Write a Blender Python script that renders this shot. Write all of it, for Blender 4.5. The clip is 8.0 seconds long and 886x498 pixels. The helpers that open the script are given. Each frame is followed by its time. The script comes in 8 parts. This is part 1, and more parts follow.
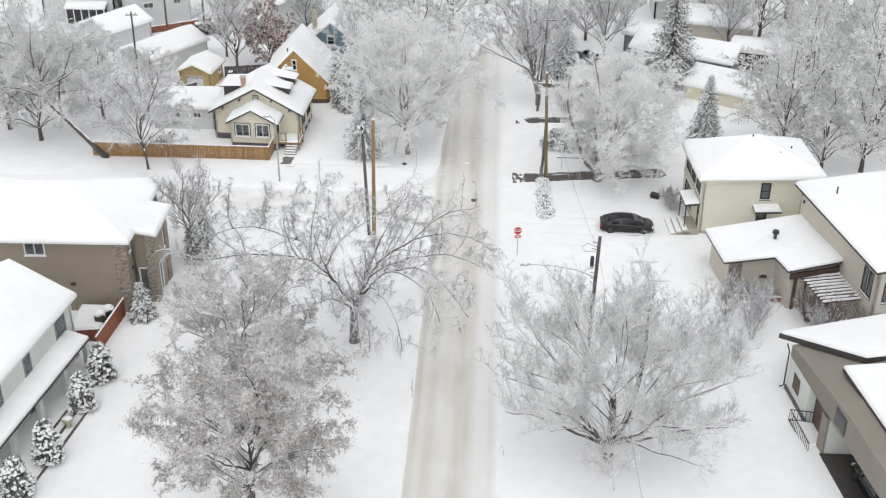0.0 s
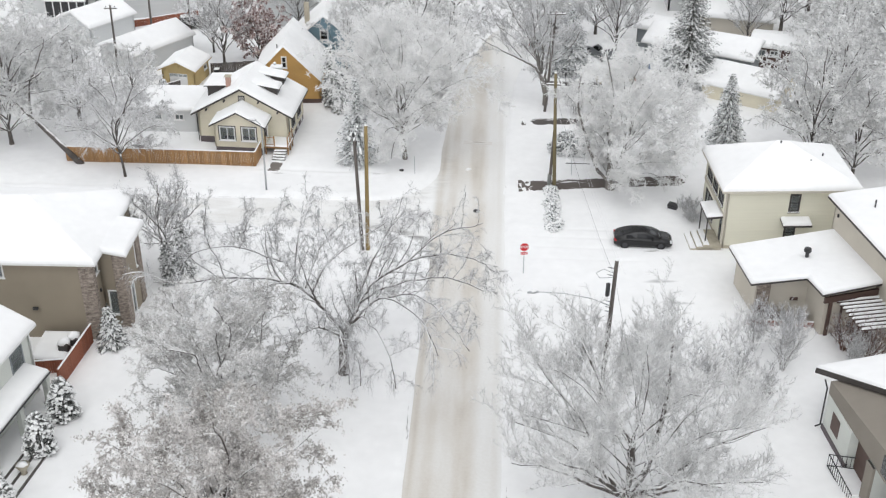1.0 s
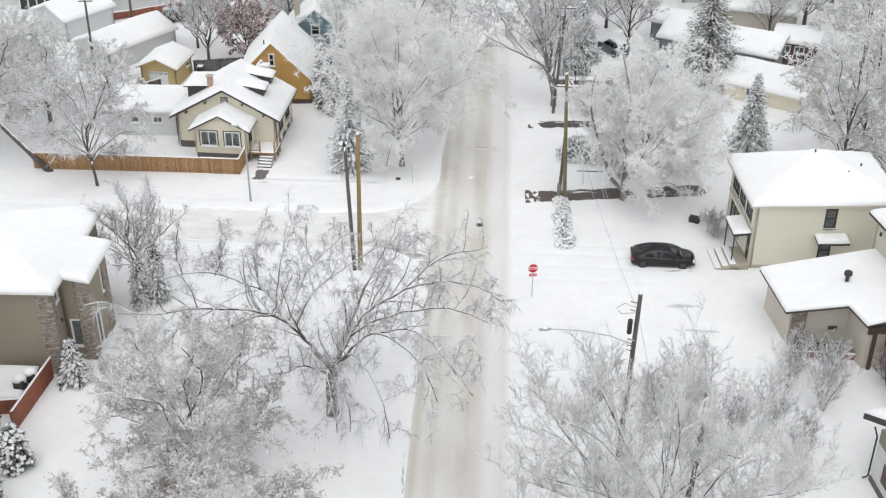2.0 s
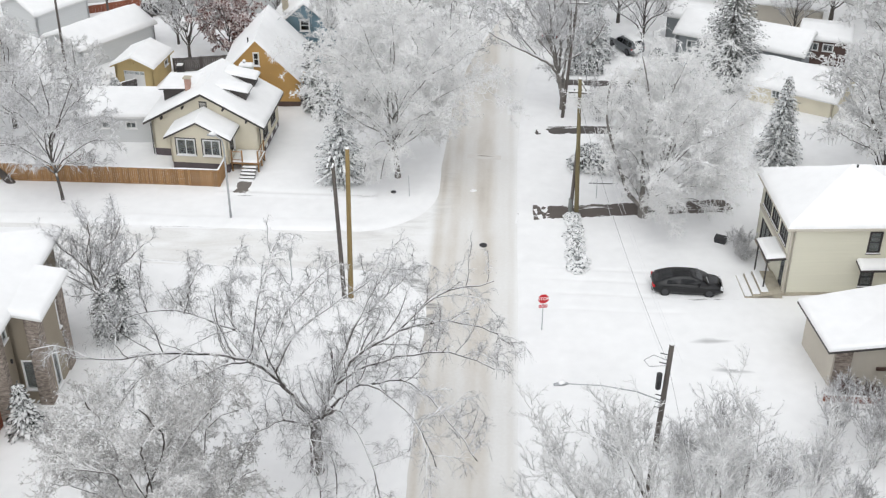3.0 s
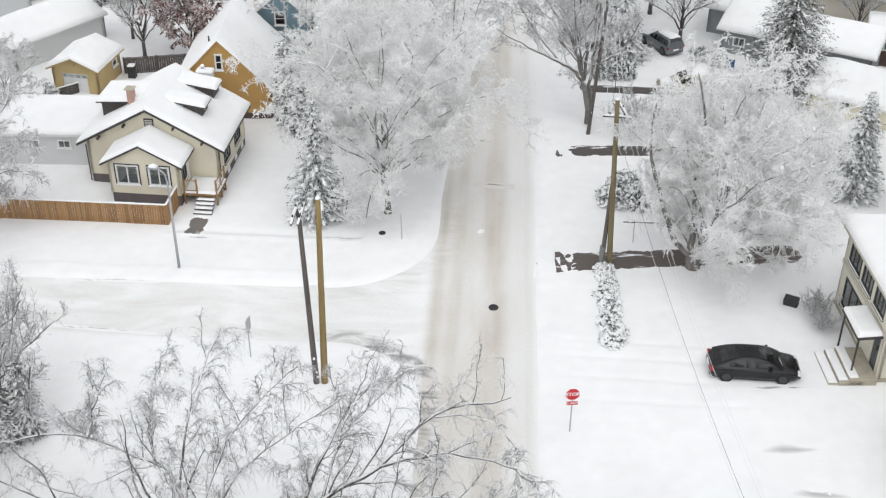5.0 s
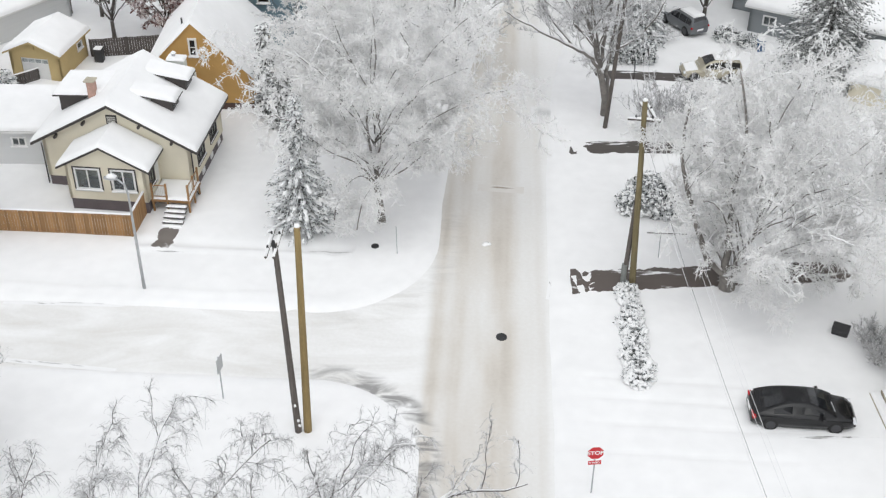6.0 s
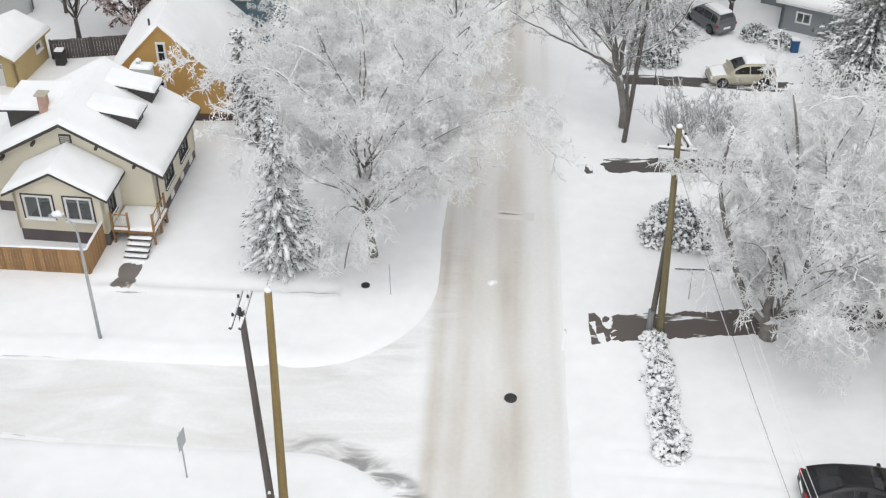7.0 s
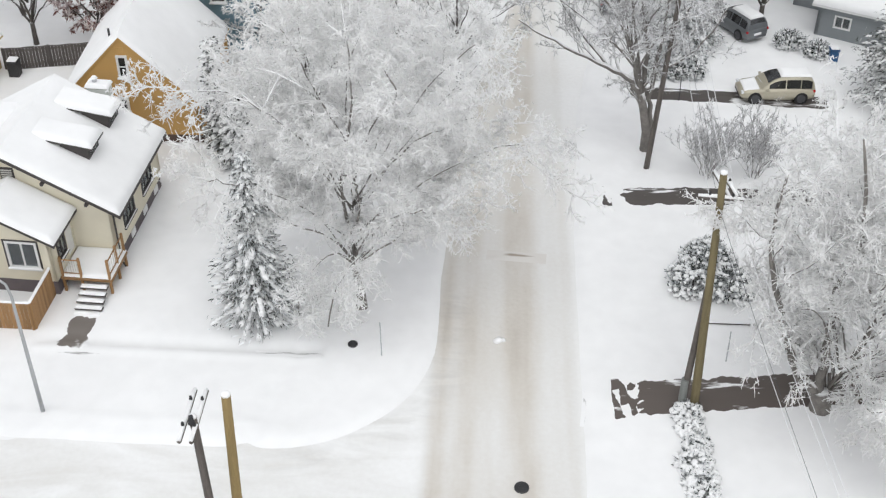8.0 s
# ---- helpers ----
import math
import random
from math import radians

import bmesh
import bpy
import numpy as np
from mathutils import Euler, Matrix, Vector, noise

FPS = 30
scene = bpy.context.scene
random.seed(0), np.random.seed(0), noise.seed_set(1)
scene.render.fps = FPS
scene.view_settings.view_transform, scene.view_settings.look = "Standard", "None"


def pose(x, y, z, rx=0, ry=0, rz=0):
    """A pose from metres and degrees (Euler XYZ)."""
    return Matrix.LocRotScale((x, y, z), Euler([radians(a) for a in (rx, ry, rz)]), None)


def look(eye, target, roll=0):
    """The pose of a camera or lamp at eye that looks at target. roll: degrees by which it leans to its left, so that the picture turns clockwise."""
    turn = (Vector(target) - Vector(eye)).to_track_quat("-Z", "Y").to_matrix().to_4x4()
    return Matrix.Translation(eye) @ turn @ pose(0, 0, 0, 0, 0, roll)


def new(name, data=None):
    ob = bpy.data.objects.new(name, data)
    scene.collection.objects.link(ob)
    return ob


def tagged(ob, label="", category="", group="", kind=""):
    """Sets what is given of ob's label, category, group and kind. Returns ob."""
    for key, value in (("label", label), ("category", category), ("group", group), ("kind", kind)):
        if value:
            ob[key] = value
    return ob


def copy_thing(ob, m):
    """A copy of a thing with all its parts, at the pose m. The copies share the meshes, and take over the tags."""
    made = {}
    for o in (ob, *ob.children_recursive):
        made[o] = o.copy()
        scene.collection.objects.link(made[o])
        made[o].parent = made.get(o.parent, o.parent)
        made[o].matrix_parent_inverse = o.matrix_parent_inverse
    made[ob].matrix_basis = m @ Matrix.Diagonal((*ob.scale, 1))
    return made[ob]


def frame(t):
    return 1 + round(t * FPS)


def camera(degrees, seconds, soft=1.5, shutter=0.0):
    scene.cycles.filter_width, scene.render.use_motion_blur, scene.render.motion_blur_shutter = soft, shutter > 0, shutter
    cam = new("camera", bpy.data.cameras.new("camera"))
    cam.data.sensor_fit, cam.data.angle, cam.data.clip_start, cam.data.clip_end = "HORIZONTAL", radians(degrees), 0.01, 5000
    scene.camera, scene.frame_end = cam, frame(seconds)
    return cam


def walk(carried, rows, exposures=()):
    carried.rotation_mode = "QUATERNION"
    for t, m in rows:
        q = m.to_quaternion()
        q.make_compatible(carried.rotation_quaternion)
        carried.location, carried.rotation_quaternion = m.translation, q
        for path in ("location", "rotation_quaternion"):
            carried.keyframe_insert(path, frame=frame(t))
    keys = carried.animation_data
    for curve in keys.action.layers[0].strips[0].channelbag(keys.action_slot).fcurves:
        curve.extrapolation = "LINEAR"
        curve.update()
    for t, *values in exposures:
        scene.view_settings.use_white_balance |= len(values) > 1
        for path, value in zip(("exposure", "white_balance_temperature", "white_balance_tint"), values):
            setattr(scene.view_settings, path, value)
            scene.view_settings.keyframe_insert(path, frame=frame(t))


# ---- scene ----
cam = camera(41, 8.0, soft=1.25)
PATH = [
    (0, pose(1.894, -43.224, 47.392, 60.699, -0.161, 2.727)),
    (0.5, pose(1.916, -39.112, 46.421, 60.373, -0.066, 2.820)),
    (1, pose(1.840, -35.076, 45.470, 60.045, -0.058, 2.890)),
    (1.5, pose(1.676, -31.016, 44.426, 59.729, -0.051, 2.914)),
    (3, pose(0.979, -18.308, 41.333, 58.640, -0.121, 2.907)),
    (3.5, pose(0.788, -14.261, 40.345, 58.268, -0.251, 2.981)),
    (4, pose(0.601, -10.033, 39.335, 57.855, -0.244, 3.006)),
    (4.5, pose(0.434, -5.857, 38.248, 57.480, -0.220, 3.055)),
    (5, pose(0.245, -1.724, 37.168, 57.105, -0.278, 3.126)),
    (5.2, pose(0.150, -0.060, 36.774, 56.935, -0.280, 3.145)),
    (6.3, pose(-0.480, 9.075, 34.840, 54.430, -0.340, 3.042)),
    (6.5, pose(-0.581, 10.697, 34.458, 54.232, -0.345, 3.030)),
    (7, pose(-0.788, 14.566, 33.473, 53.752, -0.332, 2.997)),
    (7.5, pose(-1.000, 18.416, 32.504, 53.219, -0.349, 2.967)),
    (8, pose(-1.234, 22.208, 31.543, 52.694, -0.421, 2.931)),
]
walk(cam, PATH)

# ---- light ----
world = bpy.data.worlds.new("overcast_sky")
scene.world = world
world.use_nodes = True
wn, wl = world.node_tree.nodes, world.node_tree.links
sky = wn.new("ShaderNodeTexSky")
sky.sky_type, sky.sun_disc = "NISHITA", False
sky.sun_elevation, sky.sun_rotation = radians(68), radians(182)
grey = wn.new("ShaderNodeHueSaturation")
grey.inputs["Saturation"].default_value = 0.10
wl.new(sky.outputs[0], grey.inputs["Color"])
wl.new(grey.outputs[0], wn["Background"].inputs["Color"])
wn["Background"].inputs["Strength"].default_value = 0.262
sun = new("sun", bpy.data.lights.new("sun", "SUN"))
sun.data.energy, sun.data.angle, sun.data.color = 0.42, radians(60), (0.95, 1.0, 0.97)
sun.matrix_world = look((0, 0, 60), (0 - 60 * math.sin(radians(182)), 0 - 60 * math.cos(radians(182)), 60 - 60 * math.tan(radians(68))))
scene.view_settings.exposure = -0.10

SNOW = (0.86, 0.86, 0.86)


# ---- materials ----
def mat(name, col, rough=0.7, var=0.15, scale=1.0, bump=0.15, bscale=25.0, metal=0.0, snow=None, col2=None, stretch=(1, 1, 1), island=0.0, obrand=0.0, spec=0.5, thin=0.0):
    """A procedural surface: base colour with stains at two scales, relief, and snow lying on what faces up."""
    m = bpy.data.materials.new(name)
    m.use_nodes = True
    n, l = m.node_tree.nodes, m.node_tree.links
    b = n["Principled BSDF"]
    b.inputs["Roughness"].default_value = rough
    b.inputs["Metallic"].default_value = metal
    b.inputs["Specular IOR Level"].default_value = spec
    tc, mp = n.new("ShaderNodeTexCoord"), n.new("ShaderNodeMapping")
    mp.inputs["Scale"].default_value = stretch
    l.new(tc.outputs["Object"], mp.inputs["Vector"])
    n1, n2 = n.new("ShaderNodeTexNoise"), n.new("ShaderNodeTexNoise")
    n1.inputs["Scale"].default_value, n2.inputs["Scale"].default_value = scale, bscale
    n1.inputs["Detail"].default_value = 5
    for q in (n1, n2):
        l.new(mp.outputs[0], q.inputs["Vector"])
    add = n.new("ShaderNodeMath")
    add.operation = "ADD"
    half = n.new("ShaderNodeMath")
    half.operation = "MULTIPLY"
    half.inputs[1].default_value = 0.5
    l.new(n2.outputs["Fac"], half.inputs[0])
    l.new(n1.outputs["Fac"], add.inputs[0])
    l.new(half.outputs[0], add.inputs[1])
    fac = add.outputs[0]
    if island or obrand:
        src = n.new("ShaderNodeNewGeometry").outputs["Random Per Island"] if island else n.new("ShaderNodeObjectInfo").outputs["Random"]
        k = n.new("ShaderNodeMath")
        k.operation = "MULTIPLY_ADD"
        k.inputs[1].default_value, k.inputs[2].default_value = island or obrand, -0.5 * (island or obrand)
        l.new(src, k.inputs[0])
        s = n.new("ShaderNodeMath")
        s.operation = "ADD"
        l.new(fac, s.inputs[0])
        l.new(k.outputs[0], s.inputs[1])
        fac = s.outputs[0]
    ramp = n.new("ShaderNodeValToRGB")
    ramp.color_ramp.elements[0].position, ramp.color_ramp.elements[1].position = 0.45, 1.05
    lo = tuple(c * (1 - var) for c in col)
    hi = col2 or tuple(min(1, c * (1 + var)) for c in col)
    ramp.color_ramp.elements[0].color, ramp.color_ramp.elements[1].color = (*lo, 1), (*hi, 1)
    l.new(fac, ramp.inputs[0])
    out = ramp.outputs[0]
    if snow is not None:
        g, sep = n.new("ShaderNodeNewGeometry"), n.new("ShaderNodeSeparateXYZ")
        l.new(g.outputs["Normal"], sep.inputs[0])
        w = n.new("ShaderNodeMath")
        w.operation = "MULTIPLY_ADD"
        w.inputs[1].default_value = 0.5
        l.new(n1.outputs["Fac"], w.inputs[0])
        l.new(sep.outputs["Z"], w.inputs[2])
        mr = n.new("ShaderNodeMapRange")
        mr.inputs["From Min"].default_value, mr.inputs["From Max"].default_value = snow + 0.2, snow + 0.35
        l.new(w.outputs[0], mr.inputs["Value"])
        mx = n.new("ShaderNodeMix")
        mx.data_type = "RGBA"
        mx.inputs["B"].default_value = (*SNOW, 1)
        l.new(mr.outputs[0], mx.inputs["Factor"])
        l.new(out, mx.inputs["A"])
        out = mx.outputs["Result"]
    l.new(out, b.inputs["Base Color"])
    if thin:
        tr, ms = n.new("ShaderNodeBsdfTranslucent"), n.new("ShaderNodeMixShader")
        l.new(out, tr.inputs["Color"])
        ms.inputs["Fac"].default_value = thin
        l.new(b.outputs[0], ms.inputs[1])
        l.new(tr.outputs[0], ms.inputs[2])
        l.new(ms.outputs[0], n["Material Output"].inputs["Surface"])
    if bump:
        bp = n.new("ShaderNodeBump")
        bp.inputs["Strength"].default_value, bp.inputs["Distance"].default_value = bump, 0.05
        l.new(n2.outputs["Fac"], bp.inputs["Height"])
        l.new(bp.outputs[0], b.inputs["Normal"])
    return m


M_SNOW = mat("snow", SNOW, 0.75, 0.05, 0.22, 0.2, 1.3, spec=0.2)
M_LUMP = mat("snow_lump", SNOW, 0.75, 0.04, 2.0, 0.3, 14.0, spec=0.2)
M_BARK = mat("bark", (0.10, 0.088, 0.08), 0.9, 0.4, 3.0, 0.6, 30.0, snow=0.62)
M_BARK_L = mat("limb_bark", (0.24, 0.225, 0.215), 0.9, 0.4, 3.0, 0.5, 30.0, snow=-0.12)
M_BARK_M = mat("dark_branch_bark", (0.13, 0.124, 0.12), 0.9, 0.4, 3.0, 0.5, 30.0, snow=0.3)
M_BARK_G = mat("grey_street_tree_bark", (0.20, 0.185, 0.17), 0.9, 0.35, 3.0, 0.6, 30.0, snow=0.62)
M_STEM_R = mat("red_brown_stems", (0.17, 0.095, 0.075), 0.9, 0.3, 3.0, 0.3, 30.0, snow=0.75)
M_FROST_W = mat("thick_hoarfrost", (0.96, 0.955, 0.95), 0.85, 0.14, 0.5, 0.0, 9.0, col2=(0.99, 0.99, 0.985), island=0.35, spec=0.1, thin=0.55)
M_NEEDLE_F = mat("frosted_needles", (0.20, 0.215, 0.20), 0.8, 0.55, 1.5, 0.0, 12.0, col2=(0.86, 0.88, 0.89), island=1.0, spec=0.1)
M_FROST = mat("frosted_twigs", (0.86, 0.855, 0.85), 0.85, 0.34, 0.5, 0.0, 9.0, col2=(0.98, 0.98, 0.975), island=0.4, spec=0.1, thin=0.5)
M_FROST_D = mat("bare_frosted_twigs", (0.22, 0.205, 0.195), 0.85, 0.35, 0.5, 0.0, 9.0, col2=(0.74, 0.74, 0.76), island=0.9, spec=0.1, thin=0.3)
M_FROST_F = mat("grey_frosted_twigs", (0.68, 0.67, 0.665), 0.85, 0.42, 0.5, 0.0, 9.0, col2=(0.95, 0.95, 0.96), island=0.7, spec=0.1, thin=0.35)
M_FROST_G = mat("pale_bare_twigs", (0.46, 0.455, 0.45), 0.85, 0.3, 0.5, 0.0, 9.0, col2=(0.86, 0.86, 0.87), island=0.6, spec=0.1, thin=0.3)
M_FROST_B = mat("frosted_brown_leaves", (0.68, 0.635, 0.595), 0.85, 0.5, 0.4, 0.0, 9.0, col2=(0.94, 0.92, 0.91), island=0.45, spec=0.1, thin=0.35)
M_FROST_L = mat("pale_frosted_leaves", (0.74, 0.715, 0.69), 0.85, 0.5, 0.4, 0.0, 9.0, col2=(0.95, 0.945, 0.94), island=0.45, spec=0.1, thin=0.35)
M_FROST_R = mat("frosted_red_leaves", (0.30, 0.15, 0.13), 0.85, 0.3, 0.6, 0.0, 9.0, col2=(0.88, 0.82, 0.81), island=1.0, spec=0.1, thin=0.35)
M_NEEDLE = mat("spruce_needles", (0.045, 0.06, 0.048), 0.8, 0.4, 1.5, 0.0, 12.0, col2=(0.66, 0.68, 0.69), island=1.1, spec=0.1)
M_NEEDLE_D = mat("cedar_foliage", (0.05, 0.054, 0.046), 0.8, 0.4, 2.0, 0.0, 12.0, col2=(0.46, 0.47, 0.46), island=0.8, spec=0.1)
M_CREAM = mat("cream_stucco", (0.71, 0.66, 0.53), 0.9, 0.08, 0.6, 0.35, 40.0)
M_CREAM2 = mat("cream_siding", (0.72, 0.70, 0.58), 0.6, 0.06, 0.4, 0.5, 5.2, stretch=(0.02, 0.02, 1))
M_OCHRE = mat("ochre_stucco", (0.50, 0.30, 0.105), 0.9, 0.1, 0.6, 0.35, 40.0)
M_OCHRE2 = mat("pale_ochre_siding", (0.50, 0.385, 0.19), 0.9, 0.1, 0.6, 0.35, 40.0)
M_TAUPE = mat("taupe_stucco", (0.285, 0.243, 0.187), 0.9, 0.08, 0.5, 0.3, 40.0)
M_TAUPE2 = mat("grey_taupe_stucco", (0.25, 0.224, 0.19), 0.9, 0.08, 0.5, 0.3, 40.0)
M_WHITE = mat("white_stucco", (0.62, 0.64, 0.60), 0.85, 0.07, 0.6, 0.3, 40.0)
M_GREYW = mat("pale_grey_siding", (0.62, 0.63, 0.63), 0.7, 0.06, 0.5, 0.5, 5.0, stretch=(0.02, 0.02, 1))
M_GREY = mat("grey_siding", (0.25, 0.27, 0.28), 0.7, 0.08, 0.5, 0.5, 5.0, stretch=(0.02, 0.02, 1))
M_BLUE = mat("blue_grey_siding", (0.16, 0.25, 0.30), 0.7, 0.08, 0.5, 0.4, 5.0, stretch=(0.02, 0.02, 1))
M_BEIGE = mat("beige_stucco", (0.54, 0.50, 0.43), 0.9, 0.07, 0.5, 0.3, 40.0)
M_FOUND = mat("dark_foundation", (0.13, 0.11, 0.115), 0.9, 0.2, 1.0, 0.3, 20.0)
M_TRIM = mat("dark_trim", (0.055, 0.048, 0.045), 0.6, 0.2, 2.0, 0.1, 20.0)
M_TRIMW = mat("white_trim", (0.75, 0.75, 0.74), 0.5, 0.05, 2.0, 0.05, 20.0)
M_STONE = mat("stone_veneer", (0.17, 0.125, 0.10), 0.9, 0.5, 3.5, 0.8, 9.0, col2=(0.42, 0.36, 0.31), stretch=(1, 1, 2.2))
M_BRICK = mat("pink_brick", (0.42, 0.27, 0.22), 0.9, 0.25, 4.0, 0.6, 14.0)
M_CEDAR = mat("cedar_boards", (0.31, 0.175, 0.075), 0.75, 0.25, 1.2, 0.3, 14.0, stretch=(6, 6, 0.6), obrand=0.5)
M_REDFENCE = mat("red_brown_boards", (0.26, 0.085, 0.045), 0.7, 0.25, 1.2, 0.3, 14.0, stretch=(6, 6, 0.6), obrand=0.3)
M_OLDWOOD = mat("weathered_boards", (0.10, 0.09, 0.085), 0.9, 0.3, 1.2, 0.4, 14.0, stretch=(6, 6, 0.6), obrand=0.4)
M_POLE_T = mat("treated_pole_wood", (0.25, 0.18, 0.075), 0.85, 0.25, 1.5, 0.4, 12.0, stretch=(5, 5, 0.3))
M_POLE_O = mat("olive_pole_wood", (0.165, 0.135, 0.07), 0.85, 0.25, 1.5, 0.4, 12.0, stretch=(5, 5, 0.3))
M_POLE_D = mat("old_pole_wood", (0.115, 0.10, 0.09), 0.9, 0.35, 1.5, 0.5, 12.0, stretch=(5, 5, 0.3))
M_METAL = mat("galvanised_steel", (0.45, 0.46, 0.47), 0.45, 0.12, 2.0, 0.05, 20.0, metal=0.7)
M_DARKMETAL = mat("dark_metal", (0.05, 0.05, 0.052), 0.5, 0.2, 2.0, 0.1, 20.0, metal=0.5)
M_CONCL = mat("pale_concrete", (0.42, 0.38, 0.30), 0.85, 0.2, 2.0, 0.3, 20.0)
M_BLACKPAINT = mat("black_car_paint", (0.006, 0.006, 0.007), 0.16, 0.2, 2.0, 0.0, 20.0, spec=0.5)
M_GOLDPAINT = mat("champagne_car_paint", (0.42, 0.385, 0.30), 0.3, 0.08, 2.0, 0.0, 20.0, metal=0.3)
M_GREYPAINT = mat("grey_car_paint", (0.16, 0.17, 0.18), 0.3, 0.1, 2.0, 0.0, 20.0, metal=0.3)
M_CARGLASS = mat("tinted_glass", (0.012, 0.013, 0.015), 0.05, 0.1, 1.0, 0.0, 10.0, spec=0.7)
M_RUBBER = mat("rubber", (0.015, 0.015, 0.015), 0.85, 0.2, 3.0, 0.1, 30.0)
M_RIM = mat("dark_alloy", (0.08, 0.08, 0.085), 0.35, 0.1, 3.0, 0.0, 30.0, metal=0.8)
M_TAIL = mat("red_lens", (0.45, 0.01, 0.015), 0.2, 0.1, 3.0, 0.0, 30.0)
M_LENS = mat("clear_lens", (0.75, 0.76, 0.78), 0.15, 0.05, 3.0, 0.0, 30.0)
M_SIGNRED = mat("red_sign_sheet", (0.55, 0.012, 0.02), 0.45, 0.06, 3.0, 0.0, 30.0)
M_SIGNWHITE = mat("white_sign_sheet", (0.85, 0.85, 0.85), 0.45, 0.03, 3.0, 0.0, 30.0)
M_WIRE_F = mat("frosted_cable", (0.72, 0.72, 0.73), 0.8, 0.1, 3.0, 0.0, 30.0)
M_WIRE = mat("cable", (0.06, 0.06, 0.065), 0.7, 0.1, 3.0, 0.0, 30.0)
M_CURTAIN = mat("pale_curtain", (0.55, 0.54, 0.50), 0.9, 0.1, 2.0, 0.1, 6.0, stretch=(6, 6, 0.3))
M_DOOR = mat("dark_door", (0.05, 0.05, 0.055), 0.5, 0.15, 2.0, 0.05, 20.0)
M_BLUEBIN = mat("blue_plastic", (0.02, 0.09, 0.22), 0.5, 0.1, 2.0, 0.0, 20.0)
M_BRASSBROWN = mat("brown_panel", (0.09, 0.055, 0.045), 0.6, 0.2, 2.0, 0.1, 20.0)


def glass_mat():
    m = bpy.data.materials.new("window_glass")
    m.use_nodes = True
    b = m.node_tree.nodes["Principled BSDF"]
    b.inputs["Base Color"].default_value = (0.75, 0.8, 0.82, 1)
    b.inputs["Roughness"].default_value = 0.03
    b.inputs["Transmission Weight"].default_value = 0.9
    b.inputs["IOR"].default_value = 1.1
    return m


M_GLASS = glass_mat()


def patchy(name, dark, cover, scale, stretch, sharp=0.06, rim=None, inner=0.6, pale=SNOW):
    """Ground with snow left on it in patches: noise of two scales decides where; near the rim of a strip more snow stays."""
    m = bpy.data.materials.new(name)
    m.use_nodes = True
    n, l = m.node_tree.nodes, m.node_tree.links
    b = n["Principled BSDF"]
    tc, mp = n.new("ShaderNodeTexCoord"), n.new("ShaderNodeMapping")
    mp.inputs["Scale"].default_value = stretch
    l.new(tc.outputs["Object"], mp.inputs["Vector"])
    n1, n2 = n.new("ShaderNodeTexNoise"), n.new("ShaderNodeTexNoise")
    n1.inputs["Scale"].default_value, n1.inputs["Detail"].default_value = scale, 7
    n2.inputs["Scale"].default_value, n2.inputs["Detail"].default_value = scale * 0.3, 3
    for q in (n1, n2):
        l.new(mp.outputs[0], q.inputs["Vector"])
    a = n.new("ShaderNodeMath")
    a.operation = "ADD"
    l.new(n1.outputs["Fac"], a.inputs[0])
    l.new(n2.outputs["Fac"], a.inputs[1])
    f = a.outputs[0]
    if rim:
        sp = n.new("ShaderNodeSeparateXYZ")
        l.new(tc.outputs["Object"], sp.inputs[0])
        for ax, size, gain in rim:
            ab = n.new("ShaderNodeMath")
            ab.operation = "ABSOLUTE"
            l.new(sp.outputs[ax], ab.inputs[0])
            mr = n.new("ShaderNodeMapRange")
            mr.inputs["From Min"].default_value, mr.inputs["From Max"].default_value = size * inner, size
            mr.inputs["To Max"].default_value = gain
            l.new(ab.outputs[0], mr.inputs["Value"])
            s = n.new("ShaderNodeMath")
            s.operation = "ADD"
            l.new(f, s.inputs[0])
            l.new(mr.outputs[0], s.inputs[1])
            f = s.outputs[0]
    mr = n.new("ShaderNodeMapRange")
    mr.inputs["From Min"].default_value, mr.inputs["From Max"].default_value = 1.0 + cover - sharp, 1.0 + cover + sharp
    l.new(f, mr.inputs["Value"])
    mx = n.new("ShaderNodeMix")
    mx.data_type = "RGBA"
    mx.inputs["A"].default_value, mx.inputs["B"].default_value = (*dark, 1), (*pale, 1)
    l.new(mr.outputs[0], mx.inputs["Factor"])
    l.new(mx.outputs["Result"], b.inputs["Base Color"])
    b.inputs["Roughness"].default_value = 0.65
    bp = n.new("ShaderNodeBump")
    bp.inputs["Strength"].default_value, bp.inputs["Distance"].default_value = 0.5, 0.05
    l.new(f, bp.inputs["Height"])
    l.new(bp.outputs[0], b.inputs["Normal"])
    return m


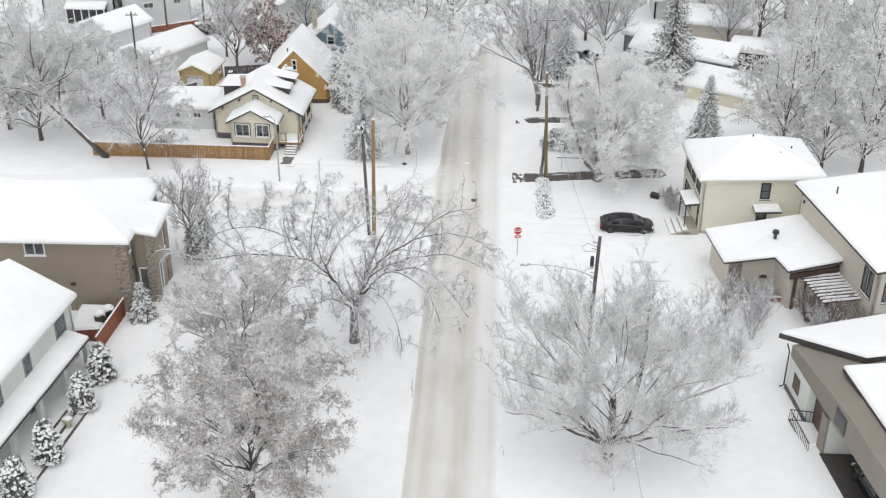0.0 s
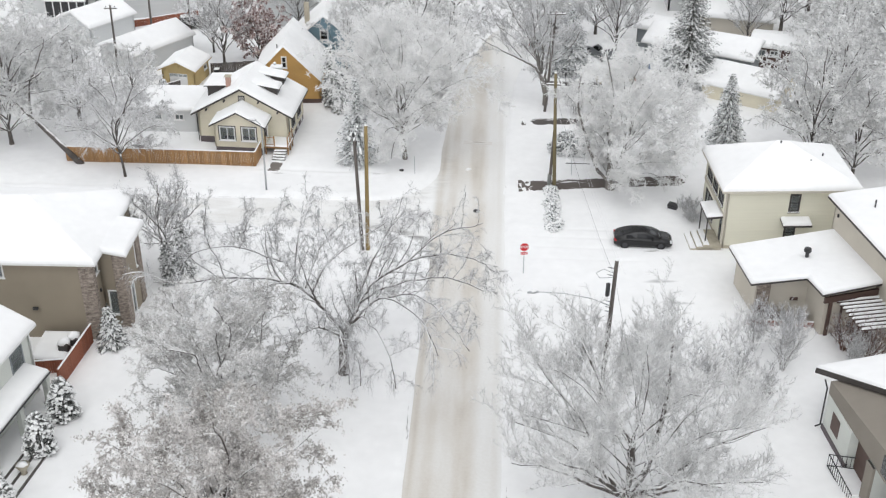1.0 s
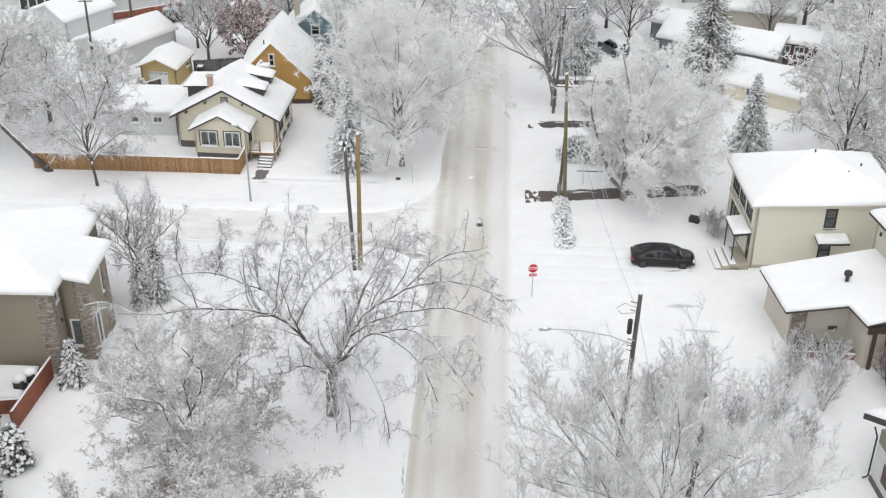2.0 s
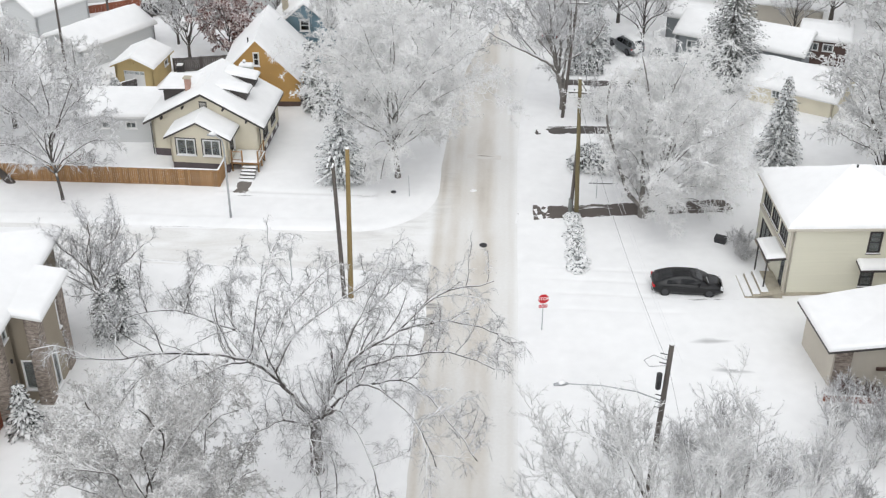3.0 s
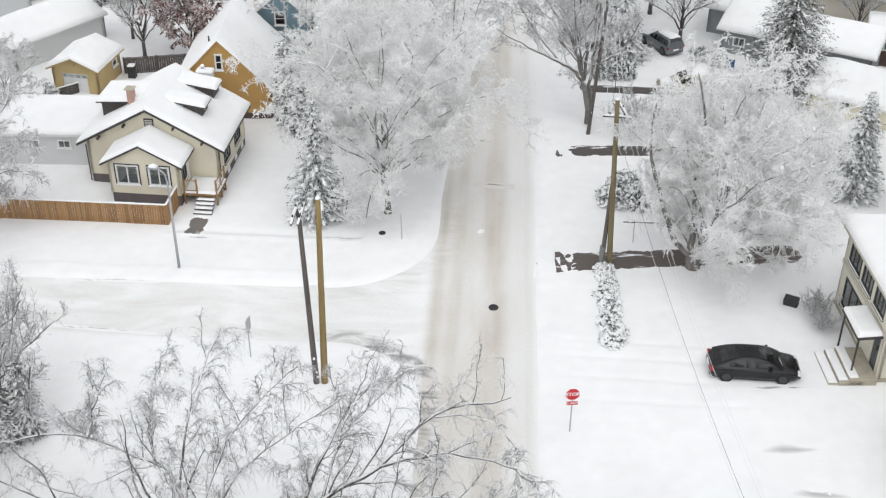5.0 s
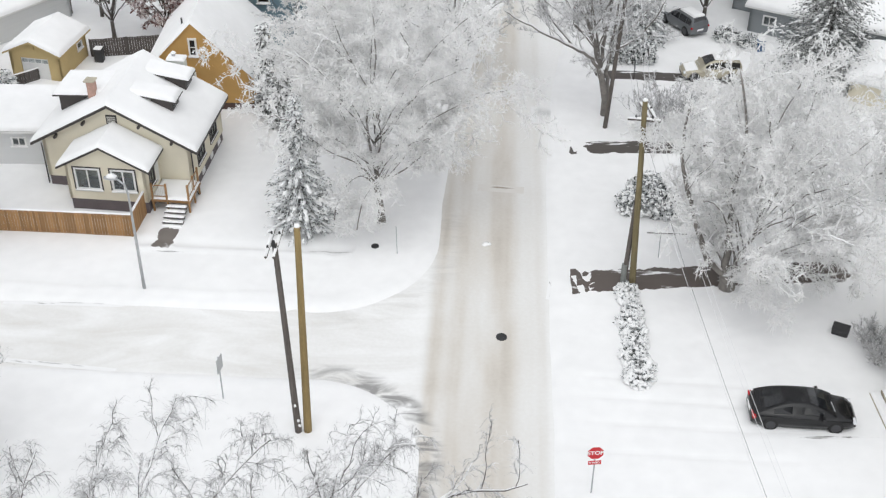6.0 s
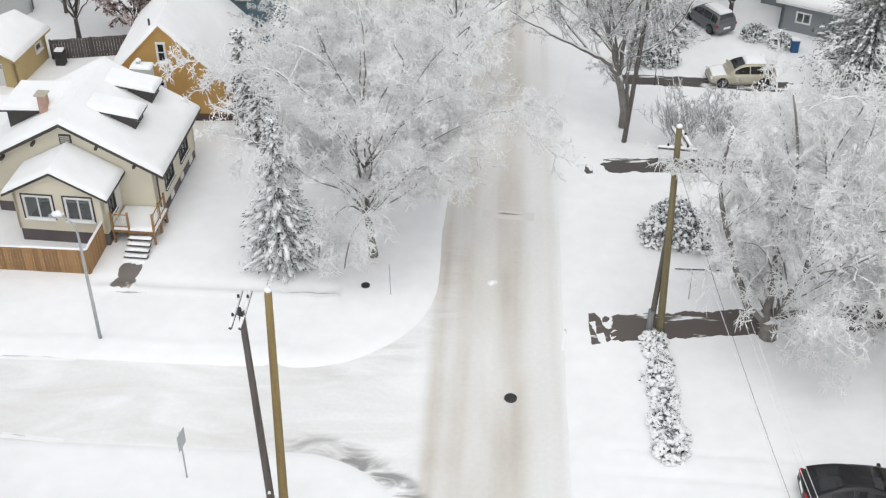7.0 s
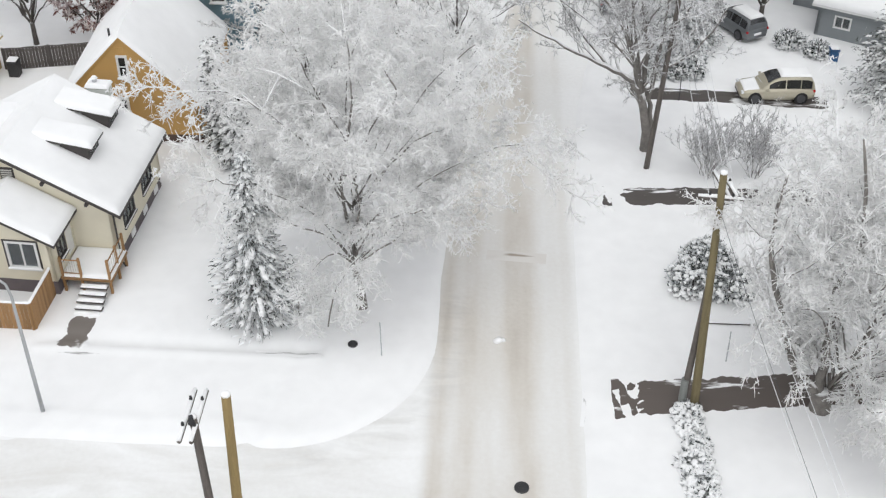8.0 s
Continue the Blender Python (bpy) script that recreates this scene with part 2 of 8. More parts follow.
def road_mat():
    """Packed snow: grey-white, with sand trodden into the wheel tracks along y, and the west kerb's shade painted in.
    """
    m = bpy.data.materials.new("packed_sanded_snow")
    m.use_nodes = True
    n, l = m.node_tree.nodes, m.node_tree.links
    b = n["Principled BSDF"]
    tc = n.new("ShaderNodeTexCoord")
    mp = n.new("ShaderNodeMapping")
    mp.inputs["Scale"].default_value = (1.0, 0.07, 1.0)
    l.new(tc.outputs["Object"], mp.inputs["Vector"])
    streak, wide, fine = (n.new("ShaderNodeTexNoise") for _ in range(3))
    streak.inputs["Scale"].default_value, streak.inputs["Detail"].default_value = 1.6, 6
    wide.inputs["Scale"].default_value, wide.inputs["Detail"].default_value = 0.16, 4
    fine.inputs["Scale"].default_value, fine.inputs["Detail"].default_value = 5.0, 6
    l.new(mp.outputs[0], streak.inputs["Vector"])
    l.new(tc.outputs["Object"], wide.inputs["Vector"])
    l.new(tc.outputs["Object"], fine.inputs["Vector"])
    sp = n.new("ShaderNodeSeparateXYZ")
    l.new(tc.outputs["Object"], sp.inputs[0])

    def math(op, a, c):
        q = n.new("ShaderNodeMath")
        q.operation = op
        for i, v in ((0, a), (1, c)):
            if isinstance(v, (int, float)):
                q.inputs[i].default_value = v
            else:
                l.new(v, q.inputs[i])
        return q.outputs[0]

    def band(centre, half, inner=0.2):
        d = math("ABSOLUTE", math("ADD", sp.outputs["X"], -centre), 0)
        mr = n.new("ShaderNodeMapRange")
        mr.interpolation_type = "SMOOTHSTEP"
        mr.inputs["From Min"].default_value, mr.inputs["From Max"].default_value = half, half * inner
        l.new(d, mr.inputs["Value"])
        return mr.outputs[0]

    tracks = math("ADD", math("MULTIPLY", band(-1.1, 2.5, 0.6), 0.8), math("MULTIPLY", band(1.3, 1.9), 0.42))
    tracks = math("ADD", tracks, math("MULTIPLY", band(-0.1, 0.5), 0.22))
    tracks = math("ADD", tracks, math("MULTIPLY", band(-1.75, 0.5), 0.25))
    rut = n.new("ShaderNodeTexNoise")
    rut.inputs["Scale"].default_value, rut.inputs["Detail"].default_value = 0.55, 5
    long_ = n.new("ShaderNodeMapping")
    long_.inputs["Scale"].default_value = (1.0, 0.3, 1.0)
    l.new(tc.outputs["Object"], long_.inputs["Vector"])
    l.new(long_.outputs[0], rut.inputs["Vector"])
    swirl = n.new("ShaderNodeTexNoise")
    swirl.inputs["Scale"].default_value, swirl.inputs["Detail"].default_value, swirl.inputs["Distortion"].default_value = 0.33, 7, 1.6
    turn = n.new("ShaderNodeMapping")
    turn.inputs["Rotation"].default_value = (0, 0, radians(-24))
    turn.inputs["Scale"].default_value = (0.45, 1.5, 1.0)
    l.new(tc.outputs["Object"], turn.inputs["Vector"])
    l.new(turn.outputs[0], swirl.inputs["Vector"])
    f = math("MULTIPLY", tracks, math("ADD", math("MULTIPLY", streak.outputs["Fac"], 0.48), math("MULTIPLY", rut.outputs["Fac"], 1.25)))
    f = math("ADD", math("MULTIPLY", f, 0.42), math("ADD", math("MULTIPLY", fine.outputs["Fac"], 0.14), math("MULTIPLY", wide.outputs["Fac"], 0.22)))
    # shade of the west kerb painted as a band at x=-2.85, a fainter band east
    f = math("ADD", f, math("MULTIPLY", math("ADD", band(-2.85, 0.5), math("MULTIPLY", band(2.2, 0.35), 0.45)), math("MULTIPLY", streak.outputs["Fac"], 0.28)))
    west = n.new("ShaderNodeMapRange")
    west.inputs["From Min"].default_value, west.inputs["From Max"].default_value = -1.8, -4.5
    l.new(sp.outputs["X"], west.inputs["Value"])
    mouth = n.new("ShaderNodeMapRange")
    mouth.inputs["From Min"].default_value, mouth.inputs["From Max"].default_value = 7.5, 4.0
    l.new(math("ABSOLUTE", math("ADD", sp.outputs["Y"], -48.9), 0), mouth.inputs["Value"])
    west_ = math("MULTIPLY", west.outputs[0], mouth.outputs[0])
    f = math("ADD", f, math("MULTIPLY", west_, math("MULTIPLY", math("ADD", swirl.outputs["Fac"], -0.42), 0.75)))
    ramp = n.new("ShaderNodeValToRGB")
    e = ramp.color_ramp.elements
    e[0].position, e[0].color = 0.12, (0.86, 0.86, 0.855, 1)
    e[1].position, e[1].color = 0.95, (0.41, 0.362, 0.305, 1)
    k = e.new(0.32)
    k.color = (0.755, 0.748, 0.73, 1)
    k = e.new(0.62)
    k.color = (0.618, 0.582, 0.53, 1)
    l.new(f, ramp.inputs[0])
    # dirt smeared round the corners where wheels cut the kerb
    smear = n.new("ShaderNodeTexNoise")
    smear.inputs["Scale"].default_value, smear.inputs["Detail"].default_value, smear.inputs["Distortion"].default_value = 0.8, 8, 1.2
    l.new(turn.outputs[0], smear.inputs["Vector"])
    dirt = 0.0
    for cx, cy, rad, half, gain, cut in ((-8.04, 41.55, 5.35, 1.0, 1.5, 0.5), (-9.24, 57.55, 6.9, 1.3, 0.14, 0.47)):
        dx, dy = math("ADD", sp.outputs["X"], -cx), math("ADD", sp.outputs["Y"], -cy)
        dist = math("SQRT", math("ADD", math("MULTIPLY", dx, dx), math("MULTIPLY", dy, dy)), 0)
        near = n.new("ShaderNodeMapRange")
        near.interpolation_type = "SMOOTHSTEP"
        near.inputs["From Min"].default_value, near.inputs["From Max"].default_value = half, half * 0.15
        l.new(math("ABSOLUTE", math("ADD", dist, -rad), 0), near.inputs["Value"])
        by = n.new("ShaderNodeMapRange")
        by.inputs["From Min"].default_value, by.inputs["From Max"].default_value = cx - 1.5, cx + 1.8
        l.new(sp.outputs["X"], by.inputs["Value"])
        spots = n.new("ShaderNodeMapRange")
        spots.inputs["From Min"].default_value, spots.inputs["From Max"].default_value = cut - 0.06, cut + 0.2
        l.new(smear.outputs["Fac"], spots.inputs["Value"])
        dirt = math("ADD", dirt, math("MULTIPLY", math("MULTIPLY", near.outputs[0], math("MULTIPLY", spots.outputs[0], by.outputs[0])), gain))
    mx = n.new("ShaderNodeMix")
    mx.data_type = "RGBA"
    mx.inputs["B"].default_value = (0.22, 0.215, 0.21, 1)
    l.new(math("MINIMUM", dirt, 0.85), mx.inputs["Factor"])
    l.new(ramp.outputs[0], mx.inputs["A"])
    l.new(mx.outputs["Result"], b.inputs["Base Color"])
    b.inputs["Roughness"].default_value = 0.6
    bp = n.new("ShaderNodeBump")
    bp.inputs["Strength"].default_value, bp.inputs["Distance"].default_value = 0.35, 0.05
    l.new(fine.outputs["Fac"], bp.inputs["Height"])
    l.new(bp.outputs[0], b.inputs["Normal"])
    return m


M_ROAD = road_mat()


# ---- mesh helpers ----
class Shape:
    """Vertices and faces of one mesh."""

    def __init__(self):
        self.v, self.f = [], []

    def add(self, vs, fs):
        k = len(self.v)
        self.v.extend(tuple(p) for p in vs)
        self.f.extend(tuple(i + k for i in q) for q in fs)
        return self

    def box(self, a, b, c=0.0, m=None):
        """A box from corner a to corner b with edges cut by c."""
        lo, hi = Vector(a), Vector(b)
        c = min(c, 0.45 * min(abs(hi[i] - lo[i]) for i in range(3)))
        if c <= 0:
            vs = [(x, y, z) for z in (lo.z, hi.z) for y in (lo.y, hi.y) for x in (lo.x, hi.x)]
            fs = [(0, 2, 3, 1), (4, 5, 7, 6), (0, 1, 5, 4), (2, 6, 7, 3), (0, 4, 6, 2), (1, 3, 7, 5)]
        else:
            vs, idx = [], {}
            for sx in (0, 1):
                for sy in (0, 1):
                    for sz in (0, 1):
                        for ax in range(3):
                            s = (sx, sy, sz)
                            idx[s, ax] = len(vs)
                            vs.append([(lo[i] if s[i] == 0 else hi[i]) + (0 if i == ax else (c if s[i] == 0 else -c)) for i in range(3)])
            fs = []
            order = ((0, 0), (1, 0), (1, 1), (0, 1))
            for ax in range(3):
                o1, o2 = [i for i in range(3) if i != ax]
                for side in (0, 1):
                    q = []
                    for u, w in order:
                        s = [0, 0, 0]
                        s[ax], s[o1], s[o2] = side, u, w
                        q.append(idx[tuple(s), ax])
                    fs.append(q if (side == 1) == (ax != 1) else q[::-1])
            for ax in range(3):
                o1, o2 = [i for i in range(3) if i != ax]
                for u, w in order:
                    s0, s1 = [0, 0, 0], [0, 0, 0]
                    s0[o1] = s1[o1] = u
                    s0[o2] = s1[o2] = w
                    s1[ax] = 1
                    s0, s1 = tuple(s0), tuple(s1)
                    q = [idx[s0, o1], idx[s1, o1], idx[s1, o2], idx[s0, o2]]
                    fs.append(q if (u == w) == (ax != 1) else q[::-1])
            for s in [(x, y, z) for x in (0, 1) for y in (0, 1) for z in (0, 1)]:
                q = [idx[s, 0], idx[s, 1], idx[s, 2]]
                fs.append(q if sum(s) % 2 else q[::-1])
        if m is not None:
            vs = [m @ Vector(p) for p in vs]
        return self.add(vs, fs)

    def tube(self, pts, radii, sides=6, caps=True):
        pts = [Vector(p) for p in pts]
        ring, fs, k = [], [], len(pts)
        for i, p in enumerate(pts):
            d = (pts[min(i + 1, k - 1)] - pts[max(i - 1, 0)]).normalized()
            u = d.cross(Vector((0.3, 1, 0.1)) if abs(d.y) < 0.9 else Vector((1, 0, 0.1))).normalized()
            w = d.cross(u)
            for j in range(sides):
                a = 2 * math.pi * j / sides
                ring.append(p + radii[i] * (math.cos(a) * u + math.sin(a) * w))
        for i in range(k - 1):
            for j in range(sides):
                a, b = i * sides + j, i * sides + (j + 1) % sides
                fs.append((a, b, b + sides, a + sides))
        if caps:
            fs.append(tuple(range(sides))[::-1])
            fs.append(tuple((k - 1) * sides + j for j in range(sides)))
        return self.add(ring, fs)

    def prism(self, poly, z0, z1):
        k = len(poly)
        z0 = z0 if isinstance(z0, (list, tuple)) else [z0] * k
        z1 = z1 if isinstance(z1, (list, tuple)) else [z1] * k
        vs = [(x, y, z0[i]) for i, (x, y) in enumerate(poly)] + [(x, y, z1[i]) for i, (x, y) in enumerate(poly)]
        fs = [tuple(range(k))[::-1], tuple(range(k, 2 * k))] + [(i, (i + 1) % k, k + (i + 1) % k, k + i) for i in range(k)]
        return self.add(vs, fs)


def link(name, shape, material, smooth=False):
    me = bpy.data.meshes.new(name)
    me.from_pydata(shape.v, [], shape.f)
    me.materials.append(material)
    if smooth:
        me.polygons.foreach_set("use_smooth", [True] * len(me.polygons))
    me.update()
    return new(name, me)


def part(name, shape, material, parent, label="", smooth=False, at=None):
    ob = link(name, shape, material, smooth)
    ob.parent = parent
    if at is not None:
        ob.matrix_basis = at
    if label:
        ob["label"] = label
    return ob


def thing(name, m, label, category, group="", kind=""):
    ob = new(name)
    ob.empty_display_size = 0.3
    ob.matrix_basis = m
    return tagged(ob, label, category, group, kind)


def array_mesh(name, verts, faces, material, smooth=False):
    """A mesh from numpy arrays of quads."""
    me = bpy.data.meshes.new(name)
    nv, nf, k = len(verts), len(faces), faces.shape[1]
    me.vertices.add(nv)
    me.vertices.foreach_set("co", np.ascontiguousarray(verts, dtype=np.float32).ravel())
    me.loops.add(nf * k)
    me.loops.foreach_set("vertex_index", np.ascontiguousarray(faces, dtype=np.int32).ravel())
    me.polygons.add(nf)
    me.polygons.foreach_set("loop_start", np.arange(0, nf * k, k, dtype=np.int32))
    me.polygons.foreach_set("loop_total", np.full(nf, k, dtype=np.int32))
    me.update(calc_edges=True)
    me.materials.append(material)
    if smooth:
        me.polygons.foreach_set("use_smooth", np.ones(nf, dtype=bool))
    return me


def snow_patch(shape, c, thick=0.25, round_=(1, 1, 1, 1), n=10, soft=0.35, seed=0.0):
    """A snow layer over the quad c (four corners in turn). round_: which edges (c0c1, c1c2, c2c3, c3c0) fall off."""
    c = [Vector(p) for p in c]
    lu, lv = max((c[1] - c[0]).length, (c[2] - c[3]).length), max((c[3] - c[0]).length, (c[2] - c[1]).length)
    us = sorted({0, 1, *[min(1, max(0, e / max(lu, .1))) for e in (0.05, 0.15, soft)], *[1 - min(1, e / max(lu, .1)) for e in (0.05, 0.15, soft)], *[i / n for i in range(1, n)]})
    vs_ = sorted({0, 1, *[min(1, max(0, e / max(lv, .1))) for e in (0.05, 0.15, soft)], *[1 - min(1, e / max(lv, .1)) for e in (0.05, 0.15, soft)], *[i / n for i in range(1, n)]})
    top, bot = [], []
    for v in vs_:
        for u in us:
            a, b = c[0].lerp(c[1], u), c[3].lerp(c[2], u)
            p = a.lerp(b, v)
            wu, wv = (b - a).length, (c[0].lerp(c[3], v) - c[1].lerp(c[2], v)).length
            d = [wu * v if round_[0] else 9, wv * (1 - u) if round_[1] else 9, wu * (1 - v) if round_[2] else 9, wv * u if round_[3] else 9]
            k = min(1.0, min(d) / soft)
            h = thick * math.sqrt(max(0, 1 - (1 - k) ** 2))
            h += k * 0.05 * noise.noise((p.x * 0.5 + seed, p.y * 0.5, p.z))
            h += 0.03 * noise.noise((p.x * 1.7 + seed, p.y * 1.7, 3.0)) * k
            top.append(p + Vector((0, 0, 0.02 + max(0, h))))
            bot.append(p + Vector((0, 0, 0.015)))
    nu, nv = len(us), len(vs_)
    fs = [(j * nu + i, j * nu + i + 1, (j + 1) * nu + i + 1, (j + 1) * nu + i) for j in range(nv - 1) for i in range(nu - 1)]
    return shape.add(top, fs)


# ---- ground, road ----
def smooth(a, b, x):
    t = np.clip((x - a) / (b - a), 0, 1)
    return t * t * (3 - 2 * t)


def centre(y):
    """Where the street's middle runs: straight, then bending off to the east."""
    return 0.0058 * np.maximum(0, y - 70) ** 2 + 0.035 * np.maximum(0, y - 62)


def road_distance(x, y):
    """Metres outside (+) or inside (-) the carriageway: the street along y, the side street to the west, and their rounded corners."""
    street = np.abs(x + 0.22 - centre(y)) - 2.82
    cross_ = np.maximum(np.abs(y - 48.95) - 2.4, x + 2.0)
    d = np.minimum(street, cross_)
    # rounded corners
    for edge, r, s in ((51.35, 6.2, 1), (46.55, 5.0, -1)):
        cx, cy = -3.04 - r, edge + s * r
        corner = (x >= cx) & (x <= -3.04) & (s * (y - cy) <= 0) & (s * (y - edge) >= 0)
        d = np.where(corner, r - np.hypot(x - cx, y - cy), d)
    return d


def lattice(spans):
    out = []
    for a, b, s in spans:
        out.extend(np.arange(a, b, s))
    return np.array(out + [spans[-1][1]])


def fbm(x, y, seed):
    """Soft mounds from a handful of crossed waves."""
    r = np.random.RandomState(seed)
    z = 0
    for k in range(14):
        f, a, p = 0.12 * 1.35 ** k, r.rand() * 6.28, r.rand() * 6.28
        z = z + np.sin((x * math.cos(a) + y * math.sin(a)) * f * 2.2 + p) / (1.25 ** k)
    return z / 4


gx = lattice([(-2000, -400, 400), (-400, -100, 60), (-100, -40, 6), (-40, -12, 0.3), (-12, -2, 0.17), (-2, 2.1, 0.3), (2.1, 3.6, 0.15), (3.6, 34, 0.3), (34, 100, 6), (100, 400, 60), (400, 2001, 400)])
gy = lattice([(-2000, -400, 400), (-400, -100, 60), (-100, 2, 6), (2, 40, 0.3), (40, 60, 0.17), (60, 92, 0.3), (92, 130, 3), (130, 400, 45), (400, 2001, 400)])
GX, GY = np.meshgrid(gx, gy)
D = road_distance(GX, GY)
GZ = -0.06 + 0.17 * smooth(-0.22, 0.38, D + 0.08 * fbm(GX * 2, GY * 2, 5)) + 0.075 * fbm(GX * 1.3, GY * 1.3, 1) * smooth(0.2, 2, D) + 0.012 * fbm(GX * 5, GY * 5, 2) * smooth(0.0, 1, D)
GZ += 0.06 * np.exp(-((D - 0.8) / 0.5) ** 2) * (0.6 + 0.5 * fbm(GX * 1.5, GY * 1.5, 4))
# buried footway west of the street and wheel ruts of the car's drive
GZ += 0.08 * np.exp(-((GY - 56.1) / 0.2) ** 2) * ((GX > -19) & (GX < -7.5)) - 0.09 * np.exp(-((GY - 56.7) / 0.35) ** 2) * ((GX > -19) & (GX < -7.5))
for ry in (42.6, 44.35, 45.95, 47.3):
    GZ -= 0.06 * np.exp(-((GY - ry - 0.15 * np.sin(GX * 0.4)) / 0.16) ** 2) * smooth(2.6, 5, GX) * (1 - smooth(12, 14, GX))
# ploughed ridge along the side street, a trodden trail over the verge, dents on the lawns
GZ += 0.05 * np.exp(-((GY - 52.5 - 0.1 * np.sin(GX)) / 0.25) ** 2) * (GX < -9)
trail = np.abs(GX + 9.2 - 0.32 * (GY - 53.5) - 0.2 * np.sin(GY))
GZ += (-0.09 + 0.08 * fbm(GX * 9, GY * 9, 12)) * np.exp(-(trail / 0.45) ** 2) * ((GY > 51) & (GY < 57))
for ex, ey, ez, w in ((-3.0, 20.0, 5.2, 0.3), (-6.0, 24.0, 9.5, 0.25), (-5.4, 12.0, 3.0, 0.3)):
    step_ = np.hypot((GX - ex - 0.25 * np.sin(GY * 3)) / w, 0) < 1.0
    GZ -= 0.035 * step_ * (np.sin(GY * 9) > 0.3) * ((GY > ey) & (GY < ey + ez))
nx, ny = len(gx), len(gy)
II, JJ = np.meshgrid(np.arange(nx - 1), np.arange(ny - 1))
k0 = (JJ * nx + II).ravel()
ground = new("ground", array_mesh("ground", np.stack([GX, GY, GZ], -1).reshape(-1, 3), np.stack([k0, k0 + 1, k0 + nx + 1, k0 + nx], -1), M_SNOW, True))
tagged(ground, "deep fresh snow over lawns and verges", "snow ground", kind="structure")


def ground_at(x, y):
    i, j = int(np.searchsorted(gx, x)) - 1, int(np.searchsorted(gy, y)) - 1
    return float(GZ[j, i])


rx, ry = lattice([(-120, -40, 4), (-40, 8, 0.5), (8, 40, 1)]), lattice([(-60, 0, 3), (0, 90, 0.5), (90, 150, 2)])
RX, RY = np.meshgrid(rx, ry)
RD = road_distance(RX, RY)
RZ = 0.02 * fbm(RX * 3, RY * 1.5, 8) * 0.6 - 0.004 * np.abs(RX)**0 + 0.0
nx, ny = len(rx), len(ry)
II, JJ = np.meshgrid(np.arange(nx - 1), np.arange(ny - 1))
k0 = (JJ * nx + II).ravel()
F = np.stack([k0, k0 + 1, k0 + nx + 1, k0 + nx], -1)
keep = (RD.ravel()[F] < 0.55).any(1)
road = new("road", array_mesh("road", np.stack([RX, RY, RZ], -1).reshape(-1, 3), F[keep], M_ROAD, True))
tagged(road, "snow-packed street with sandy brown wheel tracks", "road", kind="structure")


def strip(name, cx, cy, w, d, rz, material, label, category, nx=40, ny=10, lift=0.03):
    """A cleared strip that lies on the ground, bent to its relief."""
    s = Shape()
    vs = []
    ca, sa = math.cos(radians(rz)), math.sin(radians(rz))
    for j in range(ny + 1):
        for i in range(nx + 1):
            u, v = (i / nx - 0.5) * w, (j / ny - 0.5) * d
            X, Y = cx + ca * u - sa * v, cy + sa * u + ca * v
            edge = min(1, 4 * min(i, nx - i) / nx, 3 * min(j, ny - j) / ny)
            vs.append((u, v, max(ground_at(X, Y), 0.02) + lift * edge - 0.02 * (1 - edge)))
    s.add(vs, [(j * (nx + 1) + i, j * (nx + 1) + i + 1, (j + 1) * (nx + 1) + i + 1, (j + 1) * (nx + 1) + i) for j in range(ny) for i in range(nx)])
    ob = link(name, s, material, True)
    ob.matrix_basis = pose(cx, cy, 0, 0, 0, rz)
    return tagged(ob, label, category, kind="structure")


M_WET1 = patchy("wet_drive", (0.105, 0.086, 0.076), 0.19, 2.2, (0.4, 1.8, 1), 0.05, rim=[("X", 8.0, 0.1), ("Y", 1.2, 0.42)], inner=0.84)
M_WET2 = patchy("wet_drive_far", (0.085, 0.074, 0.068), 0.19, 2.4, (0.4, 1.8, 1), 0.06, rim=[("X", 6.5, 0.1), ("Y", 1.0, 0.42)], inner=0.84)
M_SPECK = patchy("dark_specks_in_snow", (0.20, 0.19, 0.18), -0.16, 2.6, (0.5, 2.0, 1), 0.1, rim=[("X", 3.6, 0.3), ("Y", 0.14, 0.3)])
M_THAW = patchy("thin_snow", (0.40, 0.40, 0.40), 0.04, 0.9, (0.4, 1.8, 1), 0.3, rim=[("X", 2.5, 0.9), ("Y", 0.9, 0.9)], inner=0.1)
M_DEBRIS = patchy("sandy_smear", (0.34, 0.29, 0.235), 0.02, 1.6, (0.35, 2.2, 1), 0.12, rim=[("X", 1.3, 0.6), ("Y", 0.35, 0.6)], inner=0.2, pale=(0.69, 0.665, 0.63))
M_SCRAPE = patchy("scraped_snow", (0.58, 0.58, 0.575), 0.1, 1.2, (1, 1, 1), 0.3, rim=[("X", 0.75, 0.5), ("Y", 1.1, 0.5)], inner=0.4, pale=(0.80, 0.80, 0.795))
M_PATH = patchy("wet_path", (0.17, 0.15, 0.135), 0.30, 1.4, (1, 1, 1), rim=[("X", 0.62, 0.35), ("Y", 1.25, 0.25)])
strip("driveway", 11.1, 55.45, 16.0, 2.4, 7.0, M_WET1, "wet dark driveway with streaks of snow", "driveway", 80, 12)
strip("driveway", 10.0, 68.2, 13.0, 1.9, 2.5, M_WET2, "wet dark driveway between snowy lawns", "driveway", 60, 10)
strip("driveway", 11.3, 77.5, 13.0, 1.7, -3, M_WET2, "wet driveway under a parked wagon", "driveway", 60, 10)
strip("garden_path", -17.4, 56.95, 1.3, 2.6, 0, M_PATH, "wet concrete path to the porch steps", "path", 12, 20)
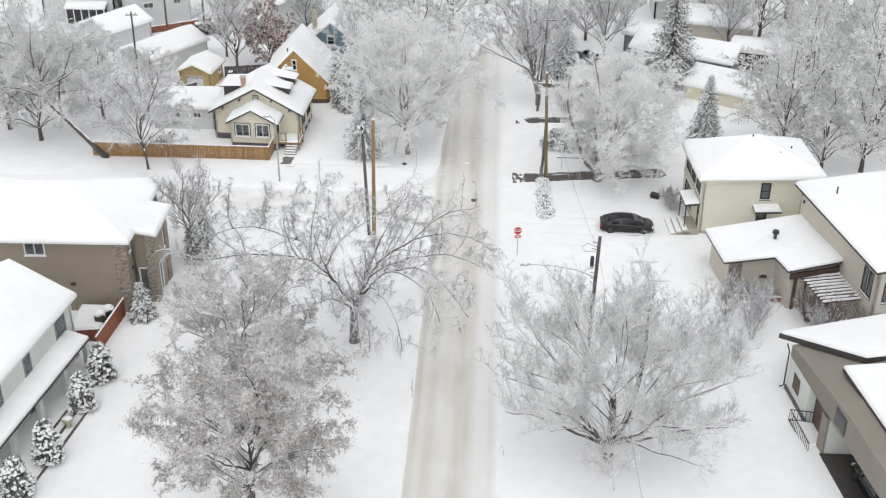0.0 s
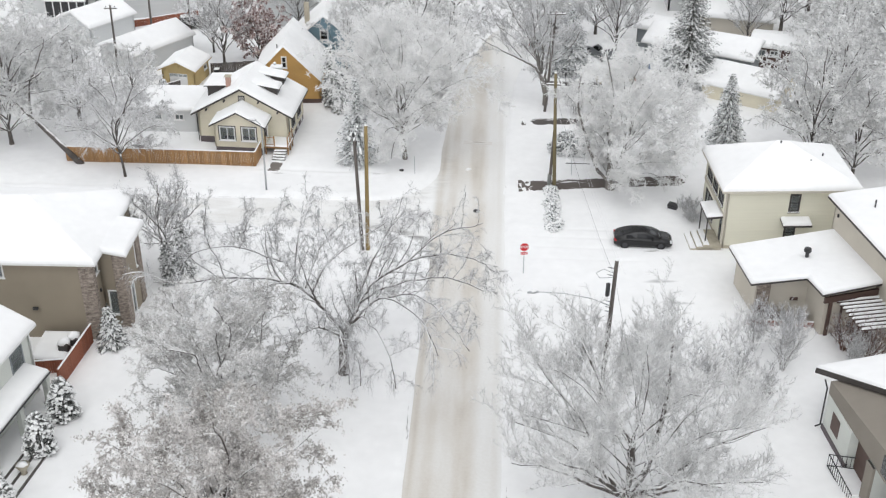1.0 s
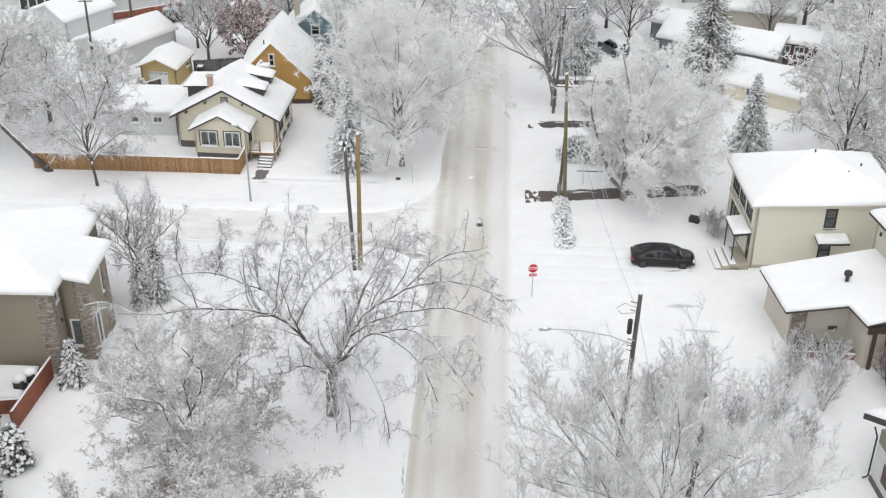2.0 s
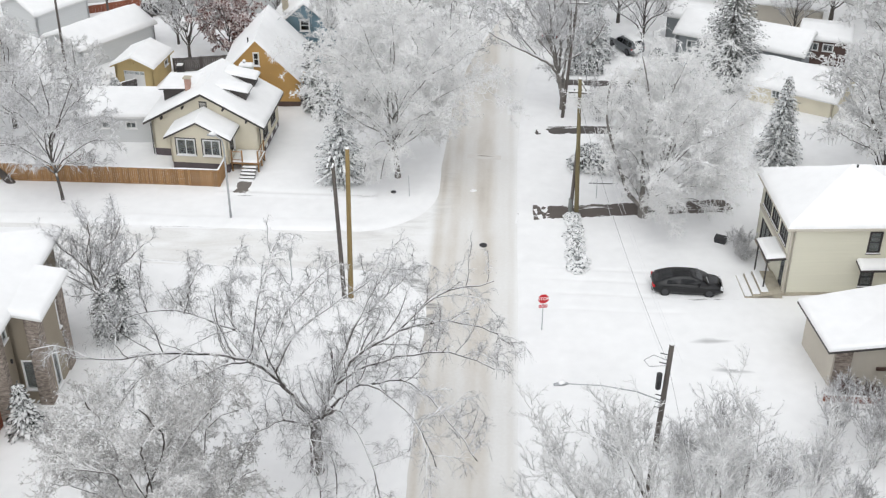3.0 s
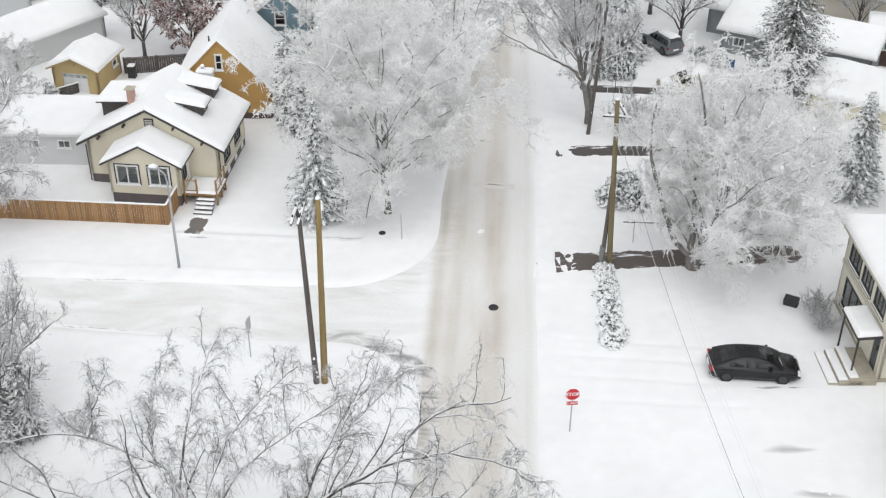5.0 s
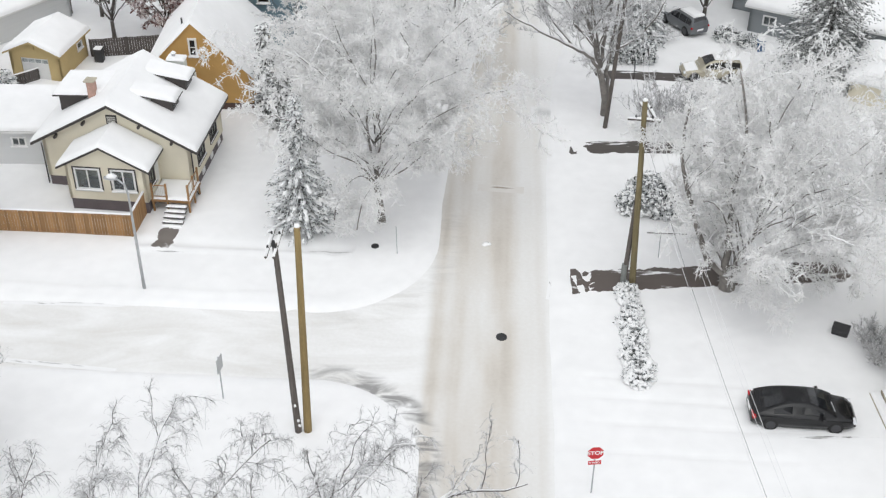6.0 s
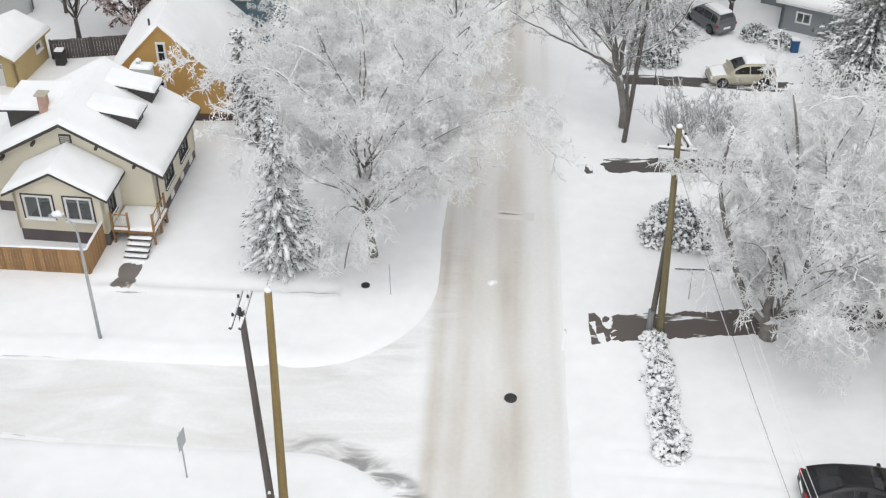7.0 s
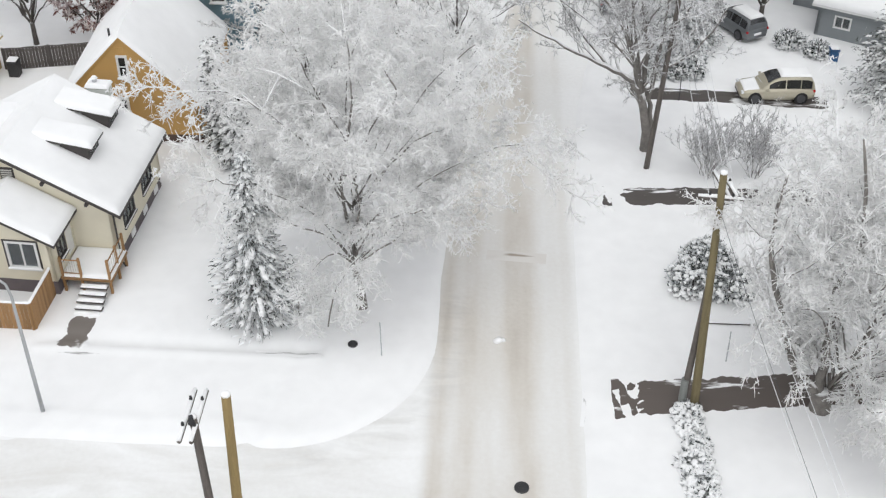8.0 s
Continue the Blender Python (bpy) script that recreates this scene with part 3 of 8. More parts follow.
# dark specked lines; the one at x=-3.15 paints the kerb step's shadow
for kx, ky, kl, kr in ((-16.2, 55.85, 6.0, 1), (-8.6, 56.35, 3.0, 1), (-21.0, 51.35, 6.0, 1), (-20.6, 46.9, 7.0, -5), (-3.15, 22.0, 7.0, 90), (2.95, 16.0, 8.0, 90), (2.9, 33.0, 5.0, 90), (2.75, 54.6, 3.0, 84)):
    strip("kerb_edge", kx, ky, kl, 0.3, kr, M_SPECK, "dark specked line along the snowy kerb", "kerb", 30, 4, 0.012)
strip("wheel_track", 14.6, 44.0, 6.5, 0.5, 2, M_SPECK, "dark wheel track beside the parked car", "wheel track", 40, 4, 0.012)
strip("road_debris", 0.1, 63.2, 2.6, 0.7, -4, M_DEBRIS, "smear of sand and twigs on the packed snow", "debris", 30, 8, 0.03)
strip("thawed_patch", 2.6, 72.0, 1.5, 2.2, 0, M_SCRAPE, "grey scraped patch beside the street", "snow patch", 14, 20, 0.01)
strip("thawed_patch", 14.0, 39.5, 5.2, 1.9, 3, M_THAW, "thin trodden snow on the drive", "snow patch", 30, 14, 0.01)
strip("thawed_patch", 14.8, 36.7, 3.6, 1.0, -4, M_THAW, "thin trodden snow on the drive", "snow patch", 30, 8, 0.01)


# ---- house helpers ----
def wall(house, name, p0, p1, z0, z1, material, holes=(), th=0.2, gable=None, label=""):
    """A wall from p0 to p1 whose outside is on the right of that way; holes (s0, s1, h0, h1) go through it."""
    p0, p1 = Vector((*p0, 0)), Vector((*p1, 0))
    d = (p1 - p0)
    L = d.length
    d = d / L
    inw = Vector((-d.y, d.x, 0))
    ss = sorted({0, L, *[h[0] for h in holes], *[h[1] for h in holes]})
    zs = sorted({z0, z1, *[h[2] for h in holes], *[h[3] for h in holes]})
    m = Matrix(((d.x, inw.x, 0, p0.x), (d.y, inw.y, 0, p0.y), (0, 0, 1, 0), (0, 0, 0, 1)))
    ns, nz = len(ss), len(zs)
    solid = {(i, j): not any(h[0] < (ss[i] + ss[i + 1]) / 2 < h[1] and h[2] < (zs[j] + zs[j + 1]) / 2 < h[3] for h in holes) for i in range(ns - 1) for j in range(nz - 1)}
    vs = [m @ Vector((a, y, c)) for y in (0, th) for c in zs for a in ss]

    def at(i, j, k):
        return k * ns * nz + j * ns + i

    fs = []
    for (i, j), full in solid.items():
        if not full:
            continue
        fs += [(at(i, j, 0), at(i + 1, j, 0), at(i + 1, j + 1, 0), at(i, j + 1, 0)), (at(i, j, 1), at(i, j + 1, 1), at(i + 1, j + 1, 1), at(i + 1, j, 1))]
        for (di, dj), (a0, b0), (a1, b1) in (((-1, 0), (0, 0), (0, 1)), ((1, 0), (1, 1), (1, 0)), ((0, -1), (1, 0), (0, 0)), ((0, 1), (0, 1), (1, 1))):
            if not solid.get((i + di, j + dj), False) and not (gable and dj == 1 and j == nz - 2):
                fs.append((at(i + a0, j + b0, 0), at(i + a1, j + b1, 0), at(i + a1, j + b1, 1), at(i + a0, j + b0, 1)))
    if gable:
        ga, gz = gable
        k = len(vs)
        vs += [m @ Vector((ga, 0, gz)), m @ Vector((ga, th, gz))]
        row0, row1 = [at(i, nz - 1, 0) for i in range(ns)], [at(i, nz - 1, 1) for i in range(ns)]
        fs += [tuple(row0) + (k,), tuple(row1[::-1]) + (k + 1,), (row0[-1], row1[-1], k + 1, k), (k, k + 1, row1[0], row0[0])]
    used = sorted({i for f in fs for i in f})
    new_i = {o: n for n, o in enumerate(used)}
    s = Shape().add([vs[i] for i in used], [tuple(new_i[i] for i in f) for f in fs])
    ob = part(name, s, material, house, label)
    return ob, m


def ring(outer, inner, y0, y1, m):
    """A frame in one piece: outer and inner rectangle (x0, z0, x1, z1), from depth y0 to y1, its front edges eased."""
    e = 0.012
    rows = []
    for (a, c, g, k), y in (((outer[0], outer[1], outer[2], outer[3]), y1), ((outer[0], outer[1], outer[2], outer[3]), y0 + e), ((outer[0] + e, outer[1] + e, outer[2] - e, outer[3] - e), y0), ((inner[0] - e, inner[1] - e, inner[2] + e, inner[3] + e), y0), (inner, y0 + e), (inner, y1)):
        rows.append([m @ Vector(p) for p in ((a, y, c), (g, y, c), (g, y, k), (a, y, k))])
    vs = [p for r in rows for p in r]
    n = len(rows)
    return Shape().add(vs, [(4 * r + q, 4 * r + (q + 1) % 4, 4 * ((r + 1) % n) + (q + 1) % 4, 4 * ((r + 1) % n) + q) for r in range(n) for q in range(4)])


def window(house, m, s0, s1, h0, h1, frame_mat=None, bars=1, cross=False, curtain=False, sill=True, glass=None, surround=None):
    """A window in a hole of a wall whose own frame is m: frame and bars, pane, sill."""
    w = 0.07
    win = part("window", ring((s0 - 0.04, h0 - 0.04, s1 + 0.04, h1 + 0.04), (s0 + w, h0 + w, s1 - w, h1 - w), -0.035, 0.06, m), frame_mat or M_TRIMW, house)
    for i in range(bars):
        x = s0 + (s1 - s0) * (i + 1) / (bars + 1)
        part("glazing_bar", Shape().box((x - 0.035, -0.02, h0 + w), (x + 0.035, 0.05, h1 - w), 0.01, m), frame_mat or M_TRIMW, win)
    if cross:
        z = (h0 + h1) / 2
        part("glazing_bar", Shape().box((s0 + w, -0.015, z - 0.025), (s1 - w, 0.045, z + 0.025), 0.008, m), frame_mat or M_TRIMW, win)
    part("pane", Shape().box((s0 + w, 0.02, h0 + w), (s1 - w, 0.032, h1 - w), 0, m), glass or M_GLASS, win)
    if surround:
        for a, c in (((s0 - .12, h1 + .04), (s1 + .12, h1 + .12)), ((s0 - .12, h0 - .04), (s0 - .04, h1 + .04)), ((s1 + .04, h0 - .04), (s1 + .12, h1 + .04))):
            part("surround", Shape().box((a[0], -0.03, a[1]), (c[0], 0.0, c[1]), 0.01, m), surround, win)
    if curtain:
        part("curtain", Shape().box((s0, 0.22, h0), (s1 - (s1 - s0) * 0.35, 0.24, h1), 0, m), M_CURTAIN, win)
    if sill:
        part("sill", Shape().box((s0 - 0.1, -0.1, h0 - 0.1), (s1 + 0.1, 0.0, h0 - 0.042), 0.015, m), frame_mat or M_TRIMW, win)
        part("sill_snow", snow_patch(Shape(), [m @ Vector((s0 - 0.1, -0.1, h0 - 0.042)), m @ Vector((s1 + 0.1, -0.1, h0 - 0.042)), m @ Vector((s1 + 0.1, -0.036, h0 - 0.042)), m @ Vector((s0 - 0.1, -0.036, h0 - 0.042))], 0.05, n=3, soft=0.04), M_LUMP, win, "snow on the sill", True)
    return win


def slab(shape, c, t):
    """A roof board over the quad c, t thick downwards."""
    c = [Vector(p) for p in c]
    lo = [p - Vector((0, 0, t)) for p in c]
    if (c[0] - c[1]).length < 1e-4 or (c[2] - c[3]).length < 1e-4:
        c3, l3 = ([c[0], c[2], c[3]], [lo[0], lo[2], lo[3]]) if (c[0] - c[1]).length < 1e-4 else ([c[0], c[1], c[2]], [lo[0], lo[1], lo[2]])
        return shape.add(c3 + l3, [(0, 1, 2), (5, 4, 3), (0, 3, 4, 1), (1, 4, 5, 2), (2, 5, 3, 0)])
    return shape.add(c + lo, [(0, 1, 2, 3), (7, 6, 5, 4), (0, 4, 5, 1), (1, 5, 6, 2), (2, 6, 7, 3), (3, 7, 4, 0)])


def gable_roof(house, x0, x1, y0, y1, ze, zr, fascia, t=0.14, thick=0.26, axis="y", seed=0.0, xr=None):
    """Two slopes. axis: the way the ridge runs."""
    if axis == "y":
        xm = (x0 + x1) / 2 if xr is None else xr
        A = [(x0, y0, ze), (xm, y0, zr), (xm, y1, zr), (x0, y1, ze)]
        B = [(xm, y0, zr), (x1, y0, ze), (x1, y1, ze), (xm, y1, zr)]
        ra, rb = (1, 0, 1, 1), (1, 1, 1, 0)
    else:
        ym = (y0 + y1) / 2 if xr is None else xr
        A = [(x0, y0, ze), (x1, y0, ze), (x1, ym, zr), (x0, ym, zr)]
        B = [(x0, ym, zr), (x1, ym, zr), (x1, y1, ze), (x0, y1, ze)]
        ra, rb = (1, 1, 0, 1), (0, 1, 1, 1)
    roof = None
    for q, r in ((A, ra), (B, rb)):
        roof = part("roof_slope", slab(Shape(), q, t), fascia, house)
        part("snow_cover", snow_patch(Shape(), q, thick, r, 12, 0.3, seed), M_SNOW, roof, "thick layer of fresh snow", True)
    return roof


def hip_roof(house, x0, x1, y0, y1, ze, zr, ridge, fascia, t=0.2, thick=0.26, seed=0.0):
    """ridge: ((xa, ya), (xb, yb)), west to east."""
    (xa, ya), (xb, yb) = ridge
    s, layers = Shape(), []
    a, b, c, d = (x0, y0, ze), (x1, y0, ze), (x1, y1, ze), (x0, y1, ze)
    e, f = (xa, ya, zr), (xb, yb, zr)
    for q, r in (((a, b, f, e), (1, 0, 0, 0)), ((b, c, f, f), (1, 0, 0, 0)), ((c, d, e, f), (1, 0, 0, 0)), ((d, a, e, e), (1, 0, 0, 0))):
        layers.append(snow_patch(Shape(), q, thick, r, 12, 0.3, seed))
    s.add([a, b, c, d, e, f] + [(p[0], p[1], ze - t) for p in (a, b, c, d)],
          [(0, 1, 5, 4), (1, 2, 5), (2, 3, 4, 5), (3, 0, 4), (0, 6, 7, 1), (1, 7, 8, 2), (2, 8, 9, 3), (3, 9, 6, 0), (9, 8, 7, 6)])
    roof = part("roof", s, fascia, house)
    for n in layers:
        part("snow_cover", n, M_SNOW, roof, "thick layer of fresh snow", True)
    return roof


def closed_body(house, poly, z0, z1, material, tops=None, holes=None, label=""):
    """Walls round a polygon (counter-clockwise). holes: wall index -> list. Returns the frames of the walls."""
    out = []
    k = len(poly)
    for i in range(k):
        ob, m = wall(house, "wall", poly[i], poly[(i + 1) % k], z0, z1, material, (holes or {}).get(i, ()), gable=(tops or {}).get(i), label=label)
        out.append(m)
    return out


def lean_roof(house, quad, fascia, t=0.12, thick=0.2, name="porch_roof", rnd=(1, 1, 1, 1)):
    r = part(name, slab(Shape(), quad, t), fascia, house)
    part("snow_cover", snow_patch(Shape(), quad, thick, rnd, 10, 0.25), M_SNOW, r, "thick layer of fresh snow", True)
    return r


# ---- the bungalow on the corner ----
def bungalow():
    h = thing("bungalow", pose(-20.95, 61.75, 0, 0, 0, -3), "cream stucco bungalow with dark trim under a snowy gable roof", "house")
    W, Dp = 4.15, 6.0
    body = [(-W, 0), (W, 0), (W, Dp), (-W, Dp)]
    part("foundation", Shape().prism([(-W + .04, .04), (W - .04, .04), (W - .04, Dp - .04), (-W + .04, Dp - .04)], -0.3, 0.72), M_FOUND, h, "dark painted foundation")
    fr = closed_body(h, body, 0.7, 3.07, M_CREAM, {0: (W, 5.27), 2: (W, 5.27)}, {1: [(1.0, 2.35, 1.35, 2.5), (3.5, 4.85, 1.35, 2.5)], 3: [(2.0, 3.2, 1.4, 2.5)]})
    for a, b in ((1.0, 2.35), (3.5, 4.85)):
        window(h, fr[1], a, b, 1.35, 2.5, M_TRIM, 2)
    window(h, fr[3], 2.0, 3.2, 1.4, 2.5, M_TRIM, 1)
    # basement windows, downpipe, gable louvre, brackets
    for a in (1.6, 3.3, 4.9):
        part("basement_window", Shape().box((a, -0.0, 0.3), (a + 0.5, 0.1, 0.62), 0.01, fr[1]), M_TRIMW, h)
    lv = part("gable_vent", Shape().box((3.85, -0.04, 4.1), (4.45, 0.05, 4.75), 0.02, fr[0]), M_TRIM, h)
    for i in range(5):
        part("slat", Shape().box((3.92, -0.06, 4.16 + i * 0.11), (4.38, -0.03, 4.22 + i * 0.11), 0, fr[0]), M_CURTAIN, lv)
    for x in (0.9, 2.6, 5.7, 7.4):
        z = 3.07 + (2.2 / 4.15) * (4.15 - abs(x - 4.15)) - 0.12
        part("bracket", Shape().box((x - 0.06, -0.4, z - 0.14), (x + 0.06, 0.0, z), 0.01, fr[0]), M_TRIM, h)
    part("downpipe", Shape().tube([(W + .05, -0.06, 2.8), (W + .05, -0.06, 0.35), (W + .25, -0.2, 0.15)], [0.04] * 3, 6), M_TRIM, h, smooth=True)
    part("downpipe", Shape().tube([(-W - .05, -0.06, 2.8), (-W - .05, -0.06, 0.25)], [0.04] * 2, 6), M_TRIM, h, smooth=True)
    gable_roof(h, -W - 0.5, W + 0.5, -0.45, Dp + 0.2, 2.98, 5.53, M_TRIM, 0.16, 0.24, "y", 1)
    # front porch room
    px0, px1, py = -2.05, 2.3, -2.3
    part("porch_foundation", Shape().prism([(px0 + .05, py + .05), (px1 - .05, py + .05), (px1 - .05, 0), (px0 + .05, 0)], -0.3, 0.82), M_FOUND, h, "dark painted foundation")
    pw = []
    for nm, a, b, hl, g in (("wall", (px0, py), (px1, py), [(0.5, 1.85, 1.45, 2.72), (2.5, 3.75, 1.45, 2.72)], (2.175, 4.13)), ("wall", (px1, py), (px1, -0.003), [(0.55, 1.35, 1.45, 2.7), (1.5, 2.2, 0.95, 2.75)], None), ("wall", (px0, -0.003), (px0, py), [], None)):
        pw.append(wall(h, nm, a, b, 0.8, 2.98, M_CREAM, hl, 0.15, g)[1])
    window(h, pw[0], 0.5, 1.85, 1.45, 2.72, M_TRIMW, 1, surround=M_TRIM)
    window(h, pw[0], 2.5, 3.75, 1.45, 2.72, M_TRIMW, 1, surround=M_TRIM)
    window(h, pw[1], 0.55, 1.35, 1.45, 2.7, M_TRIM, 1)
    part("side_door", Shape().box((1.5, 0.05, 0.95), (2.2, 0.1, 2.75), 0.01, pw[1]), M_TRIMW, h, "white porch door")
    gable_roof(h, px0 - 0.35, px1 + 0.35, py - 0.35, -0.02, 2.9, 4.24, M_TRIM, 0.12, 0.22, "y", 2)
    # dormers on the east slope, one big one on the west slope
    for y0 in (1.55, 4.15):
        b = Shape().prism([(1.7, y0 + .12), (2.85, y0 + .12), (2.85, y0 + 1.33), (1.7, y0 + 1.33)], [4.0, 3.6, 3.6, 4.0], [5.05, 4.84, 4.84, 5.05])
        dm = part("dormer", b, M_TRIM, h, "small dark shed dormer")
        part("pane", Shape().box((2.84, y0 + .35, 4.34), (2.87, y0 + 1.1, 4.68)), M_GLASS, dm)
        q = [(3.1, y0, 4.84), (3.1, y0 + 1.45, 4.84), (0.6, y0 + 1.45, 5.24), (0.6, y0, 5.24)]
        part("dormer_roof", slab(Shape(), q, 0.07), M_TRIM, dm)
        part("snow_cover", snow_patch(Shape(), q, 0.24, (1, 1, 0, 1), 8, 0.25), M_SNOW, dm, "thick layer of fresh snow", True)
    dm = part("dormer", Shape().prism([(-3.6, 1.9), (-1.0, 1.9), (-1.0, 4.2), (-3.6, 4.2)], 3.1, 4.87), M_TRIM, h, "wide dark dormer with a flat roof")
    q = [(-3.85, 1.6, 4.88), (-0.9, 1.6, 5.02), (-0.9, 4.4, 5.02), (-3.85, 4.4, 4.88)]
    part("dormer_roof", slab(Shape(), q, 0.08), M_TRIM, dm)
    part("snow_cover", snow_patch(Shape(), q, 0.26, (1, 1, 1, 1), 8, 0.3), M_SNOW, dm, "thick layer of fresh snow", True)
    # chimneys
    c = part("chimney", Shape().box((-1.75, 1.5, 4.0), (-1.33, 1.92, 5.85), 0.02), M_BRICK, h, "pink brick chimney")
    part("chimney_cap", Shape().box((-1.85, 1.4, 5.85), (-1.25, 2.0, 5.93), 0.02), M_CONCL, c)
    c = part("chimney", Shape().box((1.25, 6.15, 0), (2.25, 6.75, 5.05), 0.04), M_WHITE, h, "broad white stucco chimney")
    part("snow_cover", snow_patch(Shape(), [(1.2, 6.1, 5.05), (2.3, 6.1, 5.05), (2.3, 6.8, 5.05), (1.2, 6.8, 5.05)], 0.16, n=5, soft=0.12), M_LUMP, c, "snow cap", True)
    part("flue", Shape().tube([(1.6, 6.45, 5.1), (1.6, 6.45, 5.42)], [0.11, 0.11], 8), M_METAL, c)
    part("flue_cap", Shape().tube([(1.6, 6.45, 5.42), (1.6, 6.45, 5.52)], [0.17, 0.08], 8), M_LUMP, c)
    # deck, rails, steps
    dk = part("deck", Shape().box((2.33, -2.05, 0.72), (W + 0.35, -0.01, 0.86), 0.015), M_CEDAR, h, "cedar porch deck")
    part("deck_snow", snow_patch(Shape(), [(2.35, -2.03, 0.86), (W + .33, -2.03, 0.86), (W + .33, -0.03, 0.86), (2.35, -0.03, 0.86)], 0.14, n=8, soft=0.15), M_SNOW, dk, "snow on the deck", True)
    for x, y in ((2.42, -1.98), (3.2, -1.98), (4.4, -1.98), (4.4, -1.0), (4.4, -0.12)):
        part("rail_post", Shape().box((x - .05, y - .05, 0), (x + .05, y + .05, 1.85), 0.012), M_CEDAR, dk)
    for a, b in (((2.42, -1.98), (3.2, -1.98)), ((4.4, -1.98), (4.4, -0.12))):
        for z in (1.05, 1.72):
            part("rail", Shape().tube([(*a, z), (*b, z)], [0.035, 0.035], 4), M_CEDAR, dk)
        for i in range(1, 8):
            x, y = a[0] + (b[0] - a[0]) * i / 8, a[1] + (b[1] - a[1]) * i / 8
            part("baluster", Shape().tube([(x, y, 1.05), (x, y, 1.72)], [0.016, 0.016], 4), M_CURTAIN, dk)
    for i in range(5):
        z, y = 0.62 - i * 0.14, -2.1 - i * 0.28
        st = part("step", Shape().box((3.2, y - 0.27, z - 0.06), (4.35, y, z), 0.01), M_OLDWOOD, h)
        part("step_snow", snow_patch(Shape(), [(3.22, y - 0.26, z), (4.33, y - 0.26, z), (4.33, y - .04, z), (3.22, y - .04, z)], 0.09, n=6, soft=0.08, seed=i), M_LUMP, st, "snow on the step", True)
    return h


bungalow()


def flat_shed(name, m, w, d, z, material, label, holes=None, fascia=None, zr=None, axis="y"):
    h = thing(name, m, label, "garage")
    poly = [(0, 0), (w, 0), (w, d), (0, d)]
    tops = None
    if zr:
        tops = {0: (w / 2, zr), 2: (w / 2, zr)} if axis == "y" else {1: (d / 2, zr), 3: (d / 2, zr)}
    fr = closed_body(h, poly, 0, z, material, tops, holes)
    if zr:
        sl = (zr - z) / ((w if axis == "y" else d) / 2)
        gable_roof(h, -0.3, w + 0.3, -0.3, d + 0.3, z - 0.3 * sl + 0.1, zr + 0.1, fascia or M_TRIMW, 0.1, 0.26, axis, w)
    else:
        lean_roof(h, [(-0.3, -0.3, z + .13), (w + .3, -0.3, z + .13), (w + .3, d + .3, z + 0.25), (-0.3, d + .3, z + 0.25)], fascia or M_TRIMW, 0.13, 0.26, "roof")
    return h, fr


g, fr = flat_shed("grey_garage", pose(-31.7, 63.9, 0, 0, 0, 2), 6.0, 4.6, 2.25, M_GREYW, "pale grey garage with a flat snowy roof", {0: [(2.0, 2.7, 1.3, 1.85), (3.9, 4.7, 1.3, 1.85)]})
window(g, fr[0], 2.0, 2.7, 1.3, 1.85, M_TRIMW, 0)
window(g, fr[0], 3.9, 4.7, 1.3, 1.85, M_TRIMW, 1)
g, fr = flat_shed("yellow_garage", pose(-31.8, 74.8, 0, 0, 0, -8), 3.4, 3.9, 2.0, M_OCHRE2, "small ochre garage with a white overhead door", {0: [(0.75, 2.65, 0, 1.6)], 1: [(2.6, 3.3, 1.1, 1.6)]}, M_OCHRE2, 2.75)
dr = part("garage_door", Shape().box((0.75, 0.06, 0.1), (2.65, 0.12, 1.6), 0.01, fr[0]), M_TRIMW, g, "white panelled garage door")
for i in range(3):
    part("panel", Shape().box((0.8, 0.045, 0.15 + i * 0.36), (2.6, 0.06, 0.46 + i * 0.36), 0.01, fr[0]), M_TRIMW, dr)
for i in range(4):
    part("pane", Shape().box((0.83 + i * 0.46, 0.045, 1.28), (1.2 + i * 0.46, 0.06, 1.5), 0, fr[0]), M_GLASS, dr)
window(g, fr[1], 2.6, 3.3, 1.1, 1.6, M_TRIMW, 0)
part("bird_box", Shape().box((1.55, -0.12, 2.25), (1.85, 0.0, 2.6), 0.02, fr[0]), M_OCHRE2, g)
g, fr = flat_shed("long_garage", pose(-39.7, 80.4, 0, 0, 0, -34), 4.9, 8.3, 2.15, M_GREYW, "long pale grey garage with a snowy gable roof", {0: [(1.0, 3.6, 0.05, 1.8)]}, M_TRIMW, 3.1)
part("garage_door", Shape().box((1.0, 0.06, 0.05), (3.6, 0.12, 1.8), 0.01, fr[0]), M_TRIMW, g, "white garage door")
g, fr = flat_shed("white_garage", pose(-46.6, 88.2, 0, 0, 0, -34), 5.2, 6.0, 2.4, M_GREYW, "white garage at the back lane", None, M_TRIMW, 3.5)


# ---- ochre gable house behind it, and a blue-grey one further on ----
def gable_house(name, m, w, d, ze, zr, material, label, holes, base=None, fascia=None, group="", over=0.3):
    h = thing(name, m, label, "house", group)
    fr = closed_body(h, [(0, 0), (w, 0), (w, d), (0, d)], 0.0, ze, material, {0: (w / 2, zr), 2: (w / 2, zr)}, {k: [q for q in hl if q[3] < ze] for k, hl in (holes or {}).items()})
    if base:
        part("plinth", Shape().prism([(-.02, -.02), (w + .02, -.02), (w + .02, d + .02), (-.02, d + .02)], -0.3, 0.55), base, h)
    for k, hl in (holes or {}).items():
        for q in hl:
            high = q[3] > ze
            window(h, fr[k] @ Matrix.Translation((0, -0.07 if high else 0, 0)), *q, M_TRIMW, 0, cross=True, glass=M_CARGLASS if high else None)
    sl = (zr - ze) / (w / 2)
    gable_roof(h, -over, w + over, -over * .6, d + 0.2, ze - over * sl + 0.12, zr + 0.12, fascia or M_TRIMW, 0.1, 0.24, "y", w)
    return h


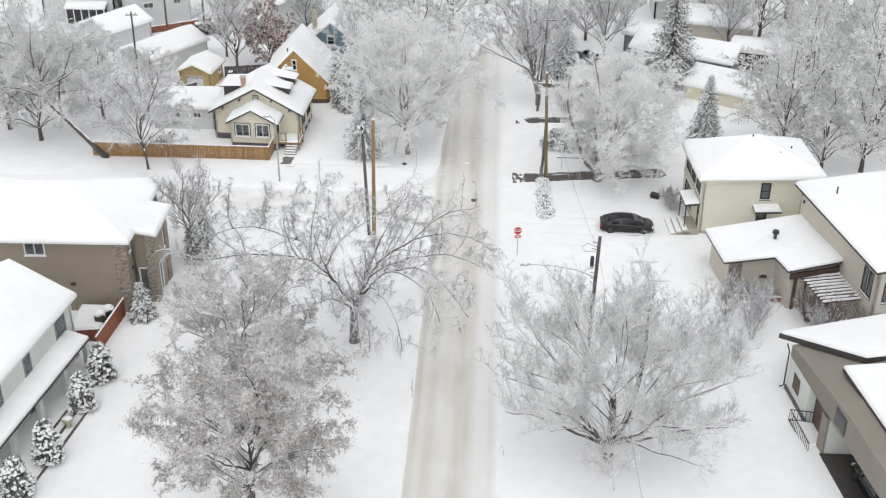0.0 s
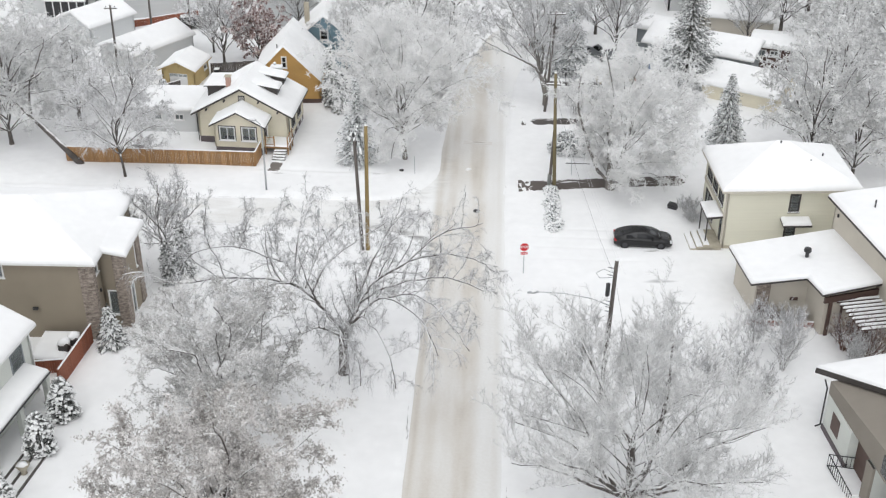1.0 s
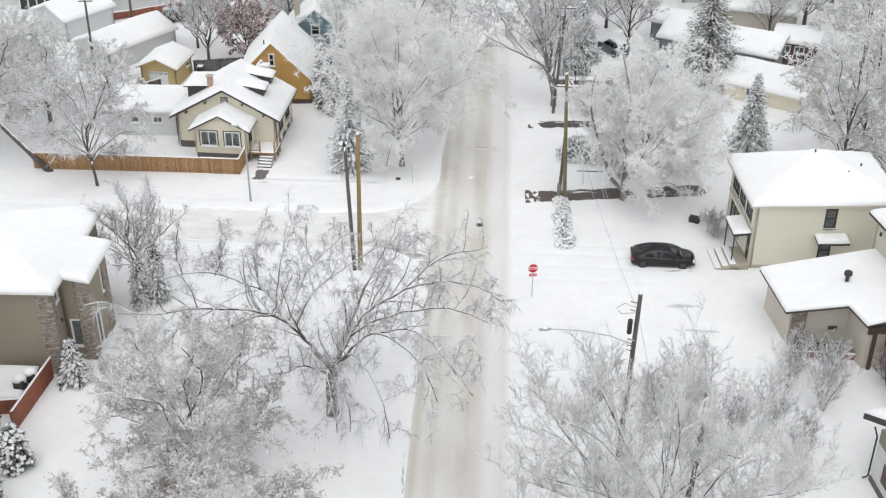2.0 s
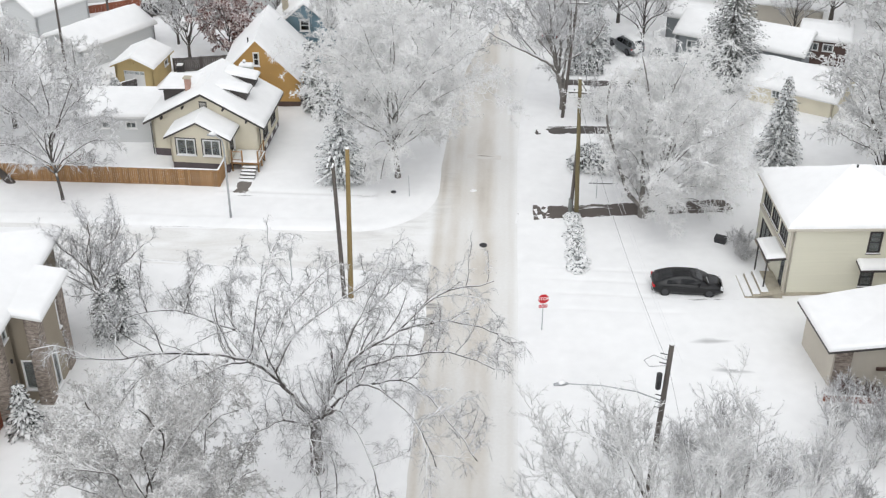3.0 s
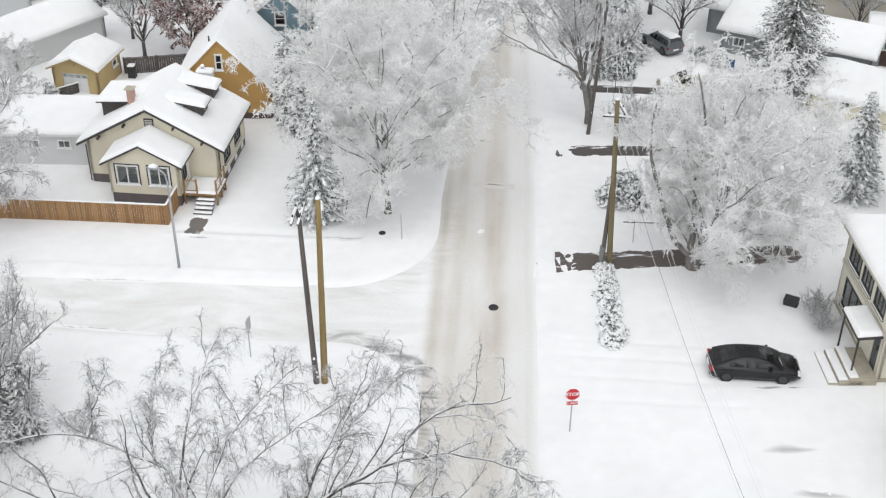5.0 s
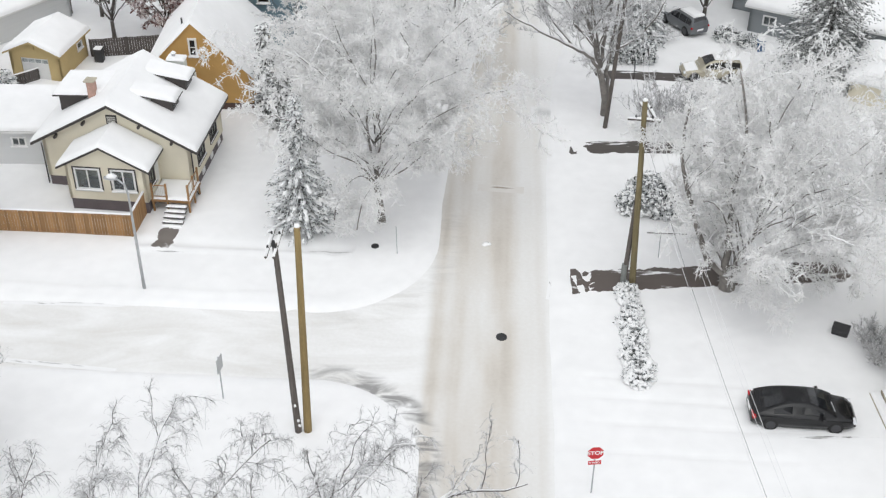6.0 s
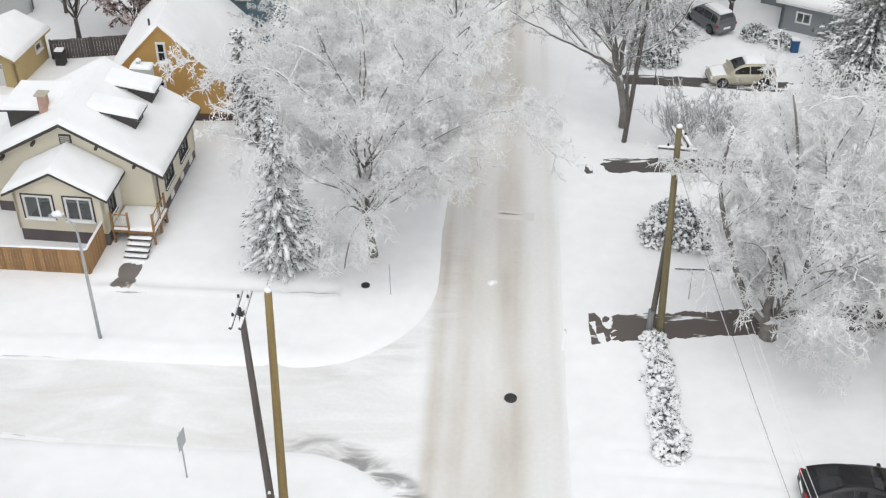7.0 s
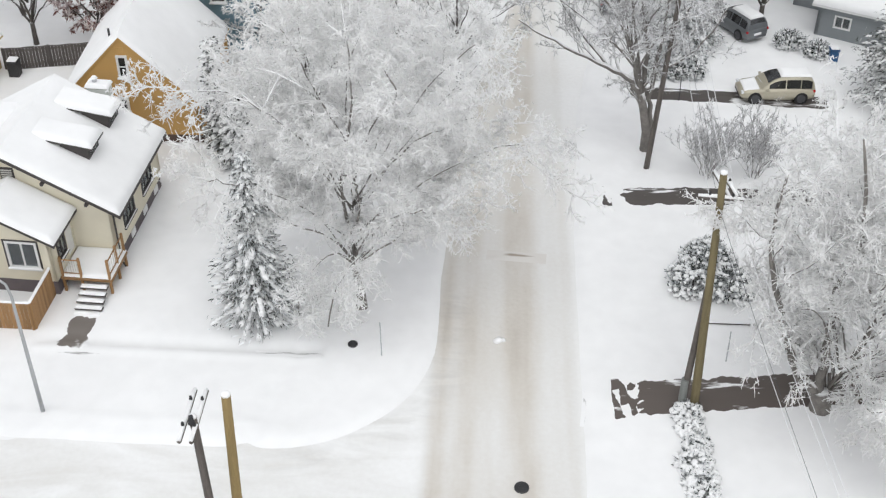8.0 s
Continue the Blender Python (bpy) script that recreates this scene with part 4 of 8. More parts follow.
y = gable_house("ochre_house", pose(-22.1, 71.15, 0, 0, 0, 2), 6.75, 8.0, 2.25, 5.7, M_OCHRE, "ochre stucco house with a steep snowy gable roof", {0: [(3.15, 3.6, 3.75, 4.85), (2.95, 3.35, 1.95, 2.6)], 1: [(1.0, 1.6, 1.0, 2.0)]}, M_BRASSBROWN, M_OCHRE, over=0.12)
part("gable_vent", Shape().box((3.2, -0.04, 5.05), (3.5, 0.02, 5.3), 0.01), M_OCHRE, y)
part("wall_lamp", Shape().box((4.4, -0.08, 3.0), (4.5, 0.0, 3.12), 0.02), M_OCHRE, y)
part("vent_pipe", Shape().tube([(2.6, 1.2, 5.0), (2.6, 1.2, 5.65)], [0.06, 0.06], 6), M_DARKMETAL, y)
bh = gable_house("blue_house", pose(-19.3, 80.6, 0, 0, 0, 2), 6.2, 6.0, 3.0, 5.6, M_BLUE, "blue-grey sided house with white trim", {0: [(2.7, 3.5, 3.2, 4.2)]}, None, M_TRIMW)
part("chimney", Shape().box((0.9, 2.0, 4.0), (1.4, 2.5, 6.4), 0.02), M_CONCL, bh, "slim concrete chimney")


# ---- cream two-storey house east of the street ----
def east_house():
    h = thing("cream_house", pose(19.15, 44.85, 0, 0, 0, 4), "cream sided two-storey house with a hipped snowy roof", "house")
    W, Dp, z = 9.6, 6.7, 5.1
    fr = closed_body(h, [(0, 0), (W, 0), (W, Dp), (0, Dp)], 0.0, z, M_CREAM2,
                     None, {0: [(4.85, 5.6, 3.2, 4.65), (4.75, 5.55, 0.75, 2.05)], 3: [(0.7, 2.3, 3.35, 4.75), (2.7, 4.1, 3.35, 4.75), (4.6, 6.0, 3.35, 4.75), (0.9, 3.6, 0.7, 2.35), (5.55, 6.35, 0.35, 2.4)]})
    part("plinth", Shape().prism([(-.03, -.03), (W, -.03), (W, Dp + .03), (-.03, Dp + .03)], -0.3, 0.3), M_CONCL, h)
    window(h, fr[0], 4.85, 5.6, 3.2, 4.65, M_TRIM, 0, cross=True)
    window(h, fr[0], 4.75, 5.55, 0.75, 2.05, M_TRIM, 0, cross=True)
    for a, b in ((0.7, 2.3), (2.7, 4.1), (4.6, 6.0)):
        window(h, fr[3], a, b, 3.35, 4.75, M_TRIM, 2)
    window(h, fr[3], 0.9, 3.6, 0.7, 2.35, M_TRIM, 2)
    d = part("door", Shape().box((5.55, 0.05, 0.35), (6.35, 0.1, 2.4), 0.01, fr[3]), M_DOOR, h, "dark framed storm door")
    part("pane", Shape().box((5.68, 0.035, 0.6), (6.22, 0.05, 2.25), 0, fr[3]), M_GLASS, d)
    part("band", Shape().box((0, -0.06, 2.75), (Dp, 0.0, 3.0), 0.01, fr[3]), M_BEIGE, h, "beige belt between the storeys")
    part("corner_trim", Shape().box((-.05, -.05, 0.3), (0.1, 0.02, z), 0.01), M_BEIGE, h)
    part("downpipe", Shape().tube([(0.2, -0.06, 5.0), (0.2, -0.06, 0.3)], [0.04, 0.04], 6), M_BEIGE, h, smooth=True)
    hip_roof(h, -0.45, W + 0.5, -0.45, Dp + 0.45, 5.15, 7.15, ((4.3, 3.6), (5.2, 3.6)), M_BEIGE, 0.15, 0.26, 5)
    for x, y, z0 in ((6.6, 1.9, 6.0), (4.6, 3.4, 6.9), (7.9, 3.2, 5.9)):
        part("vent_pipe", Shape().tube([(x, y, z0), (x, y, z0 + 0.62)], [0.06, 0.06], 6), M_DARKMETAL, h)
    # canopies
    c = lean_roof(h, [(4.3, -1.0, 2.5), (6.5, -1.0, 2.5), (6.5, -0.01, 2.68), (4.3, -0.01, 2.68)], M_TRIM, 0.14, 0.2, "canopy")
    lean_roof(h, [(-1.25, 0.15, 2.65), (-0.01, 0.15, 2.75), (-0.01, 2.6, 2.75), (-1.25, 2.6, 2.65)], M_TRIM, 0.16, 0.22, "porch_roof")
    for y0 in (0.3, 2.45):
        part("porch_post", Shape().tube([(-1.12, y0, 0.3), (-1.12, y0, 2.5)], [0.05, 0.05], 6), M_TRIM, h)
    part("wall_lamp", Shape().box((-0.12, 0.4, 1.7), (0, 0.52, 1.95), 0.02), M_DARKMETAL, h)
    # steps
    for i in range(3):
        st = part("step", Shape().box((-2.35 + i * 0.5, -0.3, 0.0), (-1.3 + i * 0.65, 2.3, 0.16 + 0.15 * i), 0.02), M_CONCL, h)
        part("step_snow", snow_patch(Shape(), [(-2.33 + i * .5, -0.2, .16 + .15 * i), (-1.87 + i * .5, -0.2, .16 + .15 * i), (-1.87 + i * .5, 2.28, .16 + .15 * i), (-2.33 + i * .5, 2.28, .16 + .15 * i)], 0.1, n=6, soft=0.1, seed=i), M_LUMP, st, "snow on the step", True)
    return h


east_house()


# ---- low beige garage wing with its pergola ----
def low_wing():
    h = thing("beige_annex", pose(0, 0, 0), "low beige stucco annex with a flat snowy roof", "annex")
    roof = [(18.8, 40.1), (19.5, 35.05), (23.2, 35.0), (23.65, 32.5), (28.2, 34.2), (26.9, 41.9)]
    zs = [2.85, 2.85, 3.45, 3.7, 3.75, 3.5]
    wl_ = [(19.35, 39.6), (20.0, 35.7), (23.5, 35.6), (24.1, 33.2), (27.7, 34.5), (26.6, 41.5)]
    k = len(wl_)
    tops = [2.72, 2.72, 3.3, 3.5, 3.5, 3.3]
    s = Shape()
    for i in range(k):
        a, b = wl_[i], wl_[(i + 1) % k]
        d = (Vector(b) - Vector(a)).normalized()
        o = Vector((-d.y, d.x)) * 0.2
        s = Shape().prism([a, b, tuple(Vector(b) + o), tuple(Vector(a) + o)], -0.2, [tops[i], tops[(i + 1) % k], tops[(i + 1) % k], tops[i]])
        part("wall", s, M_BEIGE, h)
    bm = bmesh.new()
    vs = [bm.verts.new((x, y, z)) for (x, y), z in zip(roof, zs)]
    f = bm.faces.new(vs)
    r = bmesh.ops.extrude_face_region(bm, geom=[f])
    for v in r["geom"]:
        if isinstance(v, bmesh.types.BMVert):
            v.co.z -= 0.14
    me = bpy.data.meshes.new("roof")
    bmesh.ops.recalc_face_normals(bm, faces=bm.faces)
    bm.to_mesh(me)
    bm.free()
    me.materials.append(M_TRIM)
    ob = new("roof", me)
    ob.parent = h
    bm = bmesh.new()
    vs = [bm.verts.new((x, y, z + 0.01)) for (x, y), z in zip(roof, zs)]
    f = bm.faces.new(vs)
    r = bmesh.ops.extrude_face_region(bm, geom=[f])
    up = [v for v in r["geom"] if isinstance(v, bmesh.types.BMVert)]
    for v in up:
        v.co.z += 0.27
    bmesh.ops.recalc_face_normals(bm, faces=bm.faces)
    rim = [e for e in bm.edges if all(v in up for v in e.verts)]
    bmesh.ops.bevel(bm, geom=rim, offset=0.2, segments=3, affect="EDGES", profile=0.5)
    me = bpy.data.meshes.new("snow_cover")
    bm.to_mesh(me)
    bm.free()
    me.materials.append(M_SNOW)
    sn = new("snow_cover", me)
    sn.parent = ob
    sn["label"] = "thick layer of fresh snow"
    part("roof_vent", Shape().tube([(23.7, 37.7, 3.6), (23.7, 37.7, 4.0), (23.7, 37.7, 4.05), (23.7, 37.7, 4.3)], [0.13, 0.13, 0.26, 0.24], 8), M_DARKMETAL, h)
    part("stone_panel", Shape().prism([(20.1, 35.6), (21.0, 35.58), (21.0, 35.66), (20.1, 35.68)], 0, 2.75), M_STONE, h, "brown stone veneer panel")
    part("wall_vent", Shape().box((22.4, 35.5, 1.35), (22.95, 35.6, 1.6), 0.02), M_BRASSBROWN, h)
    part("planter_wall", Shape().box((20.3, 34.75, -0.1), (23.5, 34.95, 0.5), 0.03), M_BRASSBROWN, h, "dark red brick planter")
    d = part("garage_opening", Shape().prism([(24.3, 33.2), (27.4, 34.3), (27.38, 34.36), (24.28, 33.26)], 0.0, 2.5), M_BEIGE, h)
    part("lintel", Shape().prism([(24.0, 32.95), (27.9, 34.3), (27.85, 34.45), (23.95, 33.1)], 2.75, 3.2), M_BRASSBROWN, h, "red-brown timber lintel")
    part("post", Shape().prism([(24.35, 33.05), (24.6, 33.12), (24.6, 33.3), (24.35, 33.25)], 0, 2.8), M_BRASSBROWN, h)
    p = thing("pergola", pose(25.25, 33.6, 0, 0, 0, 13), "timber pergola with snow lying on its slats", "pergola")
    for x in (0.1, 2.9):
        for y in (-3.3, -0.1):
            part("post", Shape().box((x - .06, y - .06, -0.1), (x + .06, y + .06, 2.4), 0.01), M_BRASSBROWN, p)
        part("beam", Shape().box((x - .05, -3.6, 2.35), (x + .05, 0.1, 2.5), 0.01), M_BRASSBROWN, p)
    for i in range(9):
        y0 = -3.5 + i * 0.43
        sl = part("slat", Shape().box((-0.3, y0 - .04, 2.5), (3.3, y0 + .04, 2.62), 0.01), M_BRASSBROWN, p)
        part("slat_snow", snow_patch(Shape(), [(-0.3, y0 - .07, 2.62), (3.3, y0 - .07, 2.62), (3.3, y0 + .07, 2.62), (-0.3, y0 + .07, 2.62)], 0.14, n=6, soft=0.07, seed=i), M_LUMP, sl, "snow on the slat", True)


low_wing()


def tall_house():
    h = thing("beige_house", pose(26.4, 42.0, 0, 0, 0, 11), "tall beige stucco house with a broad snowy roof", "house")
    L = 13.2
    fr = closed_body(h, [(0, -L), (9, -L), (9, 0), (0, 0)], 0, 6.1, M_BEIGE, None, {3: [(11.2, 11.8, 3.3, 5.3), (12.0, 12.6, 3.3, 5.3)], 0: [(0.6, 1.5, 3.3, 4.9)]})
    for a in (11.2, 12.0):
        window(h, fr[3], a, a + 0.6, 3.3, 5.3, M_TRIM, 0)
    window(h, fr[0], 0.6, 1.5, 3.3, 4.9, M_TRIM, 0)
    lean_roof(h, [(-0.5, -L - 0.5, 6.1), (9.5, -L - 0.5, 6.75), (9.5, 0.4, 6.75), (-0.5, 0.4, 6.1)], M_TRIM, 0.16, 0.28, "roof")
    part("vent_pipe", Shape().tube([(1.6, -2.5, 6.5), (1.6, -2.5, 7.1)], [0.06, 0.06], 6), M_DARKMETAL, h)
    part("wall_lamp", Shape().box((-0.12, -0.8, 4.9), (0, -0.66, 5.15), 0.02), M_DARKMETAL, h)


tall_house()


# ---- taupe house on the west side ----
def taupe_house():
    h = thing("taupe_house", pose(-24.5, 30.25, 0, 0, 0, 1), "taupe stucco two-storey house with stone pillars", "house")
    z = 6.15
    fr = closed_body(h, [(-13, 0), (0, 0), (0, 9.3), (-13, 9.3)], -0.2, z, M_TAUPE, None, {0: [(5.65, 7.1, 4.8, 6.0)], 1: [(0.55, 1.15, 4.75, 5.9), (5.9, 6.9, 4.4, 5.8)]})
    window(h, fr[0], 5.65, 7.1, 4.8, 6.0, M_TRIMW, 1)
    window(h, fr[1], 0.55, 1.15, 4.75, 5.9, M_TRIMW, 0)
    window(h, fr[1], 5.9, 6.9, 4.4, 5.8, M_TRIMW, 1)
    part("stone_pillar", Shape().box((-0.85, -0.12, -0.2), (0.1, 0.45, 6.05), 0.03), M_STONE, h, "brown stone veneer corner")
    b = closed_body(h, [(0.003, 1.5), (1.55, 1.5), (1.55, 5.4), (0.003, 5.4)], -0.2, 5.9, M_TAUPE, None, {1: [(1.15, 1.85, 0.3, 2.7), (2.9, 3.5, 3.2, 4.9)], 0: [(0.35, 1.2, 1.1, 3.0)]})
    window(h, b[0], 0.35, 1.2, 1.1, 3.0, M_TRIMW, 0)
    window(h, b[1], 1.15, 1.85, 0.3, 2.7, M_TRIMW, 0)
    window(h, b[1], 2.9, 3.5, 3.2, 4.9, M_TRIMW, 1)
    part("stone_pillar", Shape().box((0.95, 1.38, -0.2), (1.66, 2.2, 5.85), 0.03), M_STONE, h, "brown stone veneer corner")
    part("stone_pillar", Shape().box((0.5, 4.6, -0.2), (1.66, 5.52, 5.85), 0.03), M_STONE, h, "brown stone veneer corner")
    hip_roof(h, -13.6, 0.5, -0.55, 9.8, 6.2, 8.3, ((-8.5, 4.6), (-5.2, 4.6)), M_TRIMW, 0.14, 0.26, 7)
    s, n = Shape(), Shape()
    A = [(-2.4, 1.1, 6.75), (2.05, 1.1, 5.95), (2.05, 5.85, 5.95), (-2.4, 5.85, 6.75)]
    slab(s, A, 0.12)
    snow_patch(n, A, 0.26, (1, 1, 1, 0), 10, 0.25, 3)
    r = part("bay_roof", s, M_TRIMW, h)
    part("snow_cover", n, M_SNOW, r, "thick layer of fresh snow", True)
    part("wall_lamp", Shape().box((-4.35, -0.16, 2.35), (-4.0, 0.0, 2.55), 0.02), M_DARKMETAL, h)
    part("wall_lamp", Shape().box((0.0, 0.95, 3.2), (0.12, 1.05, 3.45), 0.02), M_DARKMETAL, h)


taupe_house()


# ---- white house in the near west ----
def white_house():
    h = thing("white_house", pose(-26.75, 24.2, 0, 0, 0, -8), "white stucco house with a long snowy porch roof", "house")
    L = 16.0
    fr = closed_body(h, [(-8, -L), (0, -L), (0, 0), (-8, 0)], -0.2, 5.0, M_WHITE, {0: (4, 6.9), 2: (4, 6.9)}, {1: [(13.7, 15.1, 2.85, 4.4), (9.4, 10.3, 2.9, 4.4), (5.2, 6.6, 2.95, 4.3), (13.4, 14.2, 0.1, 2.1), (9.2, 10.0, 0.1, 2.1), (10.6, 12.4, 0.9, 2.1), (4.2, 7.6, 0.6, 2.1)]})
    for q in ((13.7, 15.1, 2.85, 4.4), (9.4, 10.3, 2.9, 4.4), (5.2, 6.6, 2.95, 4.3), (10.6, 12.4, 0.9, 2.1), (4.2, 7.6, 0.6, 2.1)):
        window(h, fr[1], *q, M_GREY, 0, cross=True)
    for a in (13.4, 9.2):
        part("door", Shape().box((a, 0.05, 0.1), (a + .8, 0.1, 2.1), 0.01, fr[1]), M_DOOR, h, "dark door under the porch")
    gable_roof(h, -8.5, 0.45, -L - 0.4, 0.4, 5.0, 7.2, M_TRIMW, 0.14, 0.28, "y", 4)
    part("roof_vent", Shape().box((-2.6, -1.3, 5.9), (-2.2, -0.9, 6.6), 0.03), M_DARKMETAL, h)
    part("downpipe", Shape().tube([(0.3, 0.2, 4.9), (0.05, 0.0, 4.5), (0.05, 0.0, 0.2)], [0.05] * 3, 6), M_TRIMW, h, smooth=True)
    lean_roof(h, [(1.5, -L, 2.45), (1.5, -0.8, 2.45), (0.0, -0.8, 2.75), (0.0, -L, 2.75)], M_TRIMW, 0.14, 0.2, "porch_roof", (1, 1, 0, 1))
    part("gutter", Shape().tube([(1.55, -L, 2.36), (1.55, -0.8, 2.36)], [0.05, 0.05], 6), M_DARKMETAL, h)
    for y in (-0.95, -4.2, -7.6, -11.0, -14.2):
        part("porch_pier", Shape().box((1.05, y - 0.22, -0.2), (1.4, y + 0.22, 2.35), 0.02), M_WHITE, h)
    # timber edging in the lawn
    for x, y0, y1 in ((2.1, -10.5, -6.0), (2.75, -10.5, -5.9), (3.45, -16, -5.8)):
        e = thing("timber_edging", h.matrix_basis @ pose(x, 0, 0), "dark timber border showing through the snow", "edging", "timber borders")
        part("timber", Shape().box((-0.06, y0, -0.1), (0.06, y1, 0.235), 0.015), M_OLDWOOD, e)


white_house()


# ---- modern taupe house in the near east ----
def modern_house():
    h = thing("modern_house", pose(0, 0, 0), "modern taupe stucco house with dark fascia and snowy roofs", "house")
    # lower white wall with a dark window, doorway recess, taupe upper storey
    part("wall", Shape().prism([(22.0, 23.0), (22.45, 19.3), (26, 19.3), (26, 23.0)], -0.2, 2.75), M_WHITE, h, "white lower wall")
    part("window", Shape().prism([(22.1, 21.9), (22.24, 20.8), (22.3, 20.8), (22.16, 21.9)], 1.0, 2.2), M_BRASSBROWN, h, "dark brown window panel")
    part("plinth", Shape().prism([(21.92, 23.0), (22.38, 19.3), (22.6, 19.3), (22.1, 23.0)], -0.2, 0.45), M_FOUND, h)
    # solid block whose dark colour stands in for the shade of the recess
    part("recess", Shape().prism([(22.95, 19.3), (23.25, 16.9), (26, 16.9), (26, 19.3)], -0.2, 2.75), M_BRASSBROWN, h, "entrance recess, its shade put in as dark red-brown")
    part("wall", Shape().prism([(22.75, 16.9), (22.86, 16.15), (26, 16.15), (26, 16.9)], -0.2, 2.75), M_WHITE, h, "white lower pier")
    # near-black block paints the shade inside the carport; the floor is black too
    part("garage_interior", Shape().prism([(27.2, 16.15), (28.0, 6), (30, 6), (30, 16.15)], -0.2, 2.75), M_TRIM, h, "back of the open carport, darkened for its shade")
    part("carport_floor", Shape().prism([(22.7, 16.1), (24.0, 6), (30, 6), (30, 16.1)], -0.1, 0.14), M_TRIM, h, "black carport floor")
    part("pier", Shape().prism([(22.7, 16.92), (22.83, 16.12), (22.98, 16.12), (22.85, 16.92)], -0.2, 2.75), M_TAUPE2, h)
    part("entrance_slab", Shape().box((21.9, 16.9, -0.1), (23.2, 19.3, 0.2), 0.03), M_LUMP, h, "snowed entrance landing")
    up = Shape().prism([(22.0, 23.0), (23.3, 14.0), (24.5, 6), (31, 6), (31, 23.0)], [2.75, 2.75, 2.75, 2.75, 2.75], [3.6, 4.6, 4.6, 5.2, 5.6])
    part("upper_wall", up, M_TAUPE2, h, "taupe upper storey")
    w = part("window", Shape().prism([(23.02, 15.6), (23.24, 14.1), (23.3, 14.1), (23.08, 15.6)], 3.0, 4.2), M_TRIM, h)
    part("pane", Shape().prism([(22.98, 15.5), (23.18, 14.2), (23.24, 14.2), (23.04, 15.5)], 3.1, 4.1), M_GLASS, w)
    q = [(21.3, 24.0, 3.85), (25.6, 19.3, 5.2), (33, 20.5, 5.6), (31, 26.5, 4.4)]
    lean_roof(h, q, M_TRIM, 0.38, 0.24, "roof")
    q = [(24.0, 18.6, 4.95), (26.0, 5.5, 4.95), (32, 5.5, 5.8), (32, 18.6, 5.8)]
    lean_roof(h, [q[0], q[1], q[2], q[3]], M_TRIM, 0.3, 0.26, "lower_roof")
    part("downpipe", Shape().tube([(21.75, 23.3, 3.5), (21.9, 23.1, 3.0), (21.9, 23.1, 0.3), (21.6, 23.1, 0.15)], [0.05] * 4, 6), M_DARKMETAL, h, smooth=True)
    r = thing("stair_rail", pose(21.5, 19.4, 0), "dark metal railing beside a snowed entrance", "railing")
    for a, b in (((0, 0, 0), (0.55, -3.1, -0.3)), ((0, 0, 0), (1.5, -0.25, 0))):
        a, b = Vector(a), Vector(b)
        for z in (0.2, 1.0):
            part("rail", Shape().tube([a + Vector((0, 0, z)), b + Vector((0, 0, z))], [0.035, 0.035], 5), M_DARKMETAL, r)
        k = int((b - a).length / 0.24)
        for i in range(k + 1):
            p = a.lerp(b, i / k)
            part("baluster", Shape().tube([p + Vector((0, 0, 0.0)), p + Vector((0, 0, 1.0))], [0.018, 0.018], 4), M_DARKMETAL, r)


modern_house()


# ---- far houses ----
def far_house(m, w, d, ze, zr, material, label, axis="x", wins=()):
    h = thing("far_house", m, label, "house", "houses behind the trees")
    fr = closed_body(h, [(0, 0), (w, 0), (w, d), (0, d)], 0, ze, material, {1: (d / 2, zr), 3: (d / 2, zr)} if axis == "x" else {0: (w / 2, zr), 2: (w / 2, zr)}, {0: list(wins)})
    for q in wins:
        window(h, fr[0], *q, M_TRIMW, 1, sill=False)
    sl = (zr - ze) / ((d if axis == "x" else w) / 2)
    gable_roof(h, -0.35, w + 0.35, -0.35, d + 0.35, ze - 0.35 * sl + 0.1, zr + 0.1, M_TRIMW, 0.12, 0.28, axis, w)
    return h


def sunroom(h, x0, x1):
    for i in range(6):
        x = x0 + (x1 - x0) * i / 5
        part("mullion", Shape().box((x - .06, -1.3, 0), (x + .06, -1.18, 2.1), 0.01), M_TRIMW, h)
    part("sunroom", Shape().box((x0, -1.2, 0), (x1, -0.02, 2.1)), M_CARGLASS, h, "dark glazed sunroom")
    lean_roof(h, [(x0 - .2, -1.5, 2.15), (x1 + .2, -1.5, 2.15), (x1 + .2, -0.01, 2.6), (x0 - .2, -0.01, 2.6)], M_TRIMW, 0.1, 0.2, "sunroom_roof")


a = far_house(pose(-54, 96.2, 0), 9, 6, 4.6, 6.5, M_GREYW, "white sided house with a glazed sunroom", wins=[(4.0, 4.8, 3.0, 3.9), (5.3, 6.1, 3.0, 3.9), (2.0, 2.8, 3.0, 3.9)])
sunroom(a, 3.3, 8.0)
a = far_house(pose(-43.2, 93.9, 0, 0, 0, 19), 8.0, 6, 4.8, 6.6, M_GREYW, "white sided two-storey house behind the lane", wins=[(6.0, 6.9, 2.6, 3.6), (2.4, 3.6, 2.3, 3.0)])
part("door", Shape().box((1.0, -0.05, 0.1), (1.9, 0.0, 2.0), 0.01), M_TRIMW, a, "white back door")
far_house(pose(-25.5, 93, 0, 0, 0, 3), 7, 7, 2.8, 4.6, M_GREYW, "pale house among frosted trees", "y")
far_house(pose(21.9, 75.1, 0, 0, 0, -31), 7.4, 5.6, 1.7, 2.8, M_CREAM, "low cream bungalow under deep snow", wins=[(2.2, 2.9, 0.8, 1.5)])
far_house(pose(17.2, 85.2, 0, 0, 0, -26.5), 11.4, 5.4, 2.1, 3.1, M_GREY, "low grey bungalow with white trim", wins=[(1.0, 1.9, 0.8, 1.5)])
far_house(pose(23.0, 93.5, 0, 0, 0, -14), 9, 5, 2.4, 3.6, M_BEIGE, "low beige bungalow under deep snow")
